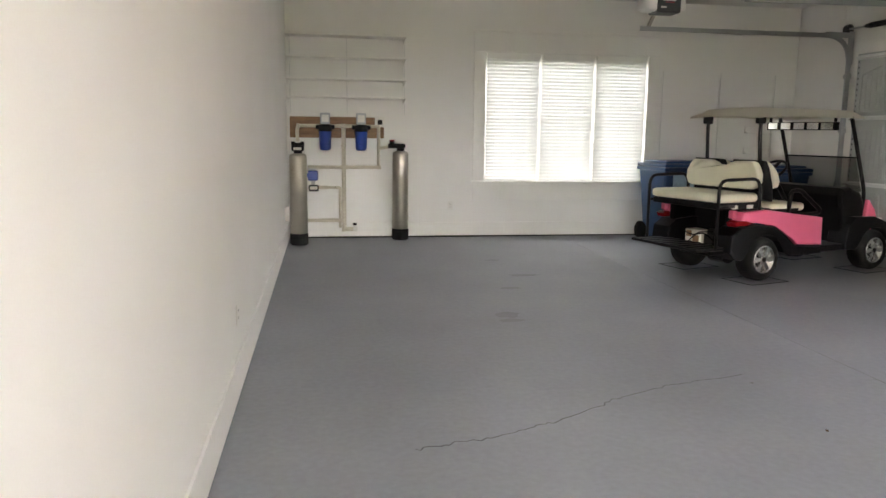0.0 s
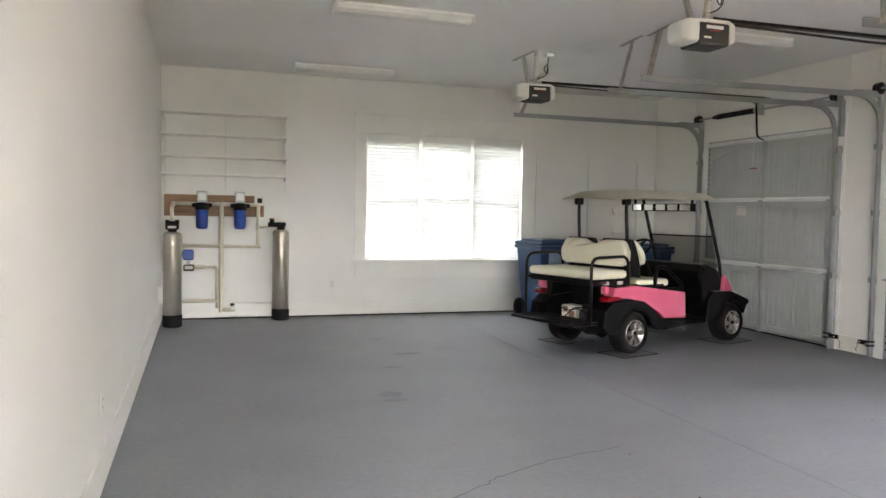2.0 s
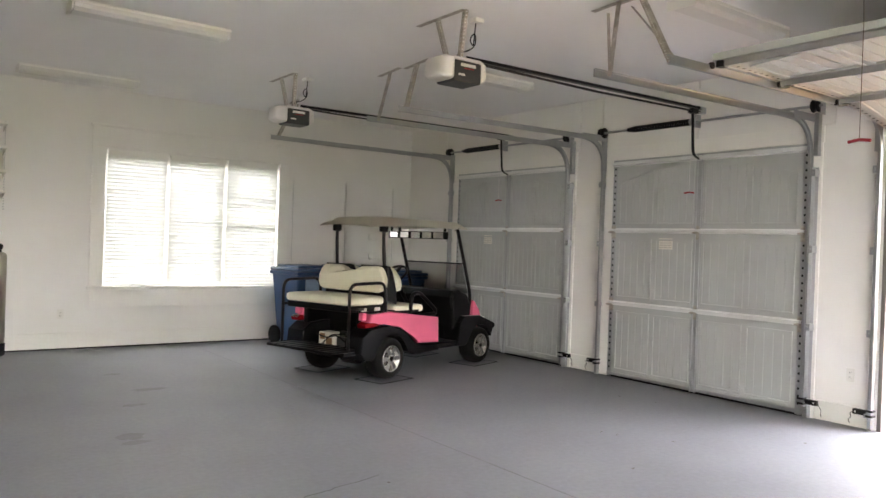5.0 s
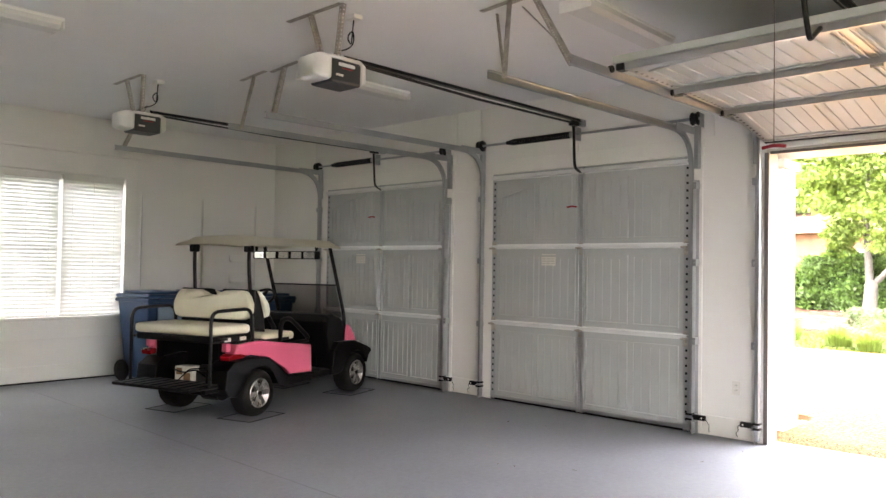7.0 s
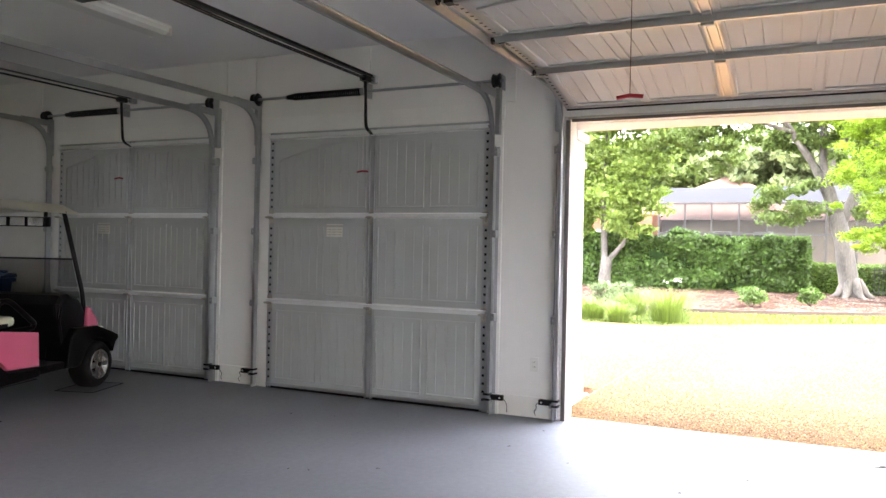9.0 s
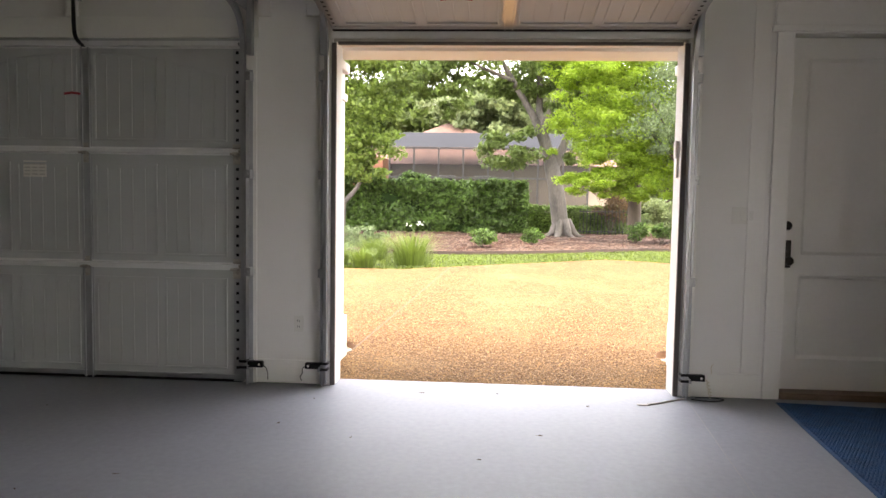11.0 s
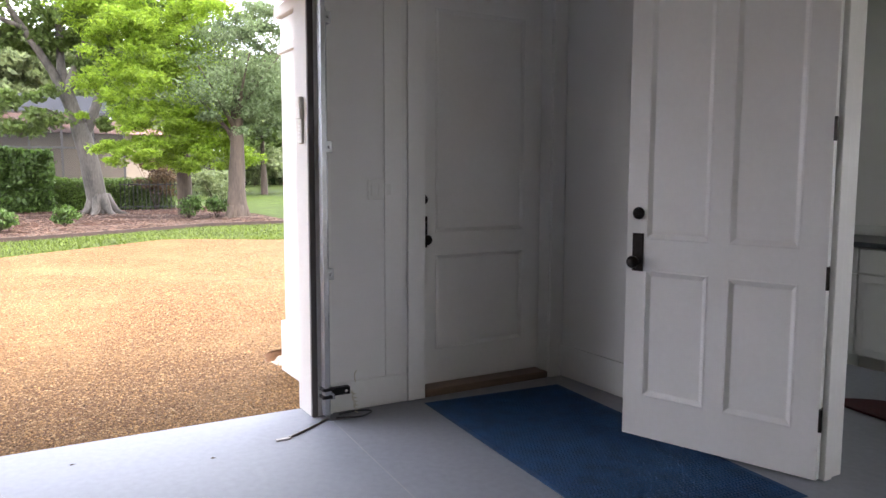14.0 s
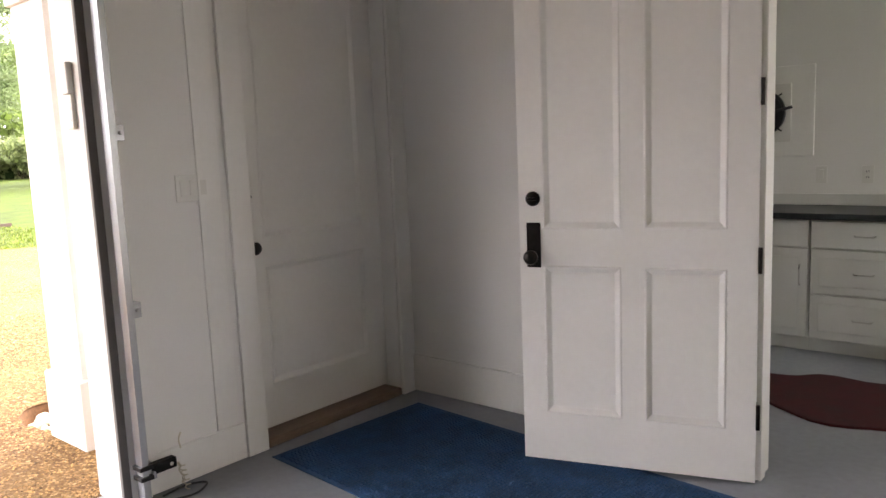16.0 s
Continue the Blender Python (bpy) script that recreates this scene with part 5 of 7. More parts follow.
for i in range(nx + 1):
    u = i / nx
    row = []
    for j in range(ny + 1):
        v = 2 * j / ny - 1
        x = x0 + (x1 - x0) * u
        hw = 0.47 * (1 - 0.10 * max(0, abs(2 * u - 1) - 0.75) / 0.25)
        y = hw * v
        rim = max(abs(2 * u - 1) ** 14, abs(v) ** 12)
        inner = min(1.0, max(0.0, (0.90 - abs(v)) / 0.10)) * min(1.0, max(0.0, (u - 0.30) / 0.05 if abs(v) > 0.72 else (u - 0.05) / 0.06)) * min(1.0, max(0.0, (0.96 - u) / 0.05))
        z = 1.632 + 0.020 * (1 - v * v) + 0.030 * inner - 0.045 * rim - 0.022 * max(0.0, 0.2 - u) / 0.2
        row.append(rf.verts.new((x, y, z)))
    grid.append(row)
for i in range(nx):
    for j in range(ny):
        rf.faces.new((grid[i][j], grid[i + 1][j], grid[i + 1][j + 1], grid[i][j + 1]))
bmesh.ops.solidify(rf, geom=rf.faces[:], thickness=0.022)
part("roof", rf, ROOFPL, cart, "cream moulded roof", True)
# the five-pane mirror under the roof
mf = bmesh.new()
box(mf, (1.02, -0.44, 1.465), (1.050, 0.44, 1.550), 0.008)
for sy in (-1, 1):
    box(mf, (1.02, sy * 0.40 - 0.012, 1.551), (1.045, sy * 0.40 + 0.012, 1.60), 0.004)
part("mirror_frame", mf, BLACK_PLASTIC, cart, "long black mirror frame")
for i in range(5):
    y = -0.335 + i * 0.168
    pane = part("mirror_pane", boxes(((-0.0015, -0.070, -0.034), (0.0015, 0.070, 0.034))), MIRROR, cart, "bright mirror pane")
    pane.matrix_local = pose(0.994, y, 1.5075, 0, 0, -5 - 5 * y / 0.335)
    part("pane_backing", boxes(((1.008, y - 0.072, 1.472), (1.0195, y + 0.072, 1.543))), BLACK_PLASTIC, cart)

# thin sheets under the wheels
for x, y in ((0, -0.45), (0, 0.45), (WB, -0.45), (WB, 0.45)):
    c, s_ = math.cos(radians(17)), math.sin(radians(17))
    px, py = 4.51 + x * c - y * s_, 7.17 + x * s_ + y * c
    t = thing("tyre_mat", (px, py, 0.0003), "thin black-edged sheet under a cart tyre", "floor mat", "tyre mats", 17)
    part("sheet", boxes(((-0.238, -0.178, 0.0), (0.238, 0.178, 0.0012))), FLOOR_WEAR, t, "grey sheet")
    part("edging", boxes(((-0.25, -0.19, 0.0), (0.25, -0.1785, 0.003)), ((-0.25, 0.1785, 0.0), (0.25, 0.19, 0.003)), ((-0.25, -0.178, 0.0), (-0.2385, 0.178, 0.003)), ((0.2385, -0.178, 0.0), (0.25, 0.178, 0.003))), RUBBER, t, "black rubber edging")


def bin_(x, y, turn, h=1.07, light=False):
    t = thing("wheeled_bin", (x, y, 0), "blue plastic wheeled recycling bin with a lid", "bin", "recycling bins", turn)
    bm = bmesh.new()
    lo = [(-0.22, -0.24), (0.22, -0.24), (0.22, 0.24), (-0.22, 0.24)]
    hi = [(-0.275, -0.31), (0.275, -0.31), (0.275, 0.33), (-0.275, 0.33)]
    a, b = [bm.verts.new((p, q, 0.04)) for p, q in lo], [bm.verts.new((p, q, h - 0.09)) for p, q in hi]
    bm.faces.new(a[::-1])
    bm.faces.new(b)
    for i in range(4):
        bm.faces.new((a[i], a[(i + 1) % 4], b[(i + 1) % 4], b[i]))
    bmesh.ops.bevel(bm, geom=bm.edges[:], offset=0.03, segments=3, affect="EDGES", profile=0.5)
    part("body", bm, BIN, t, smooth=False)
    part("rim", boxes(((-0.295, -0.33, h - 0.13), (0.295, 0.35, h - 0.085)), bevel=0.012), BIN, t)
    lid = bmesh.new()
    box(lid, (-0.30, -0.34, h - 0.082), (0.30, 0.34, h - 0.035), 0.02)
    box(lid, (-0.24, -0.27, h - 0.036), (0.24, 0.26, h), 0.02)
    part("lid", lid, BIN, t, "domed blue lid")
    part("handle", pipe(bmesh.new(), [(-0.2, 0.34, h - 0.10), (-0.2, 0.41, h - 0.05), (0.2, 0.41, h - 0.05), (0.2, 0.34, h - 0.10)], 0.014, 0.03), BIN, t)
    for s in (-1, 1):
        part("wheel", lathe(bmesh.new(), [(0.02, -0.03), (0.11, -0.03), (0.125, -0.015), (0.125, 0.015), (0.11, 0.03), (0.02, 0.03)], 24, Matrix.Translation((s * 0.27, 0.22, 0.125)) @ pose(0, 0, 0, 0, 90)), RUBBER, t, "black bin wheel", True)
    if light:
        part("front_label", boxes(((-0.16, -0.325, h - 0.45), (0.16, -0.302, h - 0.16)), bevel=0.01), BIN_LIGHT, t, "pale worn moulded front patch")
    return t


bin_(4.98, 9.42, 8, light=True)
bin_(5.62, 9.45, -4)
bin_(6.50, 9.40, 3, 1.02)

# ---- north wall: shelves, water treatment, fittings ----
shelf_z = (2.585, 2.315, 2.05, 1.828)
for z in shelf_z:
    t = thing("wall_shelf", (0.75, YN, z), "narrow white wall shelf on slotted standards, empty", "shelf", "wall shelves")
    part("board", boxes(((-0.744, -0.285, -0.018), (0.765, -0.006, 0.008)), bevel=0.003), TRIM, t)
    for x in (-0.70, 0.02, 0.745):
        bb = bmesh.new()
        extrude_xz(bb, [(-0.27, -0.019), (0.0, -0.019), (0.0, -0.075), (-0.02, -0.075), (-0.25, -0.034)], x - 0.002, x + 0.002)
        bmesh.ops.rotate(bb, verts=bb.verts, cent=(0, 0, 0), matrix=Matrix.Identity(3))
        for v in bb.verts:
            v.co = Vector((v.co.y, v.co.x - 0.006, v.co.z))
        part("bracket", bb, TRIM, t)


def standard(x, z0, z1):
    t = thing("shelf_standard", (x, YN, z0), "white slotted shelf standard screwed to the wall", "shelf standard", "shelf standards")
    bm = bmesh.new()
    perforated(bm, (0, -0.012, 0), (0, -0.012, z1 - z0), (1, 0, 0), 0.026, 0.030, 0.012)
    box(bm, (-0.013, -0.012, 0), (-0.010, -0.0005, z1 - z0))
    box(bm, (0.010, -0.012, 0), (0.013, -0.0005, z1 - z0))
    part("channel", bm, TRIM, t)
    part("channel_back", boxes(((-0.0095, -0.003, 0), (0.0095, -0.0005, z1 - z0))), GALV, t)


for x, z0, z1 in ((0.05, 1.62, 2.64), (0.77, 1.62, 2.64), (1.515, 1.62, 2.64), (5.07, 1.10, 2.27), (5.915, 1.10, 2.26), (6.74, 1.10, 2.24)):
    standard(x, z0, z1)
for z in (1.48, 1.19):
    t = thing("wall_bracket", (6.52, YN, z), "small white wall-mounted tool bracket", "bracket", "tool brackets")
    part("plate", boxes(((-0.19, -0.012, -0.045), (0.19, -0.0005, 0.045)), bevel=0.004), TRIM, t)
    part("ledge", boxes(((-0.185, -0.05, -0.045), (0.185, -0.0125, -0.03)), bevel=0.004), TRIM, t)


def tank(x, y, r, h, head):
    t = thing("water_tank", (x, y, 0), "tall stainless steel water softener tank with black base", "water tank", "water tanks")
    part("base", lathe(bmesh.new(), [(r * 0.9, 0), (r + 0.006, 0.012), (r + 0.006, 0.135), (r, 0.142), (r * 0.5, 0.142)], 32), RUBBER, t, "black rubber boot", True)
    part("jacket", lathe(bmesh.new(), [(r * 0.9, 0.143), (r, 0.146), (r, h - 0.04), (r * 0.97, h - 0.018), (r * 0.8, h), (r * 0.3, h + 0.012)], 40), STAINLESS, t, "brushed stainless jacket", True)
    part("neck", lathe(bmesh.new(), [(0.05, h), (0.05, h + 0.03), (0.035, h + 0.05)], 20), BLACK_PLASTIC, t, smooth=True)
    if head == "round":
        vb = boxes(((-0.075, -0.06, h + 0.035), (0.075, 0.06, h + 0.10)), bevel=0.015)
        for s in (-1, 1):
            rod(vb, (s * 0.055, -0.02, h + 0.09), (s * 0.055, -0.02, h + 0.15), 0.022, 12)
        rod(vb, (0, 0, h + 0.09), (0, 0, h + 0.135), 0.045, 16)
        part("control_valve", vb, BLACK_PLASTIC, t, "black valve head")
        part("valve_label", boxes(((-0.05, -0.064, h + 0.05), (0.045, -0.0605, h + 0.08))), PAPER, t)
    else:
        vb = rod(bmesh.new(), (-0.16, 0, h + 0.07), (0.05, 0, h + 0.07), 0.030, 14)
        box(vb, (-0.05, -0.04, h + 0.04), (0.06, 0.04, h + 0.095), 0.012)
        rod(vb, (-0.11, 0, h + 0.07), (-0.11, 0, h + 0.13), 0.03, 12)
        part("control_valve", vb, BLACK_PLASTIC, t, "black bypass valve")
        part("valve_knob", rod(bmesh.new(), (-0.11, 0, h + 0.131), (-0.11, 0, h + 0.15), 0.034, 14), RED, t, "dark red valve knob")
    return t


tank(0.155, 9.42, 0.105, 1.115, "round")
tank(1.445, 9.80, 0.103, 1.145, "side")

bd_ = thing("mounting_board", (0.66, YN, 1.44), "varnished wooden backing board on the wall", "board")
part("board", boxes(((-0.62, -0.028, -0.132), (0.585, -0.001, 0.135)), bevel=0.003), BOARD, bd_)


def filter_(x):
    t = thing("water_filter", (x, YN - 0.11, 1.15), "blue water filter housing with a black cap", "water filter", "water filters")
    part("bowl", lathe(bmesh.new(), [(0.045, 0.0), (0.066, 0.012), (0.072, 0.05), (0.078, 0.24), (0.070, 0.245)], 28), BLUE, t, "bright blue filter bowl", True)
    cap = lathe(bmesh.new(), [(0.082, 0.24), (0.086, 0.25), (0.086, 0.30), (0.07, 0.325), (0.03, 0.33)], 28)
    box(cap, (-0.12, -0.03, 0.268), (0.12, 0.03, 0.322), 0.012)
    part("cap", cap, BLACK_PLASTIC, t, "black screw cap", True)
    part("wall_bracket", boxes(((-0.062, -0.005, 0.332), (0.062, 0.075, 0.475)), bevel=0.01), CLEAR_CAP, t, "frosted bracket")
    part("bracket_cap", boxes(((-0.045, -0.012, 0.36), (0.045, -0.0055, 0.45)), bevel=0.004), OUTLETM, t)
    return t


filter_(0.487)
filter_(0.945)
bx = thing("wall_timer_box", (1.19, YN - 0.028, 1.515), "small white square control box with a dark window", "control box")
part("case", boxes(((-0.065, -0.045, -0.065), (0.065, -0.001, 0.065)), bevel=0.006), OUTLETM, bx)
part("window", boxes(((-0.03, -0.049, -0.03), (0.03, -0.0455, 0.03)), bevel=0.002), DARK, bx)

pipes = thing("water_pipes", (0.72, YN - 0.10, 0.0), "white plastic water pipes with elbows and tees", "pipework")
for nm, pts, r in (("riser", [(0.0, 0, 1.46), (0.0, 0, 0.13), (0.12, -0.02, 0.13)], 0.021), ("top_run", [(-0.56, 0, 1.46), (0.45, 0, 1.46), (0.45, 0, 1.18), (0.58, -0.04, 1.20)], 0.017), ("left_drop", [(-0.57, 0, 1.46), (-0.57, -0.10, 1.46), (-0.575, -0.40, 1.40), (-0.565, -0.47, 1.27)], 0.017), ("middle_run", [(-0.46, 0, 0.935), (0.45, 0, 0.935), (0.45, 0, 1.18)], 0.016), ("low_run", [(-0.10, 0, 0.67), (-0.05, 0, 0.67), (-0.05, 0, 0.15)], 0.015), ("bottom_run", [(-0.5, 0, 0.245), (-0.05, 0, 0.245)], 0.018), ("pump_run", [(-0.46, 0, 0.672), (-0.10, 0, 0.672)], 0.012)):
    part(nm, pipe(bmesh.new(), pts, r * 1.3, 0.03, 12), PVC, pipes, smooth=True)
fit_b = [((0, 0, 1.43), (0, 0, 1.49), 0.028), ((-0.06, 0, 1.46), (0.06, 0, 1.46), 0.026), ((-0.05, 0, 0.935), (0.05, 0, 0.935), 0.026), ((0, 0, 0.90), (0, 0, 0.97), 0.027), ((0, 0, 0.10), (0, 0, 0.165), 0.028), ((0.42, 0, 0.935), (0.48, 0, 0.935), 0.024), ((0.45, 0, 1.43), (0.45, 0, 1.48), 0.024), ((0.45, 0, 1.15), (0.45, 0, 1.215), 0.024), ((-0.32, 0, 0.672), (-0.2, 0, 0.672), 0.022), ((-0.05, 0, 0.22), (-0.05, 0, 0.27), 0.024), ((-0.57, 0, 1.43), (-0.57, 0, 1.485), 0.024)]
for p, q, r in fit_b:
    part("fitting", rod(bmesh.new(), p, q, r, 14), PVC, pipes)
part("clamp", boxes(((-0.03, 0.0, 0.62), (0.03, 0.0995, 0.65)), ((-0.03, 0.0, 1.20), (0.03, 0.0995, 1.23))), PVC, pipes)
part("valve", rod(rod(bmesh.new(), (0.10, -0.02, 0.13), (0.17, -0.02, 0.13), 0.024, 12), (0.135, -0.02, 0.15), (0.135, -0.02, 0.20), 0.014, 10), OUTLETM, pipes)
part("valve_handle", boxes(((0.11, -0.035, 0.18), (0.16, -0.005, 0.212)), bevel=0.006), BLACK_PLASTIC, pipes)
pm = thing("dosing_pump", (0.32, YN - 0.10, 0.66), "small blue and brass pump fixed to the pipe", "pump")
part("motor", rod(boxes(((-0.06, -0.05, 0.10), (0.07, 0.05, 0.23)), bevel=0.02), (-0.03, -0.06, 0.17), (-0.03, 0.05, 0.17), 0.045, 16), BLUE, pm, "blue motor housing")
part("meter", boxes(((-0.05, -0.05, -0.035), (0.075, 0.04, 0.045)), bevel=0.012), CHARCOAL, pm)
part("meter_face", boxes(((-0.035, -0.054, -0.01), (0.06, -0.0505, 0.03))), PAPER, pm)
part("brass_union", rod(bmesh.new(), (0.075, 0, 0.012), (0.14, 0, 0.012), 0.02, 10), BRASS, pm)
part("bracket", boxes(((-0.02, 0.04, -0.02), (0.03, 0.0995, 0.09))), GALV, pm)
so = thing("wall_socket_box", (0.0, 9.20, 0.41), "white surface socket on the wall", "socket")
part("case", boxes(((0.001, -0.06, -0.09), (0.055, 0.06, 0.09)), bevel=0.008), OUTLETM, so)


def outlet(name, m, label, kind="outlet", gang=1):
    t = new(name)
    t.matrix_world = m
    t.empty_display_size = 0.05
    tagged(t, label, "wall " + kind)
    w = 0.035 + 0.023 * (gang - 1)
    part("plate", boxes(((-w, -0.006, -0.057), (w, -0.0005, 0.057)), bevel=0.003), OUTLETM, t)
    for g in range(gang):
        x = (g - (gang - 1) / 2) * 0.046
        if kind == "outlet":
            for z in (-0.02, 0.02):
                part("socket", boxes(((x - 0.016, -0.009, z - 0.014), (x + 0.016, -0.0062, z + 0.014)), bevel=0.004), OUTLETM, t)
                part("slots", boxes(((x - 0.008, -0.0098, z - 0.006), (x - 0.005, -0.0092, z + 0.006)), ((x + 0.005, -0.0098, z - 0.006), (x + 0.008, -0.0092, z + 0.006))), DARK, t)
        else:
            part("rocker", boxes(((x - 0.016, -0.010, -0.033), (x + 0.016, -0.0062, 0.033)), bevel=0.002), OUTLETM, t)
    return t


outlet("wall_outlet", pose(2.137, YN, 0.425), "white duplex power outlet low on the wall")
outlet("wall_outlet", pose(XE, 3.20, 0.43, 0, 0, -90), "white duplex power outlet low on the wall")
outlet("wall_outlet", pose(0, 4.06, 0.43, 0, 0, 90), "white duplex power outlet low on the wall")
outlet("light_switch", pose(XE, 0.15, 1.25, 0, 0, -90), "white triple rocker light switch plate", "switch", 3)

# ---- papers and tags on the closed doors ----
for y0, y1 in (D1, D2):
    mid = (y0 + y1) / 2
    t = thing("door_label", (XE - 0.036, mid + 0.38, 1.44), "faded paper instruction label on the door", "label", "door labels")
    part("paper", boxes(((-0.0015, -0.085, 0), (0, 0.085, 0.115))), PAPER, t)
    bars = bmesh.new()
    for i in range(4):
        for k in range(3):
            box(bars, (-0.0026, -0.075 + 0.055 * k, 0.015 + 0.024 * i), (-0.0018, -0.033 + 0.055 * k, 0.023 + 0.024 * i))
    part("text_bars", bars, mat("faded_print", (0.50, 0.48, 0.44), 0.8), t)


# ---- doors at the south-east corner ----
def raised_panel(bm, x0, x1, z0, z1, y, s=-1):
    """Sticking and a raised field on a door face at depth y, facing s."""
    def ringf(a, b, da, db):
        p = [bm.verts.new((x, y + s * da, z)) for x, z in ((x0 + a, z0 + a), (x1 - a, z0 + a), (x1 - a, z1 - a), (x0 + a, z1 - a))]
        q = [bm.verts.new((x, y + s * db, z)) for x, z in ((x0 + b, z0 + b), (x1 - b, z0 + b), (x1 - b, z1 - b), (x0 + b, z1 - b))]
        for i in range(4):
            bm.faces.new((p[i], p[(i + 1) % 4], q[(i + 1) % 4], q[i]))
        return q
    ringf(-0.001, 0.004, 0.000, 0.003)
    ringf(0.004, 0.010, 0.003, 0.001)
    ringf(0.010, 0.026, 0.001, -0.010)
    q = ringf(0.026, 0.030, -0.010, -0.0112)
    bm.faces.new(q)
    return bm


def panel_door(t, width, height, panels, thick=0.045, face=-1):
    """Stiles and rails round sunk panels, both faces."""
    bm = bmesh.new()
    xs = sorted({0.0, width} | {p[0] for p in panels} | {p[1] for p in panels})
    zs = sorted({0.0, height} | {p[2] for p in panels} | {p[3] for p in panels})
    for xa, xb in zip(xs, xs[1:]):
        for za, zb in zip(zs, zs[1:]):
            cx, cz = (xa + xb) / 2, (za + zb) / 2
            if any(p[0] < cx < p[1] and p[2] < cz < p[3] for p in panels):
                box(bm, (xa, -thick / 2 + 0.012, za), (xb, thick / 2 - 0.012, zb))
            else:
                box(bm, (xa, -thick / 2, za), (xb, thick / 2, zb))
    bmesh.ops.remove_doubles(bm, verts=bm.verts, dist=1e-5)
    part("leaf", bm, TRIM, t)
    for p in panels:
        pb = raised_panel(bmesh.new(), *p, -thick / 2, -1)
        raised_panel(pb, *p, thick / 2, 1)
        part("panel", pb, TRIM, t)


def door_hardware(t, x, thick, sides, latch=None):
    for s in sides:
        y = s * thick / 2
        part("deadbolt", lathe(bmesh.new(), [(0.031, 0), (0.031, 0.008), (0.024, 0.018), (0.012, 0.022), (0.003, 0.022)], 24, Matrix.Translation((x, y, 1.135)) @ pose(0, 0, 0, -90 * s)), BRONZE, t, "dark bronze deadbolt", True)
        part("deadbolt_turn", boxes(((x - 0.02, y + s * 0.022, 1.129), (x + 0.02, y + s * 0.030, 1.141)), bevel=0.003), BRONZE, t)
        part("knob_plate", boxes(((x - 0.030, min(y, y + s * 0.006), 0.845), (x + 0.030, max(y, y + s * 0.006), 1.035)), bevel=0.004), BRONZE, t, "long dark bronze back plate")
        part("knob", lathe(bmesh.new(), [(0.012, 0), (0.011, 0.03), (0.020, 0.036), (0.030, 0.046), (0.031, 0.056), (0.024, 0.068), (0.005, 0.071)], 24, Matrix.Translation((x, y + s * 0.006, 0.895)) @ pose(0, 0, 0, -90 * s)), BRONZE, t, "dark bronze knob", True)
    if latch is not None:
        part("latch", boxes(((latch - 0.008, -0.009, 0.885), (latch + 0.006, 0.009, 0.905)), bevel=0.002), NICKEL, t)


# the big door, swung back into the garage; local x runs from the hinge edge
dx, dy = 5.995 - 5.105, -0.715 + 1.005
ang = math.degrees(math.atan2(dy, dx))
BW = math.hypot(dx, dy)
bigd = tagged(thing("door_2", (5.112, -1.027, 0.014), "white four-panel wooden door standing wide open", "door", turn=ang), kind="structure")
panel_door(bigd, BW, 2.40, [(0.112, BW / 2 - 0.046, 0.212, 0.852), (BW / 2 + 0.046, BW - 0.102, 0.212, 0.852), (0.112, BW / 2 - 0.046, 1.008, 2.26), (BW / 2 + 0.046, BW - 0.102, 1.008, 2.26)])
door_hardware(bigd, BW - 0.062, 0.045, (1, -1), BW)
for z in (0.27, 0.89, 1.52, 2.15):
    hb = rod(bmesh.new(), (-0.006, 0.026, z - 0.05), (-0.006, 0.026, z + 0.05), 0.008, 10)
    box(hb, (-0.0028, -0.02, z - 0.05), (-0.0004, 0.024, z + 0.05), 0.0008)
    part("hinge", hb, BRONZE, bigd, "dark bronze butt hinge")

# the closed side door in its recess
XS = XE + 0.125
sd = tagged(thing("door_1", (XS, SD[1] - 0.004, 0.05), "white two-panel side door, closed", "door", turn=-90), kind="structure")
SW = SD[1] - SD[0] - 0.008
panel_door(sd, SW, SDH - 0.056, [(0.13, SW - 0.13, 0.21, 0.80), (0.13, SW - 0.13, 0.93, 2.27)])
door_hardware(sd, 0.044, 0.045, (-1,))
structure("trim_side_door_jamb", boxes(((XE, SD[1] - 0.003, 0.002), (XO, SD[1] - 0.0005, SDH)), ((XE, SD[0] + 0.0005, 0.002), (XO, SD[0] + 0.0035, SDH)), ((XS + 0.024, SD[0] + 0.004, 0.05), (XS + 0.05, SD[0] + 0.02, SDH)), ((XS + 0.024, SD[1] - 0.02, 0.05), (XS + 0.05, SD[1] - 0.004, SDH))), TRIM)
structure("door_sill", boxes(((XE - 0.012, SD[0] + 0.004, 0.0005), (XO, SD[1] - 0.004, 0.045)), bevel=0.008), OAK, "brown wooden threshold under the side door")

# ribbed blue mat
MX, MY, MA = 6.92, -0.54, 4.6
matt = thing("door_mat", (MX, MY, 0.0), "large blue ribbed entrance mat on the floor", "mat", turn=180 - MA)
part("border", boxes(((0.0, -0.465, 0.0005), (1.85, 0.465, 0.005)), bevel=0.002), MATBLUE, matt)
rv, rf_ = [], []
nxr, nyr = 90, 46
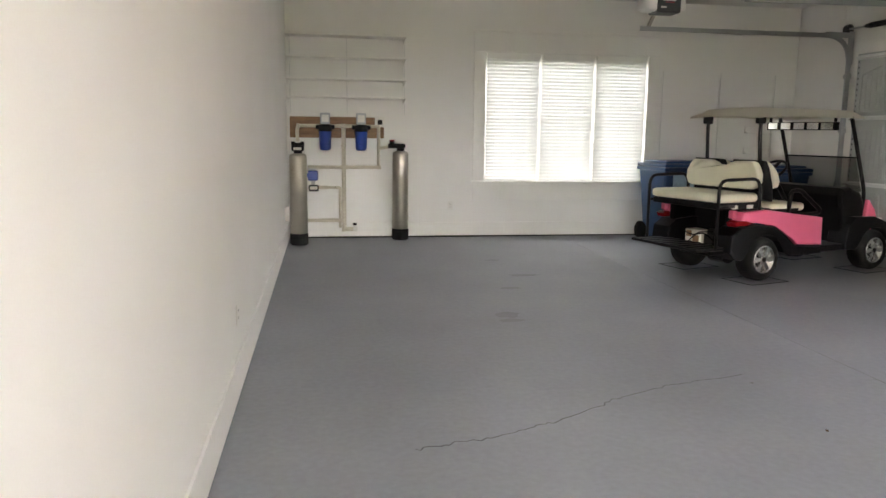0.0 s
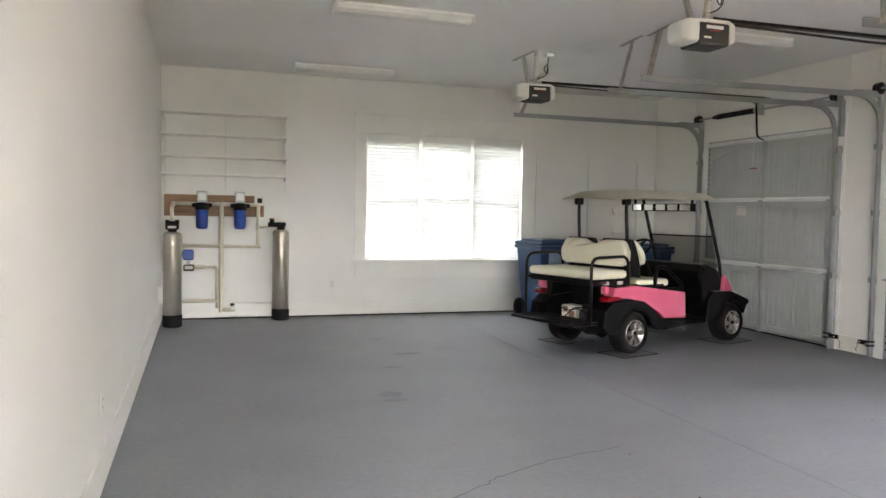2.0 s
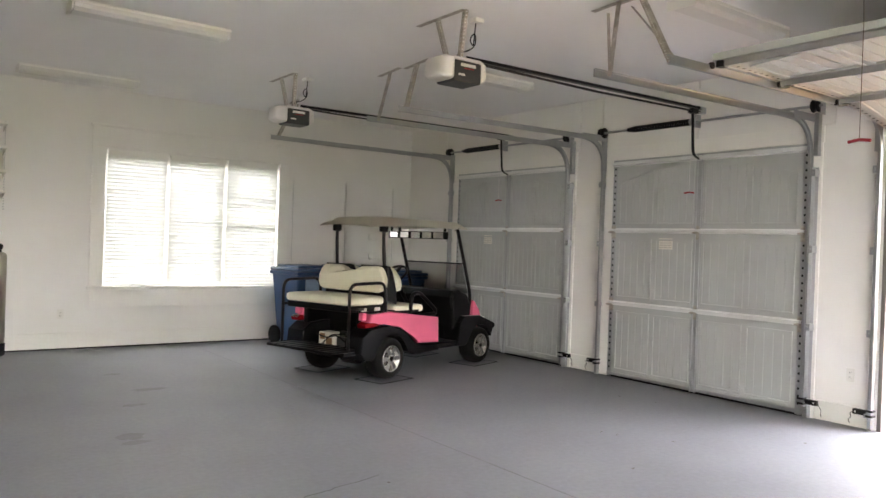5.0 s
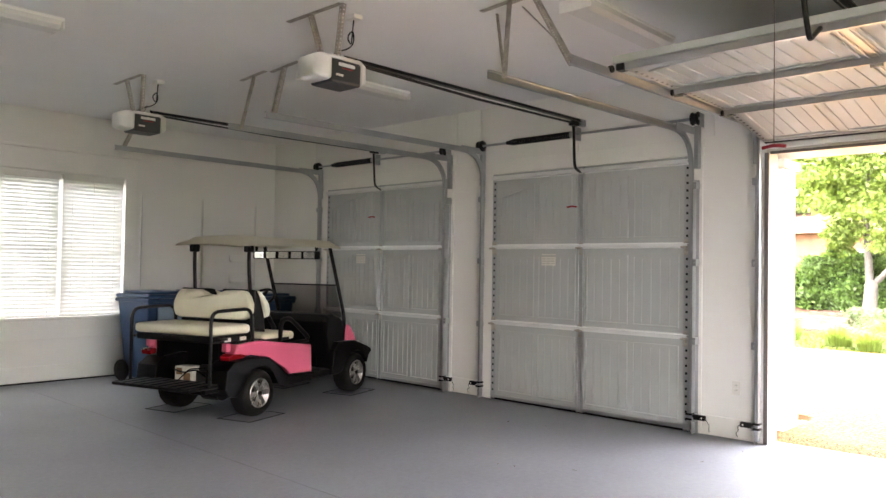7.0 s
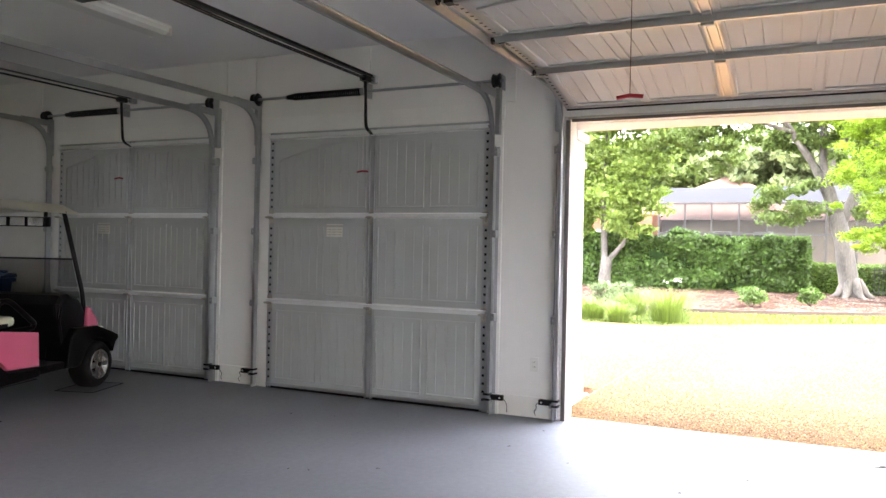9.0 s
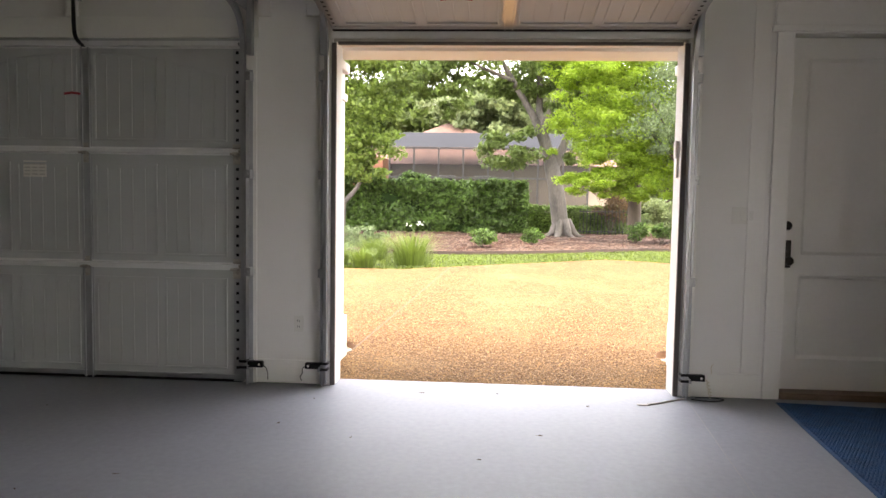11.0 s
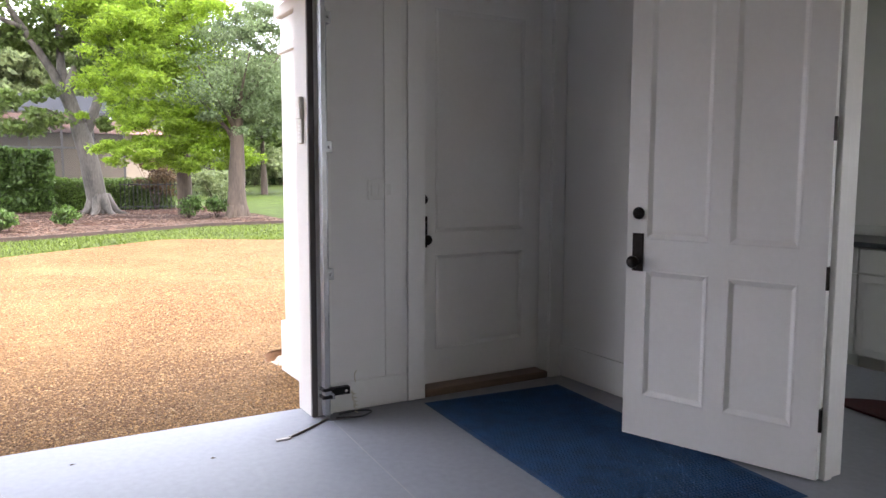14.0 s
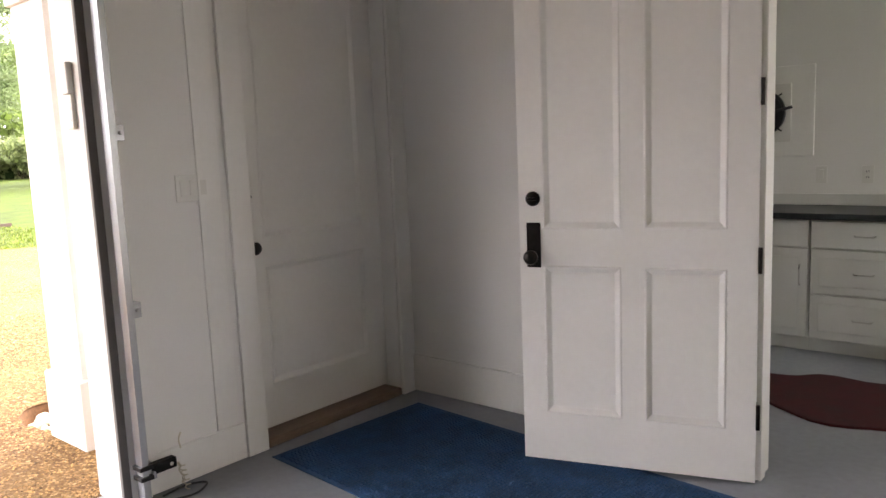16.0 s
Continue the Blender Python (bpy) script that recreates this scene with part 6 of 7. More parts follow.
for i in range(nxr):
    for j in range(nyr):
        x, y = 0.03 + (i + 0.5) * 1.79 / nxr, -0.445 + (j + 0.5 + 0.25 * (i % 2)) * 0.88 / nyr
        a, b, k = 0.0078, 0.0074, len(rv)
        rv += [(x - a, y - b, 0.005), (x + a, y - b, 0.005), (x + a, y + b, 0.005), (x - a, y + b, 0.005), (x - a * 0.6, y - b * 0.6, 0.0105), (x + a * 0.6, y - b * 0.6, 0.0105), (x + a * 0.6, y + b * 0.6, 0.0105), (x - a * 0.6, y + b * 0.6, 0.0105)]
        rf_ += [(k + 4, k + 5, k + 6, k + 7), (k, k + 1, k + 5, k + 4), (k + 1, k + 2, k + 6, k + 5), (k + 2, k + 3, k + 7, k + 6), (k + 3, k, k + 4, k + 7)]
tagged(raw("ribs", rv, rf_, MATBLUE, matt), "raised waffle ribs of the mat", kind="stuff")

# hardware left at the foot of the open vehicle door
for y, s in ((D3[0] - 0.03, -1), (D3[1] + 0.03, 1), (D2[0] - 0.03, -1), (D1[0] - 0.03, -1), (D2[1] + 0.10, 1)):
    t = thing("photo_sensor", (XE - 0.085, y + s * 0.03, 0.15), "black safety sensor clipped to the door track", "sensor", "safety sensors")
    part("body", boxes(((-0.02, min(s * 0.0, s * 0.11), -0.022), (0.02, max(s * 0.0, s * 0.11), 0.022)), bevel=0.006), BLACK_PLASTIC, t)
    part("clip", boxes(((-0.035, min(-s * 0.055, s * 0.0), -0.03), (0.03, max(-s * 0.055, s * 0.0), -0.012)), ((-0.035, min(-s * 0.055, 0), 0.012), (0.03, max(-s * 0.055, 0), 0.03)), bevel=0.003), BLACK_STEEL, t)
    part("lens", rod(bmesh.new(), (-0.022, s * 0.085, 0.0), (-0.0202, s * 0.085, 0.0), 0.008, 10), LENS, t)
    wr = bmesh.new()
    pipe(wr, [(0.0, s * 0.10, 0.0), (-0.01, s * 0.13, -0.02), (0.02, s * 0.135, -0.06), (-0.01, s * 0.145, -0.08), (0.01, s * 0.14, -0.11)], 0.003, 0.012, 6)
    if y < 1:
        pipe(wr, [(0.05, s * 0.17, 0.02), (0.055, s * 0.165, 0.06), (0.058, s * 0.18, 0.085)], 0.003, 0.012, 6)
    if y < 1:
        cl = bmesh.new()
        sweep(cl, [(-0.02 + 0.012 * math.cos(k * 0.8), s * (0.125 + 0.0006 * k) + 0.012 * math.sin(k * 0.8), -0.01 - 0.0028 * k) for k in range(44)], ring(0.0025, 5), (0, 1, 0))
        part("coiled_wire", cl, PVC, t, "springy white bell wire")
    part("wire", wr, PVC if y < 1 else BLACK_PLASTIC, t, "loose curled low-voltage wire")
lr = thing("release_cable", (6.95, 0.50, 0.002), "loose grey cable loop lying on the floor", "cable")
part("cable", pipe(bmesh.new(), [(0.02, 0.02, 0.004), (-0.12, 0.22, 0.004), (-0.16, 0.30, 0.004)], 0.006, 0.02, 8), RUSTY, lr)
lp = bmesh.new()
pipe(lp, [(0.0, -0.02, 0.005), (-0.05, -0.16, 0.005), (0.02, -0.26, 0.005), (0.07, -0.18, 0.005), (0.05, -0.06, 0.005)], 0.005, 0.05, 8)
part("loop", lp, CHARCOAL, lr)
part("end_tab", boxes(((-0.18, 0.29, 0.001), (-0.155, 0.37, 0.005)), bevel=0.0015), RUSTY, lr)
kp = thing("door_keypad", (XE + 0.075, D3[0] + 0.0225, 1.50), "slim beige outside keypad on the door jamb", "keypad")
part("case", boxes(((-0.03, 0.0, 0.0), (0.028, 0.016, 0.13)), bevel=0.006), PAPER, kp)
part("cover", boxes(((-0.032, 0.0, 0.131), (0.028, 0.026, 0.25)), bevel=0.006), PAPER, kp, "raised keypad cover")
part("keys", boxes(*[((-0.018, 0.0162, 0.03 + 0.02 * i), (0.018, 0.0180, 0.042 + 0.02 * i)) for i in range(4)]), OUTLETM, kp)

# wind-blown leaves on the floor
for x, y in ((6.20, 4.95), (4.96, 4.07), (5.23, 3.60), (6.66, 2.99), (6.11, 3.07), (5.62, 1.88), (6.94, 1.78), (6.7, 1.2), (2.88, 3.85), (2.85, 3.15), (6.3, 4.6), (6.05, 1.55), (6.9, 2.3), (4.4, 3.3), (5.0, 3.95), (5.9, 2.6)):
    lf = bmesh.new()
    a, l = random.uniform(0, 6.28), random.uniform(0.010, 0.026)
    pts = [(-l, 0), (-l * 0.4, l * 0.32), (l * 0.3, l * 0.34), (l, 0.0), (l * 0.3, -l * 0.3), (-l * 0.4, -l * 0.28)]
    lo = [lf.verts.new((p, q, 0.001 + 0.006 * random.random())) for p, q in pts]
    c = lf.verts.new((0, 0, 0.0015))
    for i in range(6):
        lf.faces.new((lo[i], lo[(i + 1) % 6], c))
    o = part("dry_leaf", lf, LEAFDRY)
    o.matrix_world = pose(x, y, 0, 0, 0, math.degrees(a))
    tagged(o, "small curled dry brown leaf on the floor", "leaf", "blown leaves")

# ---- the next room ----
CX0, CY = 3.2, -3.07


def base_unit(x0, x1, drawers):
    t = thing("base_cabinet", ((x0 + x1) / 2, (CY + RY) / 2, 0), "white base cabinet with raised-panel fronts", "cabinet", "base cabinets")
    w, d0, d1 = (x1 - x0) / 2 - 0.001, CY - (CY + RY) / 2, RY - (CY + RY) / 2
    part("body", boxes(((-w, d1 + 0.002, 0.09), (w, d0 - 0.022, 0.845)), bevel=0.002), CABINET, t)
    part("toe_kick", boxes(((-w, d1 + 0.002, 0.0), (w, d0 - 0.07, 0.089))), CABINET, t)
    fronts = [(0.10, 0.375), (0.385, 0.66), (0.67, 0.835)] if drawers else [(0.10, 0.66), (0.67, 0.835)]
    for k, (z0, z1) in enumerate(fronts):
        fb = box(bmesh.new(), (-w + 0.006, d0 - 0.020, z0), (w - 0.006, d0, z1), 0.003)
        f = part("drawer_front" if drawers or k else "door", fb, CABINET, t)
        if z1 - z0 > 0.2:
            rb = bmesh.new()
            box(rb, (-w + 0.055, d0 + 0.0004, z0 + 0.05), (w - 0.055, d0 + 0.006, z1 - 0.05), 0.004)
            part("raised_field", rb, CABINET, f)
        h = bmesh.new()
        if drawers or k:
            zc = (z0 + z1) / 2
            pipe(h, [(-0.055, d0, zc), (-0.05, d0 + 0.025, zc - 0.004), (0.05, d0 + 0.025, zc - 0.004), (0.055, d0, zc)], 0.004, 0.015, 8)
        else:
            pipe(h, [(-w + 0.05, d0, 0.43), (-w + 0.05, d0 + 0.025, 0.44), (-w + 0.05, d0 + 0.025, 0.55), (-w + 0.05, d0, 0.56)], 0.004, 0.015, 8)
        part("handle", h, NICKEL, f, "slim bow handle")
    return t


base_unit(5.44, 6.20, False)
base_unit(4.83, 5.438, True)
base_unit(4.07, 4.828, False)
base_unit(6.202, 6.96, False)
wt = thing("worktop", (5.5, (CY + RY) / 2, 0.846), "dark grey laminate worktop with a white upstand", "worktop")
part("slab", boxes(((-1.5, -0.29, 0.0), (1.5, 0.325, 0.038)), bevel=0.008), COUNTER, wt)
part("upstand", boxes(((-1.5, -0.293, 0.039), (1.5, -0.272, 0.115)), bevel=0.003), CABINET, wt)
fan = thing("exhaust_fan", (5.90, RY, 1.52), "square white wall fan with dark motor and blades", "wall fan")
part("surround", boxes(((-0.33, 0.001, -0.30), (0.33, 0.018, 0.31)), bevel=0.003), TRIM, fan)
part("plate", boxes(((-0.185, 0.0185, -0.20), (0.185, 0.034, 0.195)), bevel=0.004), OUTLETM, fan, "white fan plate")
part("shroud", lathe(bmesh.new(), [(0.155, 0.0), (0.158, 0.045), (0.150, 0.050), (0.143, 0.045), (0.140, 0.002)], 36, Matrix.Translation((0, 0.0345, 0.0)) @ pose(0, 0, 0, -90)), CHARCOAL, fan, "dark round shroud", True)
part("motor", rod(bmesh.new(), (0.02, 0.036, 0.0), (0.02, 0.14, 0.0), 0.055, 20), BLACK_PLASTIC, fan)
bl = bmesh.new()
for i in range(5):
    m = Matrix.Translation((0, 0.05, 0)) @ Matrix.Rotation(i * 2 * math.pi / 5, 4, "Y") @ pose(0, 0, 0, 0, 0, 0) @ Matrix.Rotation(0.45, 4, "Z")
    box(bl, (-0.035, -0.002, 0.04), (0.045, 0.002, 0.132), 0.001, m)
part("blades", bl, CHARCOAL, fan, "dark fan blades")
br = bmesh.new()
for a in (45, 135, 225, 315):
    rod(br, (0.05 * math.cos(radians(a)) + 0.02, 0.12, 0.05 * math.sin(radians(a))), (0.18 * math.cos(radians(a)), 0.04, 0.18 * math.sin(radians(a))), 0.005, 6)
part("motor_bracket", br, BLACK_STEEL, fan)
part("pull_arm", pipe(bmesh.new(), [(0.0, 0.14, 0.0), (-0.08, 0.15, 0.0), (-0.22, 0.13, 0.03)], 0.01, 0.02, 8), CHARCOAL, fan)
outlet("wall_outlet", pose(5.24, RY, 1.09, 0, 0, 180), "white duplex power outlet above the worktop")
outlet("light_switch", pose(5.52, RY, 1.09, 0, 0, 180), "white switch plate above the worktop", "switch", 1)
rg = bmesh.new()
key = []
for i in range(48):
    a = i * 2 * math.pi / 48
    r = 1 + 0.16 * math.cos(3 * a + 0.6) + 0.10 * math.cos(5 * a) + 0.05 * math.sin(9 * a)
    key.append((5.02 + 0.62 * r * math.cos(a), -2.26 + 0.38 * r * math.sin(a)))
slab(rg, key, 0.0005, 0.014)
o = part("area_rug", rg, RUGRED)
tagged(o, "dark red irregular hide-shaped rug on the floor", "rug")

# ---- garden: trees, hedges, the neighbour's house ----


def low(z):
    """Keeps the trees to about seven metres."""
    return z if z < 4.8 else 4.8 + (z - 4.8) * 0.46


def leaves(name, blobs, count, size, material, parent, seed, flat=0.0, aspect=0.55, label=""):
    """A crown of separate small leaves, gathered in clumps. blobs: (x, y, z, rx, ry, rz, weight)."""
    rng = np.random.RandomState(seed)
    wts = np.array([b[6] for b in blobs], float)
    wts /= wts.sum()
    vs, fs = [], []
    clumps = []
    blobs = [(b[0], b[1], low(b[2]), b[3], b[4], b[5] * (0.6 if b[2] > 5.4 else 1.0), b[6]) for b in blobs]
    for b in blobs:
        k = max(8, int(34 * b[6]))
        for _ in range(k):
            d = rng.normal(size=3)
            d /= np.linalg.norm(d)
            r = rng.rand() ** 0.45
            clumps.append((np.array(b[:3]) + d * r * np.array(b[3:6]), min(b[3:6]) * rng.uniform(0.22, 0.62)))
    which = rng.randint(0, len(clumps), count)
    cen = np.array([clumps[i][0] for i in which])
    rad = np.array([clumps[i][1] for i in which])
    off = rng.normal(size=(count, 3))
    off /= np.linalg.norm(off, axis=1)[:, None]
    cen = cen + off * (rad * rng.rand(count) ** 0.8)[:, None] * np.array([1.4, 1.4, 0.7])
    a = rng.normal(size=(count, 3))
    a[:, 2] = a[:, 2] * (1 - flat) - 0.35
    a /= np.linalg.norm(a, axis=1)[:, None]
    b = np.cross(a, rng.normal(size=(count, 3)))
    b /= np.linalg.norm(b, axis=1)[:, None]
    ln = size * rng.uniform(0.6, 1.25, count)[:, None]
    p0, p1, p2, p3 = cen - a * ln, cen + b * ln * aspect - a * ln * 0.1, cen + a * ln, cen - b * ln * aspect - a * ln * 0.1
    V = np.stack([p0, p1, p2, p3], 1).reshape(-1, 3)
    vs = V.tolist()
    fs = [(4 * i, 4 * i + 1, 4 * i + 2, 4 * i + 3) for i in range(count)]
    ob = raw(name, vs, fs, material, parent, label)
    return ob


def limb(bm, pts, r0, r1, seg=10):
    """A tapered, slightly knotted branch."""
    pts = rounded([p for p in pts if p[2] < 7.8] if pts[1][2] < 7.8 else [(p[0], p[1], low(p[2])) for p in pts], 0.5, 4)
    n = len(pts)
    rows = []
    for i, p in enumerate(pts):
        t = (pts[min(i + 1, n - 1)] - pts[max(i - 1, 0)]).normalized()
        s = t.cross(Vector((0.3, 0.9, 0.1))).normalized()
        u = s.cross(t)
        r = r0 + (r1 - r0) * (i / (n - 1)) ** 0.8
        rows.append([bm.verts.new(p + (s * math.cos(k * 2 * math.pi / seg) + u * math.sin(k * 2 * math.pi / seg)) * r * (1 + 0.12 * noise.noise(Vector((p.x + k, p.y, p.z * 2))))) for k in range(seg)])
    for a, b in zip(rows, rows[1:]):
        for k in range(seg):
            bm.faces.new((a[k], a[(k + 1) % seg], b[(k + 1) % seg], b[k]))
    bm.faces.new(rows[-1])
    return bm


# large pale-barked tree with a flared, leaning trunk
big = thing("garden_tree", (27.7, -0.35, gz(27)), "large broad-leaved tree with a pale flared leaning trunk", "tree")
tb = bmesh.new()
limb(tb, [(0, -0.15, -0.1), (0, -0.05, 0.35), (0, 0.12, 1.6), (0.1, 0.35, 2.6)], 0.33, 0.24, 14)
for a in range(7):
    w = a * 0.9
    limb(tb, [(0.80 * math.cos(w), -0.15 + 0.80 * math.sin(w), -0.06), (0.40 * math.cos(w), -0.13 + 0.40 * math.sin(w), 0.05), (0.16 * math.cos(w), -0.1 + 0.16 * math.sin(w), 0.55)], 0.05, 0.15, 7)
part("trunk", tb, BARK_PALE, big, "pale grey flared trunk", True)
for nm, pts, r0, r1 in (("limb", [(0.1, 0.3, 2.4), (0.1, 0.85, 3.9), (0.0, 1.9, 5.6), (-0.2, 3.0, 7.6), (-0.3, 3.3, 9.5)], 0.17, 0.06), ("limb", [(0.1, 0.3, 2.4), (0.2, 0.75, 4.0), (0.3, 0.75, 6.5), (0.1, 0.5, 9.5)], 0.21, 0.09), ("limb", [(0.1, 0.25, 2.2), (0.2, -0.2, 3.3), (0.4, -0.7, 5.0), (0.6, -1.2, 7.5)], 0.17, 0.06), ("limb", [(0.1, 0.6, 3.6), (-0.4, -0.1, 5.6), (-0.8, -0.6, 8.0)], 0.15, 0.05), ("limb", [(0.0, 1.6, 5.2), (-0.6, 2.6, 5.5), (-1.0, 4.2, 6.2)], 0.08, 0.03), ("limb", [(0.1, 0.3, 2.5), (-0.4, 1.1, 3.0), (-0.7, 1.8, 3.0)], 0.06, 0.02)):
    part(nm, limb(bmesh.new(), pts, r0, r1), BARK_PALE, big, "", True)
leaves("crown", [(0, 1.2, 8.6, 3.0, 3.2, 2.2, 1.4), (-0.5, 4.2, 7.4, 2.0, 2.2, 1.9, 1.0), (-0.8, 4.6, 5.6, 1.3, 1.5, 1.2, 0.7), (0, -1.6, 7.4, 2.4, 1.8, 2.2, 1.0), (-0.6, -0.3, 6.3, 1.5, 1.6, 1.2, 0.7), (-0.7, 1.7, 3.0, 0.8, 1.0, 0.8, 0.5), (-0.6, -0.1, 3.4, 0.5, 0.7, 1.2, 0.4), (0.3, 2.6, 10.2, 3, 3, 1.6, 1.0), (-0.5, 3.6, 4.3, 0.8, 0.5, 0.6, 0.25), (0.7, 1.5, 5.6, 1.0, 1.5, 1.1, 0.8), (0.6, -0.9, 4.6, 0.9, 1.1, 0.8, 0.5)], 40000, 0.085, LEAF_A, big, 3, label="broad mid-green leaves in loose clumps")

# bright feathery tree and grey-green tree side by side
cy = thing("garden_tree", (25.6, -2.5, gz(25)), "feathery bright green tree with drooping sprays", "tree")
part("trunk", limb(bmesh.new(), [(0, 0, -0.1), (0.05, 0.05, 3), (0, 0.1, 7), (0, 0.1, 10)], 0.22, 0.05), BARK_BROWN, cy, "", True)
for i in range(9):
    a = i * 0.75
    part("branch", limb(bmesh.new(), [(0, 0, 2.4 + i * 0.7), (1.1 * math.cos(a), 1.1 * math.sin(a), 2.6 + i * 0.7), (2.2 * math.cos(a), 2.2 * math.sin(a), 2.3 + i * 0.7)], 0.05, 0.012, 6), BARK_BROWN, cy, "", True)
leaves("crown", [(-0.3, 0.3, 7.6, 2.2, 2.4, 2.0, 1.0), (-0.6, 1.4, 5.6, 1.5, 1.6, 1.1, 0.9), (-0.8, 1.5, 3.9, 1.3, 1.7, 0.7, 0.8), (-0.8, 1.2, 2.8, 1.1, 1.6, 0.6, 0.7), (-0.8, -0.4, 2.5, 1.0, 1.4, 0.7, 0.7), (0, -0.6, 5.0, 1.6, 1.6, 1.5, 0.9), (0.2, 1.6, 8.8, 1.6, 1.8, 1.2, 0.6), (-1.6, 0.9, 3.4, 0.9, 1.9, 0.5, 0.6), (-1.5, 0.6, 4.8, 1.0, 1.8, 0.6, 0.6), (-1.3, 0.2, 6.2, 1.2, 2.0, 0.8, 0.7), (-1.2, 1.0, 1.75, 0.9, 1.5, 0.5, 1.0), (-1.2, -0.5, 1.7, 0.9, 1.3, 0.5, 1.0), (-1.4, 0.3, 2.6, 0.8, 1.7, 0.5, 0.9), (-1.3, 0.4, 3.9, 0.9, 1.8, 0.8, 0.9), (-0.6, 2.2, 6.8, 1.3, 1.3, 1.2, 0.7)], 90000, 0.075, LEAF_B, cy, 5, 0.35, 0.24, "fine feathery bright green foliage")
ol = thing("garden_tree", (23.6, -3.46, gz(23)), "grey-green small-leaved tree with a brown trunk", "tree")
ot = bmesh.new()
limb(ot, [(0, 0, -0.1), (0, 0.02, 0.5), (0.02, -0.02, 1.8), (0, -0.05, 3.0)], 0.30, 0.16, 12)
for a in range(6):
    w = a * 1.05
    limb(ot, [(0.42 * math.cos(w), 0.42 * math.sin(w), -0.06), (0.24 * math.cos(w), 0.24 * math.sin(w), 0.08), (0.05 * math.cos(w), 0.05 * math.sin(w), 0.6)], 0.06, 0.14, 6)
part("trunk", ot, BARK_BROWN, ol, "brown fluted trunk", True)
for i in range(7):
    a = i * 0.95 + 0.3
    part("branch", limb(bmesh.new(), [(0, 0, 1.9 + i * 0.22), (0.7 * math.cos(a), 0.7 * math.sin(a), 2.7 + i * 0.25), (1.4 * math.cos(a), 1.4 * math.sin(a), 3.3 + i * 0.3)], 0.07, 0.015, 6), BARK_BROWN, ol, "", True)
leaves("crown", [(-0.2, -0.5, 4.3, 1.5, 1.7, 1.2, 1.2), (-0.4, 0.5, 3.4, 1.1, 1.1, 0.8, 0.9), (-0.3, -1.2, 3.3, 1.2, 1.2, 0.9, 0.9), (0.3, 0.0, 5.3, 1.0, 1.1, 0.8, 0.6), (-0.3, -0.2, 2.6, 0.9, 1.2, 0.5, 0.5), (0.1, -0.8, 6.0, 1.2, 1.5, 1.2, 0.8), (0.1, -2.0, 5.0, 1.1, 1.2, 1.0, 0.6)], 38000, 0.052, LEAF_C, ol, 7, 0.0, 0.34, "small grey-green leaves")

# young tree with a pale leaning stem
yt = thing("garden_tree", (28.4, 7.35, gz(28)), "young leafy tree with a short pale trunk and leaning limb", "tree")
part("trunk", limb(bmesh.new(), [(0, 0, -0.1), (0, 0.0, 0.5), (0, -0.05, 1.1)], 0.24, 0.19, 10), BARK_PALE, yt, "pale stubby trunk", True)
part("limb", limb(bmesh.new(), [(0, -0.03, 0.9), (0, -0.6, 1.5), (0.1, -1.05, 2.4), (0.1, -1.15, 3.6)], 0.10, 0.04, 8), BARK_PALE, yt, "pale leaning limb", True)
part("stem", limb(bmesh.new(), [(0, 0.0, 0.9), (0.1, 0.15, 3.0), (0.0, 0.0, 6.0), (0, 0, 9)], 0.13, 0.04, 8), BARK_PALE, yt, "", True)
leaves("crown", [(0, -0.4, 3.3, 1.3, 1.8, 1.0, 1.1), (0, -0.2, 5.0, 1.5, 2.1, 1.3, 1.3), (0, 0.4, 7.0, 1.8, 2.3, 1.5, 1.2), (0, 1.6, 4.5, 1.4, 1.6, 1.5, 0.9), (-0.3, -1.0, 2.4, 0.8, 0.8, 0.6, 0.4), (0, 0.9, 2.3, 0.8, 0.9, 0.6, 0.4), (-0.2, -2.2, 6.6, 1.3, 1.2, 1.2, 0.7), (-0.3, -1.2, 8.6, 1.4, 1.8, 1.5, 1.0), (-0.3, 1.8, 8.2, 1.4, 1.8, 1.5, 0.9)], 40000, 0.085, LEAF_D, yt, 9, label="fresh mid-green leaves")


# near-black green: the shade deep inside a hedge, put into the colour
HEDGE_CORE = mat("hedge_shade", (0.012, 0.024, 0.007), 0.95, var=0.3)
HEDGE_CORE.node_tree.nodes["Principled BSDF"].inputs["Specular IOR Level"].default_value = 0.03


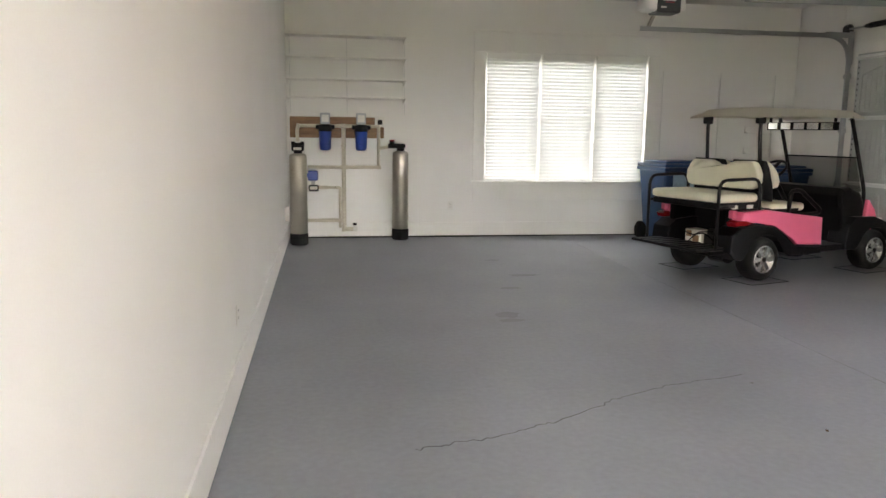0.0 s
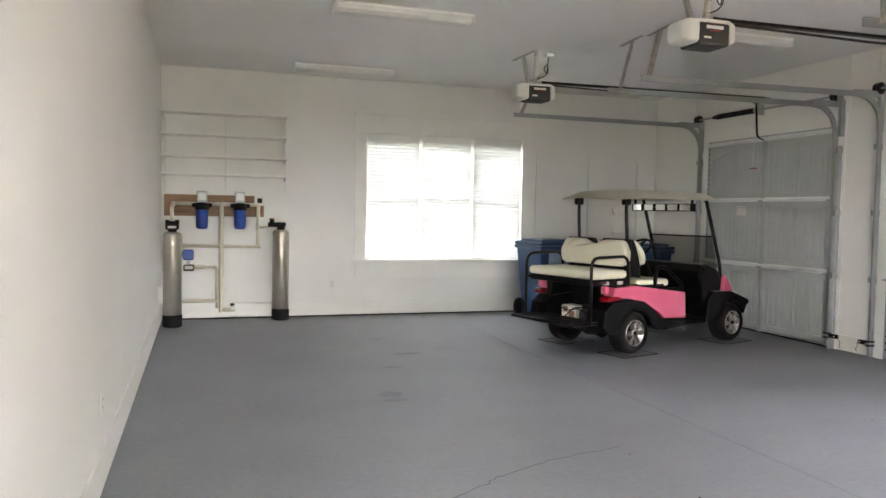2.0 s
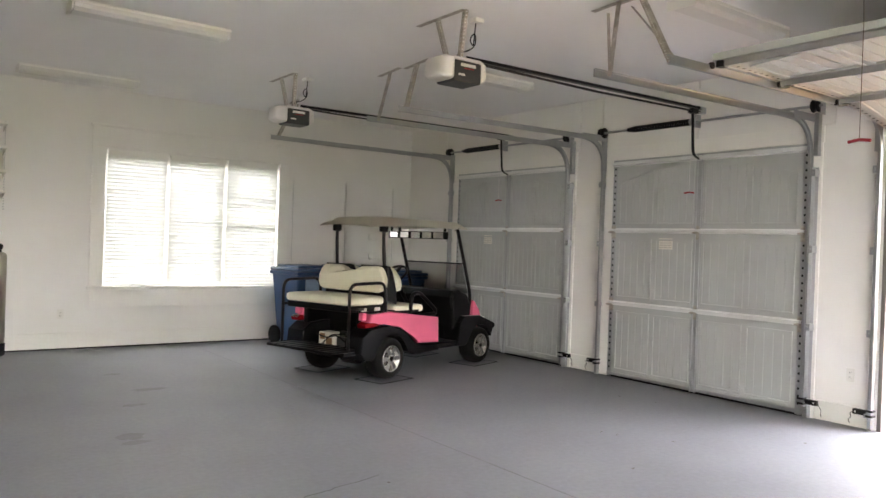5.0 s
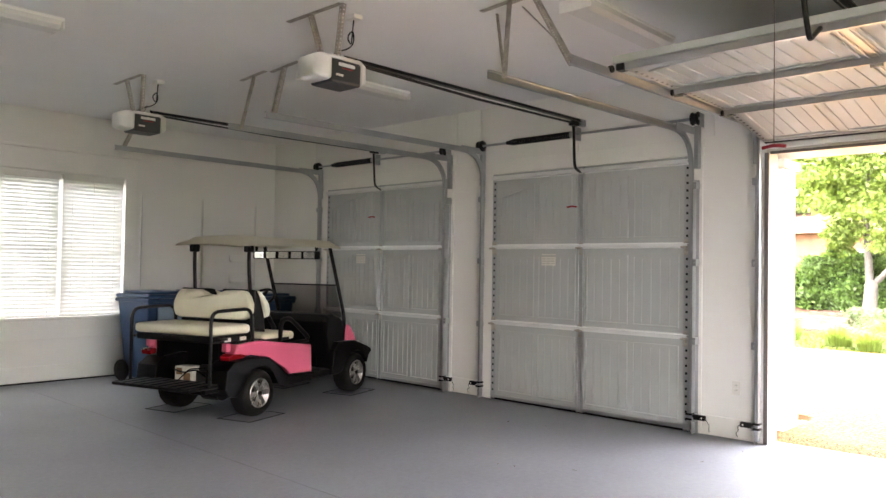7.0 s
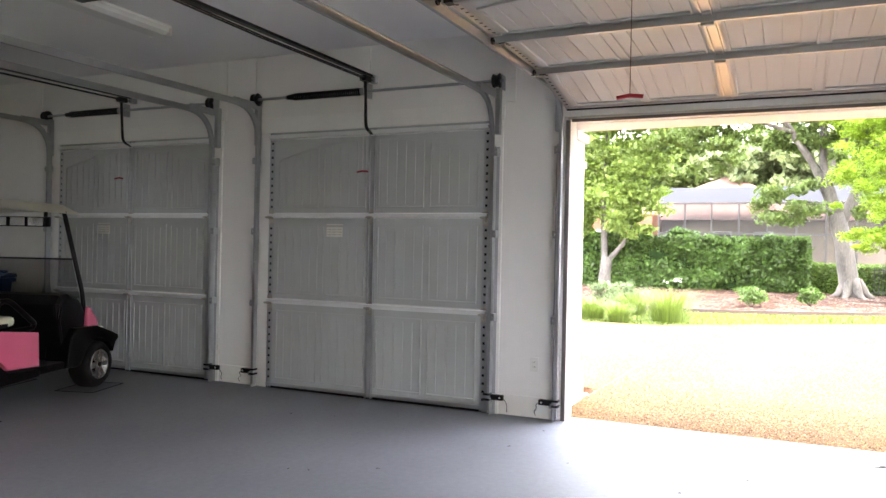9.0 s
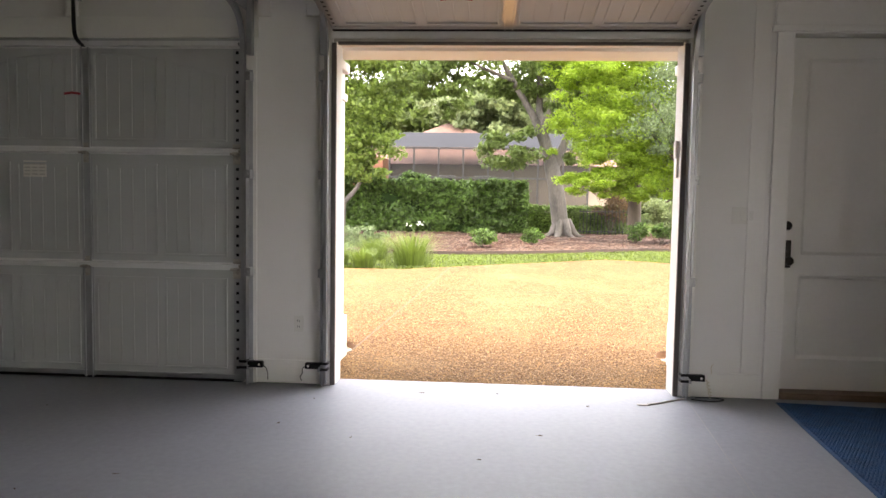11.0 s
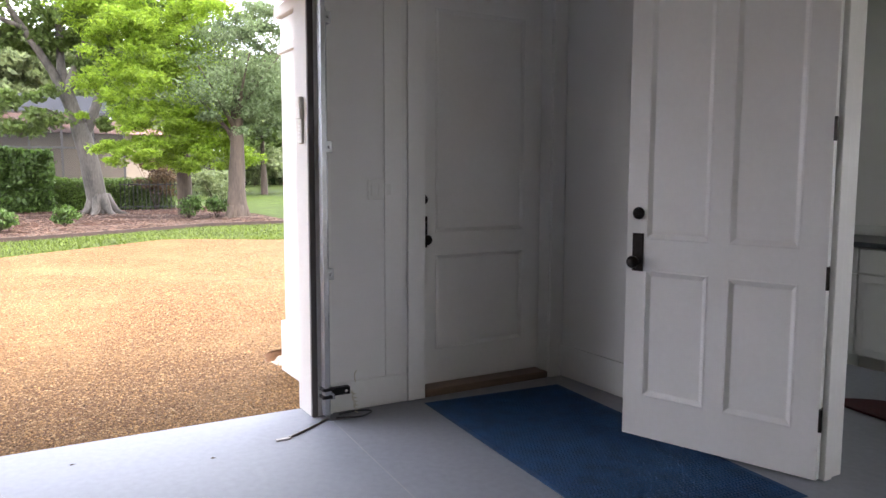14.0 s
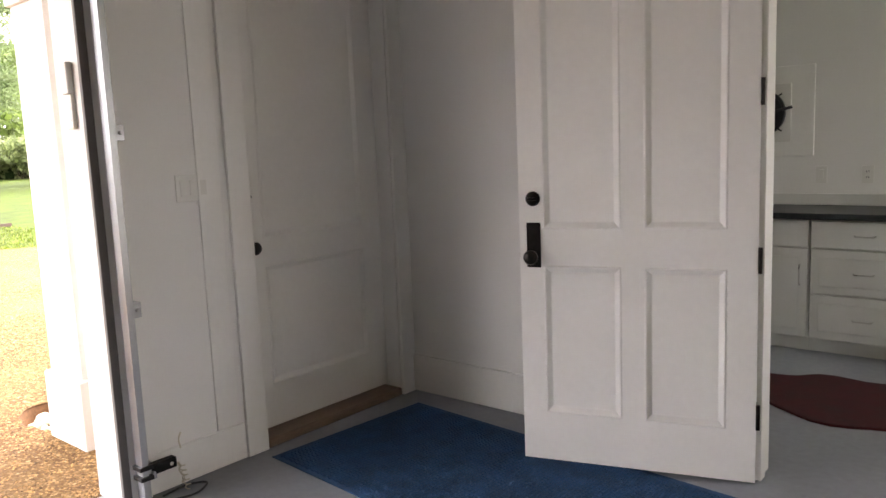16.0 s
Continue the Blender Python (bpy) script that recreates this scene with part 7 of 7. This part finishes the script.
def hedge(name, x, y0, y1, h, depth, count, size, material, seed, label, wob=0.12):
    t = thing("hedge", (x, (y0 + y1) / 2, gz(x)), label, "hedge")
    rng = np.random.RandomState(seed)
    L = (y1 - y0) / 2
    # dark box within the leaves stands in for the hedge's inner shade
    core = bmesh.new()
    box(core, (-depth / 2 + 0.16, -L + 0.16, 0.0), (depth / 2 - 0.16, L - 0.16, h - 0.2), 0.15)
    part("shade_core", core, HEDGE_CORE, t)
    n = count
    face = rng.choice(4, n, p=[0.55, 0.05, 0.33, 0.07])
    y = rng.uniform(-L, L, n)
    z = rng.uniform(0.05, h, n)
    u = rng.uniform(-depth / 2, depth / 2, n)
    px = np.where(face == 0, -depth / 2, np.where(face == 1, depth / 2, u))
    pz = np.where(face == 2, h, z)
    py = np.where(face == 3, np.where(rng.rand(n) < 0.5, -L, L), y)
    bulge = np.array([noise.noise(Vector((b * 0.9, c * 1.3, seed))) + 0.5 * noise.noise(Vector((b * 2.7, c * 3.1, seed + 5))) for b, c in zip(py, pz)]) * wob
    px = px - np.where(face == 0, bulge, 0) + rng.normal(0, 0.05, n)
    pz = pz + np.where(face == 2, bulge, 0) + rng.normal(0, 0.04, n)
    py = py + rng.normal(0, 0.05, n)
    cen = np.stack([px, py, pz], 1)
    a = rng.normal(size=(n, 3))
    a /= np.linalg.norm(a, axis=1)[:, None]
    b = np.cross(a, rng.normal(size=(n, 3)))
    b /= np.linalg.norm(b, axis=1)[:, None]
    ln = size * rng.uniform(0.6, 1.3, n)[:, None]
    V = np.stack([cen - a * ln, cen + b * ln * 0.5, cen + a * ln, cen - b * ln * 0.5], 1).reshape(-1, 3)
    raw("foliage", V.tolist(), [(4 * i, 4 * i + 1, 4 * i + 2, 4 * i + 3) for i in range(n)], material, t)
    return t


hedge("hedge", 29.6, 0.75, 9.6, 1.86, 1.5, 42000, 0.078, LEAF_H, 11, "tall dense dark green hedge with an uneven face", 0.42)
hedge("hedge", 30.0, -2.9, 0.6, 0.95, 0.9, 11000, 0.05, LEAF_HT, 12, "low clipped hedge with a bright top", 0.05)
hedge("hedge", 31.0, 9.7, 20.0, 1.5, 1.4, 9000, 0.08, LEAF_HT, 13, "loose mid-green garden hedge", 0.3)


hedge("hedge", 78.0, -48.0, 10.0, 3.0, 3.0, 16000, 0.30, LEAF_HAZED, 14, "long distant belt of green undergrowth behind the lawn", 0.9)


def shrub(x, y, r, h, material, seed, label, count=1500, size=0.04):
    t = thing("shrub", (x, y, gz(x) + 0.02), label, "shrub", "garden shrubs")
    st = bmesh.new()
    for i in range(6):
        a = i * 1.05
        limb(st, [(0, 0, -0.05), (0.3 * r * math.cos(a), 0.3 * r * math.sin(a), h * 0.4), (0.7 * r * math.cos(a), 0.7 * r * math.sin(a), h * 0.75)], 0.012, 0.005, 5)
    part("stem", st, BARK_BROWN, t)
    leaves("foliage", [(0, 0, h * 0.55, r * 0.8, r * 0.8, h * 0.42, 1.0)], count, size, material, t, seed)
    return t


for i, (x, y, r, h) in enumerate(((20.7, 2.13, 0.42, 0.50), (22.1, 0.84, 0.36, 0.46), (24.1, -2.28, 0.42, 0.62), (23.9, -2.98, 0.44, 0.66), (19.3, 5.3, 0.45, 0.55), (17.9, 4.55, 0.55, 0.6))):
    shrub(x, y, r, h, LEAF_C if i > 3 else LEAF_H, 20 + i, "small rounded green shrub in the mulch bed")
shrub(29.2, -2.3, 0.9, 2.0, LEAF_RED, 31, "loose reddish-green garden bush", 3000, 0.05)
shrub(29.0, -4.2, 1.0, 1.5, LEAF_HAZED, 32, "loose light green bush", 3000, 0.06)


def grass_clump(x, y, r, h, seed, flowers=False):
    t = thing("ornamental_grass", (x, y, gz(x)), "tall arching clump of strappy green grass", "ornamental grass", "grass clumps")
    rng = np.random.RandomState(seed)
    vs, fs = [], []
    for i in range(420):
        a, q = rng.uniform(0, 6.28), rng.rand() ** 0.5
        bx, by = 0.45 * r * q * math.cos(a), 0.45 * r * q * math.sin(a)
        hh, sp = h * rng.uniform(0.6, 1.1), r * rng.uniform(0.3, 1.0) * q
        w = rng.uniform(0.006, 0.012)
        k = len(vs)
        for f in (0, 0.4, 0.75, 1.0):
            cx, cy_, cz = bx + sp * f * f * math.cos(a), by + sp * f * f * math.sin(a), hh * (f - 0.25 * f ** 3)
            ww = w * (1 - f * 0.9)
            vs += [(cx - ww * math.sin(a), cy_ + ww * math.cos(a), cz), (cx + ww * math.sin(a), cy_ - ww * math.cos(a), cz)]
        fs += [(k + 2 * j, k + 2 * j + 1, k + 2 * j + 3, k + 2 * j + 2) for j in range(3)]
    raw("blades", vs, fs, GRASSBLADE, t)
    if flowers:
        leaves("flower", [(-0.1, -0.15, h * 0.98, 0.10, 0.10, 0.05, 0.3), (0.1, 0.1, h * 0.92, 0.08, 0.08, 0.05, 0.2)], 26, 0.018, FLOWER, t, seed, label="small white flowers")
    return t


grass_clump(15.75, 3.35, 0.75, 0.78, 41, True)
grass_clump(15.6, 4.75, 0.5, 0.5, 42)
grass_clump(16.9, 4.25, 0.55, 0.55, 43)
grass_clump(15.1, 4.15, 0.4, 0.42, 44)
grass_clump(17.6, 6.4, 0.7, 0.6, 45)
grass_clump(16.2, 5.9, 0.6, 0.55, 46)

# short iron fence
fence = thing("iron_fence", (28.6, -2.0, gz(28)), "short black iron fence with upright bars", "fence")
for i in range(15):
    y = -0.9 + i * 0.125
    part("bar", rod(bmesh.new(), (0, y, 0), (0, y, 0.95), 0.012, 6), IRON, fence)
for z in (0.15, 0.85):
    part("rail", boxes(((-0.012, -0.95, z - 0.015), (0.012, 0.9, z + 0.015))), IRON, fence)

# pits of pale stones beside the portal posts
SOIL = mat("pit_soil", (0.16, 0.075, 0.030), 0.9, var=0.3, scale=9, fine=60, bump=0.5)
for px, py in PITS:
    pit = thing("stone_pit", (px, py, gz(px)), "round hollow in the drive filled with pale pebbles", "pebble pit", "pebble pits")
    hb = bmesh.new()
    rows = []
    for q, z in ((1.06, -0.001), (1.0, -0.006), (0.97, -0.075), (0.6, -0.085), (0.05, -0.085)):
        rows.append([hb.verts.new((q * PIT_R[0] * math.cos(k * math.pi / 18), q * PIT_R[1] * math.sin(k * math.pi / 18), z)) for k in range(36)])
    for r0, r1 in zip(rows, rows[1:]):
        for k in range(36):
            hb.faces.new((r0[k], r0[(k + 1) % 36], r1[(k + 1) % 36], r1[k]))
    hb.faces.new(rows[-1])
    part("hollow", hb, SOIL, pit, "brown earth sides of the hollow", True)
    for i in range(46):
        sb = bmesh.new()
        bmesh.ops.create_icosphere(sb, subdivisions=2, radius=random.uniform(0.020, 0.036))
        q = math.sqrt(random.random()) * 0.80
        a = random.uniform(0, 6.28)
        m = pose(PIT_R[0] * q * math.cos(a), PIT_R[1] * q * math.sin(a), -0.068 + 0.024 * random.random(), random.uniform(0, 30), random.uniform(0, 30), random.uniform(0, 360)) @ Matrix.Diagonal((1.3, 0.95, 0.7, 1))
        bmesh.ops.transform(sb, matrix=m, verts=sb.verts)
        part("pebble", sb, PEBBLE, pit, smooth=True)

# the neighbour's house with a screened pool cage
ng = gz(40)
house = thing("neighbour_house", (42.0, 4.0, ng), "single-storey stucco house with a hipped roof", "house")
part("wall", boxes(((0, -9, 0), (10, 3.4, 3.0))), STUCCO, house)
part("brick_wing", boxes(((-3.0, 3.42, 0), (8, 14, 3.2))), BRICKRED, house, "reddish brick wing")


def hip(x0, x1, y0, y1, z, rise):
    bm = bmesh.new()
    w = (x1 - x0) / 2
    lo = [bm.verts.new(p) for p in ((x0, y0, z), (x1, y0, z), (x1, y1, z), (x0, y1, z))]
    hi = [bm.verts.new(((x0 + x1) / 2, y0 + min(w, (y1 - y0) / 2 - 0.1), z + rise)), bm.verts.new(((x0 + x1) / 2, y1 - min(w, (y1 - y0) / 2 - 0.1), z + rise))]
    bm.faces.new((lo[0], lo[1], hi[0]))
    bm.faces.new((lo[1], lo[2], hi[1], hi[0]))
    bm.faces.new((lo[2], lo[3], hi[1]))
    bm.faces.new((lo[3], lo[0], hi[0], hi[1]))
    bm.faces.new(lo[::-1])
    return bm


part("roof", hip(-0.6, 10.6, -5.2, 6.2, 3.0, 2.75), SHINGLE, house, "brown shingled hipped roof")
part("low_roof", hip(-0.55, 9.0, -9.6, -1.0, 3.0, 1.3), SHINGLE, house, "lower brown shingled roof")
part("wing_roof", hip(-3.6, 8.6, 5.0, 14.6, 3.2, 1.6), SHINGLE, house, "pinkish brown hipped roof")
for y in (-1.5, 0.4, 2.2):
    w = part("window", boxes(((-0.05, y - 0.45, 2.15), (-0.001, y + 0.45, 2.45)), bevel=0.01), OUTTRIM, house)
    part("pane", boxes(((-0.056, y - 0.38, 2.2), (-0.0505, y + 0.38, 2.40))), CHARCOAL, w)
w = part("window", boxes(((-3.06, 5.0, 1.0), (-3.001, 6.6, 2.4)), bevel=0.01), OUTTRIM, house)
part("pane", boxes(((-3.066, 5.1, 1.1), (-3.061, 6.5, 2.3))), CHARCOAL, w)
cage = thing("pool_screen_cage", (37.0, 2.2, ng), "dark bronze screened pool enclosure with a sloping mesh roof", "screen enclosure")
CW0, CW1, CZ = -4.6, 4.6, 3.55
for i in range(9):
    y = CW0 + (CW1 - CW0) * i / 8
    part("post", boxes(((-0.04, y - 0.04, 0), (0.04, y + 0.04, CZ))), CAGE, cage)
    if i % 2 == 0:
        rb = sweep(bmesh.new(), [(0, y, CZ), (2.2, y, CZ + 0.85), (4.9, y, CZ + 0.95)], [(-0.04, -0.04), (0.04, -0.04), (0.04, 0.04), (-0.04, 0.04)])
        part("rafter", rb, OUTTRIM if i in (2, 4, 6) else CAGE, cage)
for z in (0.9, 2.2, CZ):
    part("beam", boxes(((-0.035, CW0, z - 0.04), (0.035, CW1, z + 0.04))), CAGE, cage)
part("screen", boxes(((-0.004, CW0, 0), (0.004, CW1, CZ))), SCREEN, cage, "dark insect mesh")
rm = bmesh.new()
sweep(rm, [(0, 0, CZ + 0.05), (2.2, 0, CZ + 0.90), (4.9, 0, CZ + 1.0)], [(-(CW1), -0.004), (CW1, -0.004), (CW1, 0.004), (-CW1, 0.004)])
part("roof_mesh", rm, SCREENTOP, cage, "grey mesh roof")
part("door_frame", boxes(((-0.05, 1.6, 1.55), (0.05, 2.9, 1.65)), ((-0.05, 1.6, 0), (0.05, 1.7, 1.6)), ((-0.05, 2.8, 0), (0.05, 2.9, 1.6))), CAGE, cage)

# distant trees
rngf = np.random.RandomState(77)
far = [(58, 22, 13), (55, 15, 15), (62, 10, 17), (57, 4, 14), (64, -1, 18), (56, -6, 15), (60, -11, 16), (66, -17, 17), (58, -24, 15), (70, -32, 18), (75, -42, 17), (62, 30, 14), (50, 26, 11), (48, 20, 10), (80, 5, 20), (82, -22, 20), (90, -55, 18), (44, 14.5, 9), (46, -11, 11), (52, -19, 13), (54, 1, 15), (60, 16, 17), (50, -9, 14), (47, -6, 12), (50, 9, 16), (48, 3, 13), (52, 12, 17), (51, 6, 15), (49, -1, 15), (53, 17, 17)]
for i, (x, y, h) in enumerate(far):
    h = 6.6 + 0.34 * h
    t = thing("distant_tree", (x, y, gz(60)), "tall distant tree with a thin leafy crown", "tree", "distant trees")
    part("trunk", limb(bmesh.new(), [(0, 0, -0.1), (0.1, 0.1, h * 0.5), (0, 0, h * 0.95)], 0.22, 0.05, 7), BARK_BROWN, t, "", True)
    bl = [(rngf.uniform(-1.5, 1.5), rngf.uniform(-2.2, 2.2), min(h * f, 4.8 + 3 * max(0, h * f - 4.8)), 1.8 + rngf.rand(), 2.2 + rngf.rand() * 1.2, 1.2 + rngf.rand(), 0.7) for f in (0.35, 0.5, 0.62, 0.74, 0.86, 0.95)]
    leaves("crown", bl, 12000, 0.21, LEAF_HAZED if i % 3 else LEAF_A, t, 100 + i)
# bushes along the far lawn
for i, (x, y, h) in enumerate(((70, -12, 3), (72, -18, 3.5), (74, -25, 3), (78, -33, 4), (60, 14, 4), (56, 10, 4), (54, 18, 4), (85, -48, 4), (95, -60, 5), (66, -6, 3.5))):
    shrub(x, y, 4.6, h * 1.5, LEAF_HAZED, 200 + i, "wide mass of distant green undergrowth", 4500, 0.26)
# garden outside the north window
for i, (x, y) in enumerate(((2.2, 14.6), (3.9, 15.0), (5.6, 14.4), (0.4, 15.2), (7.2, 15.2))):
    shrub(x, y, 1.2, 1.5, LEAF_D, 300 + i, "leafy green bush outside the window", 1600, 0.09)
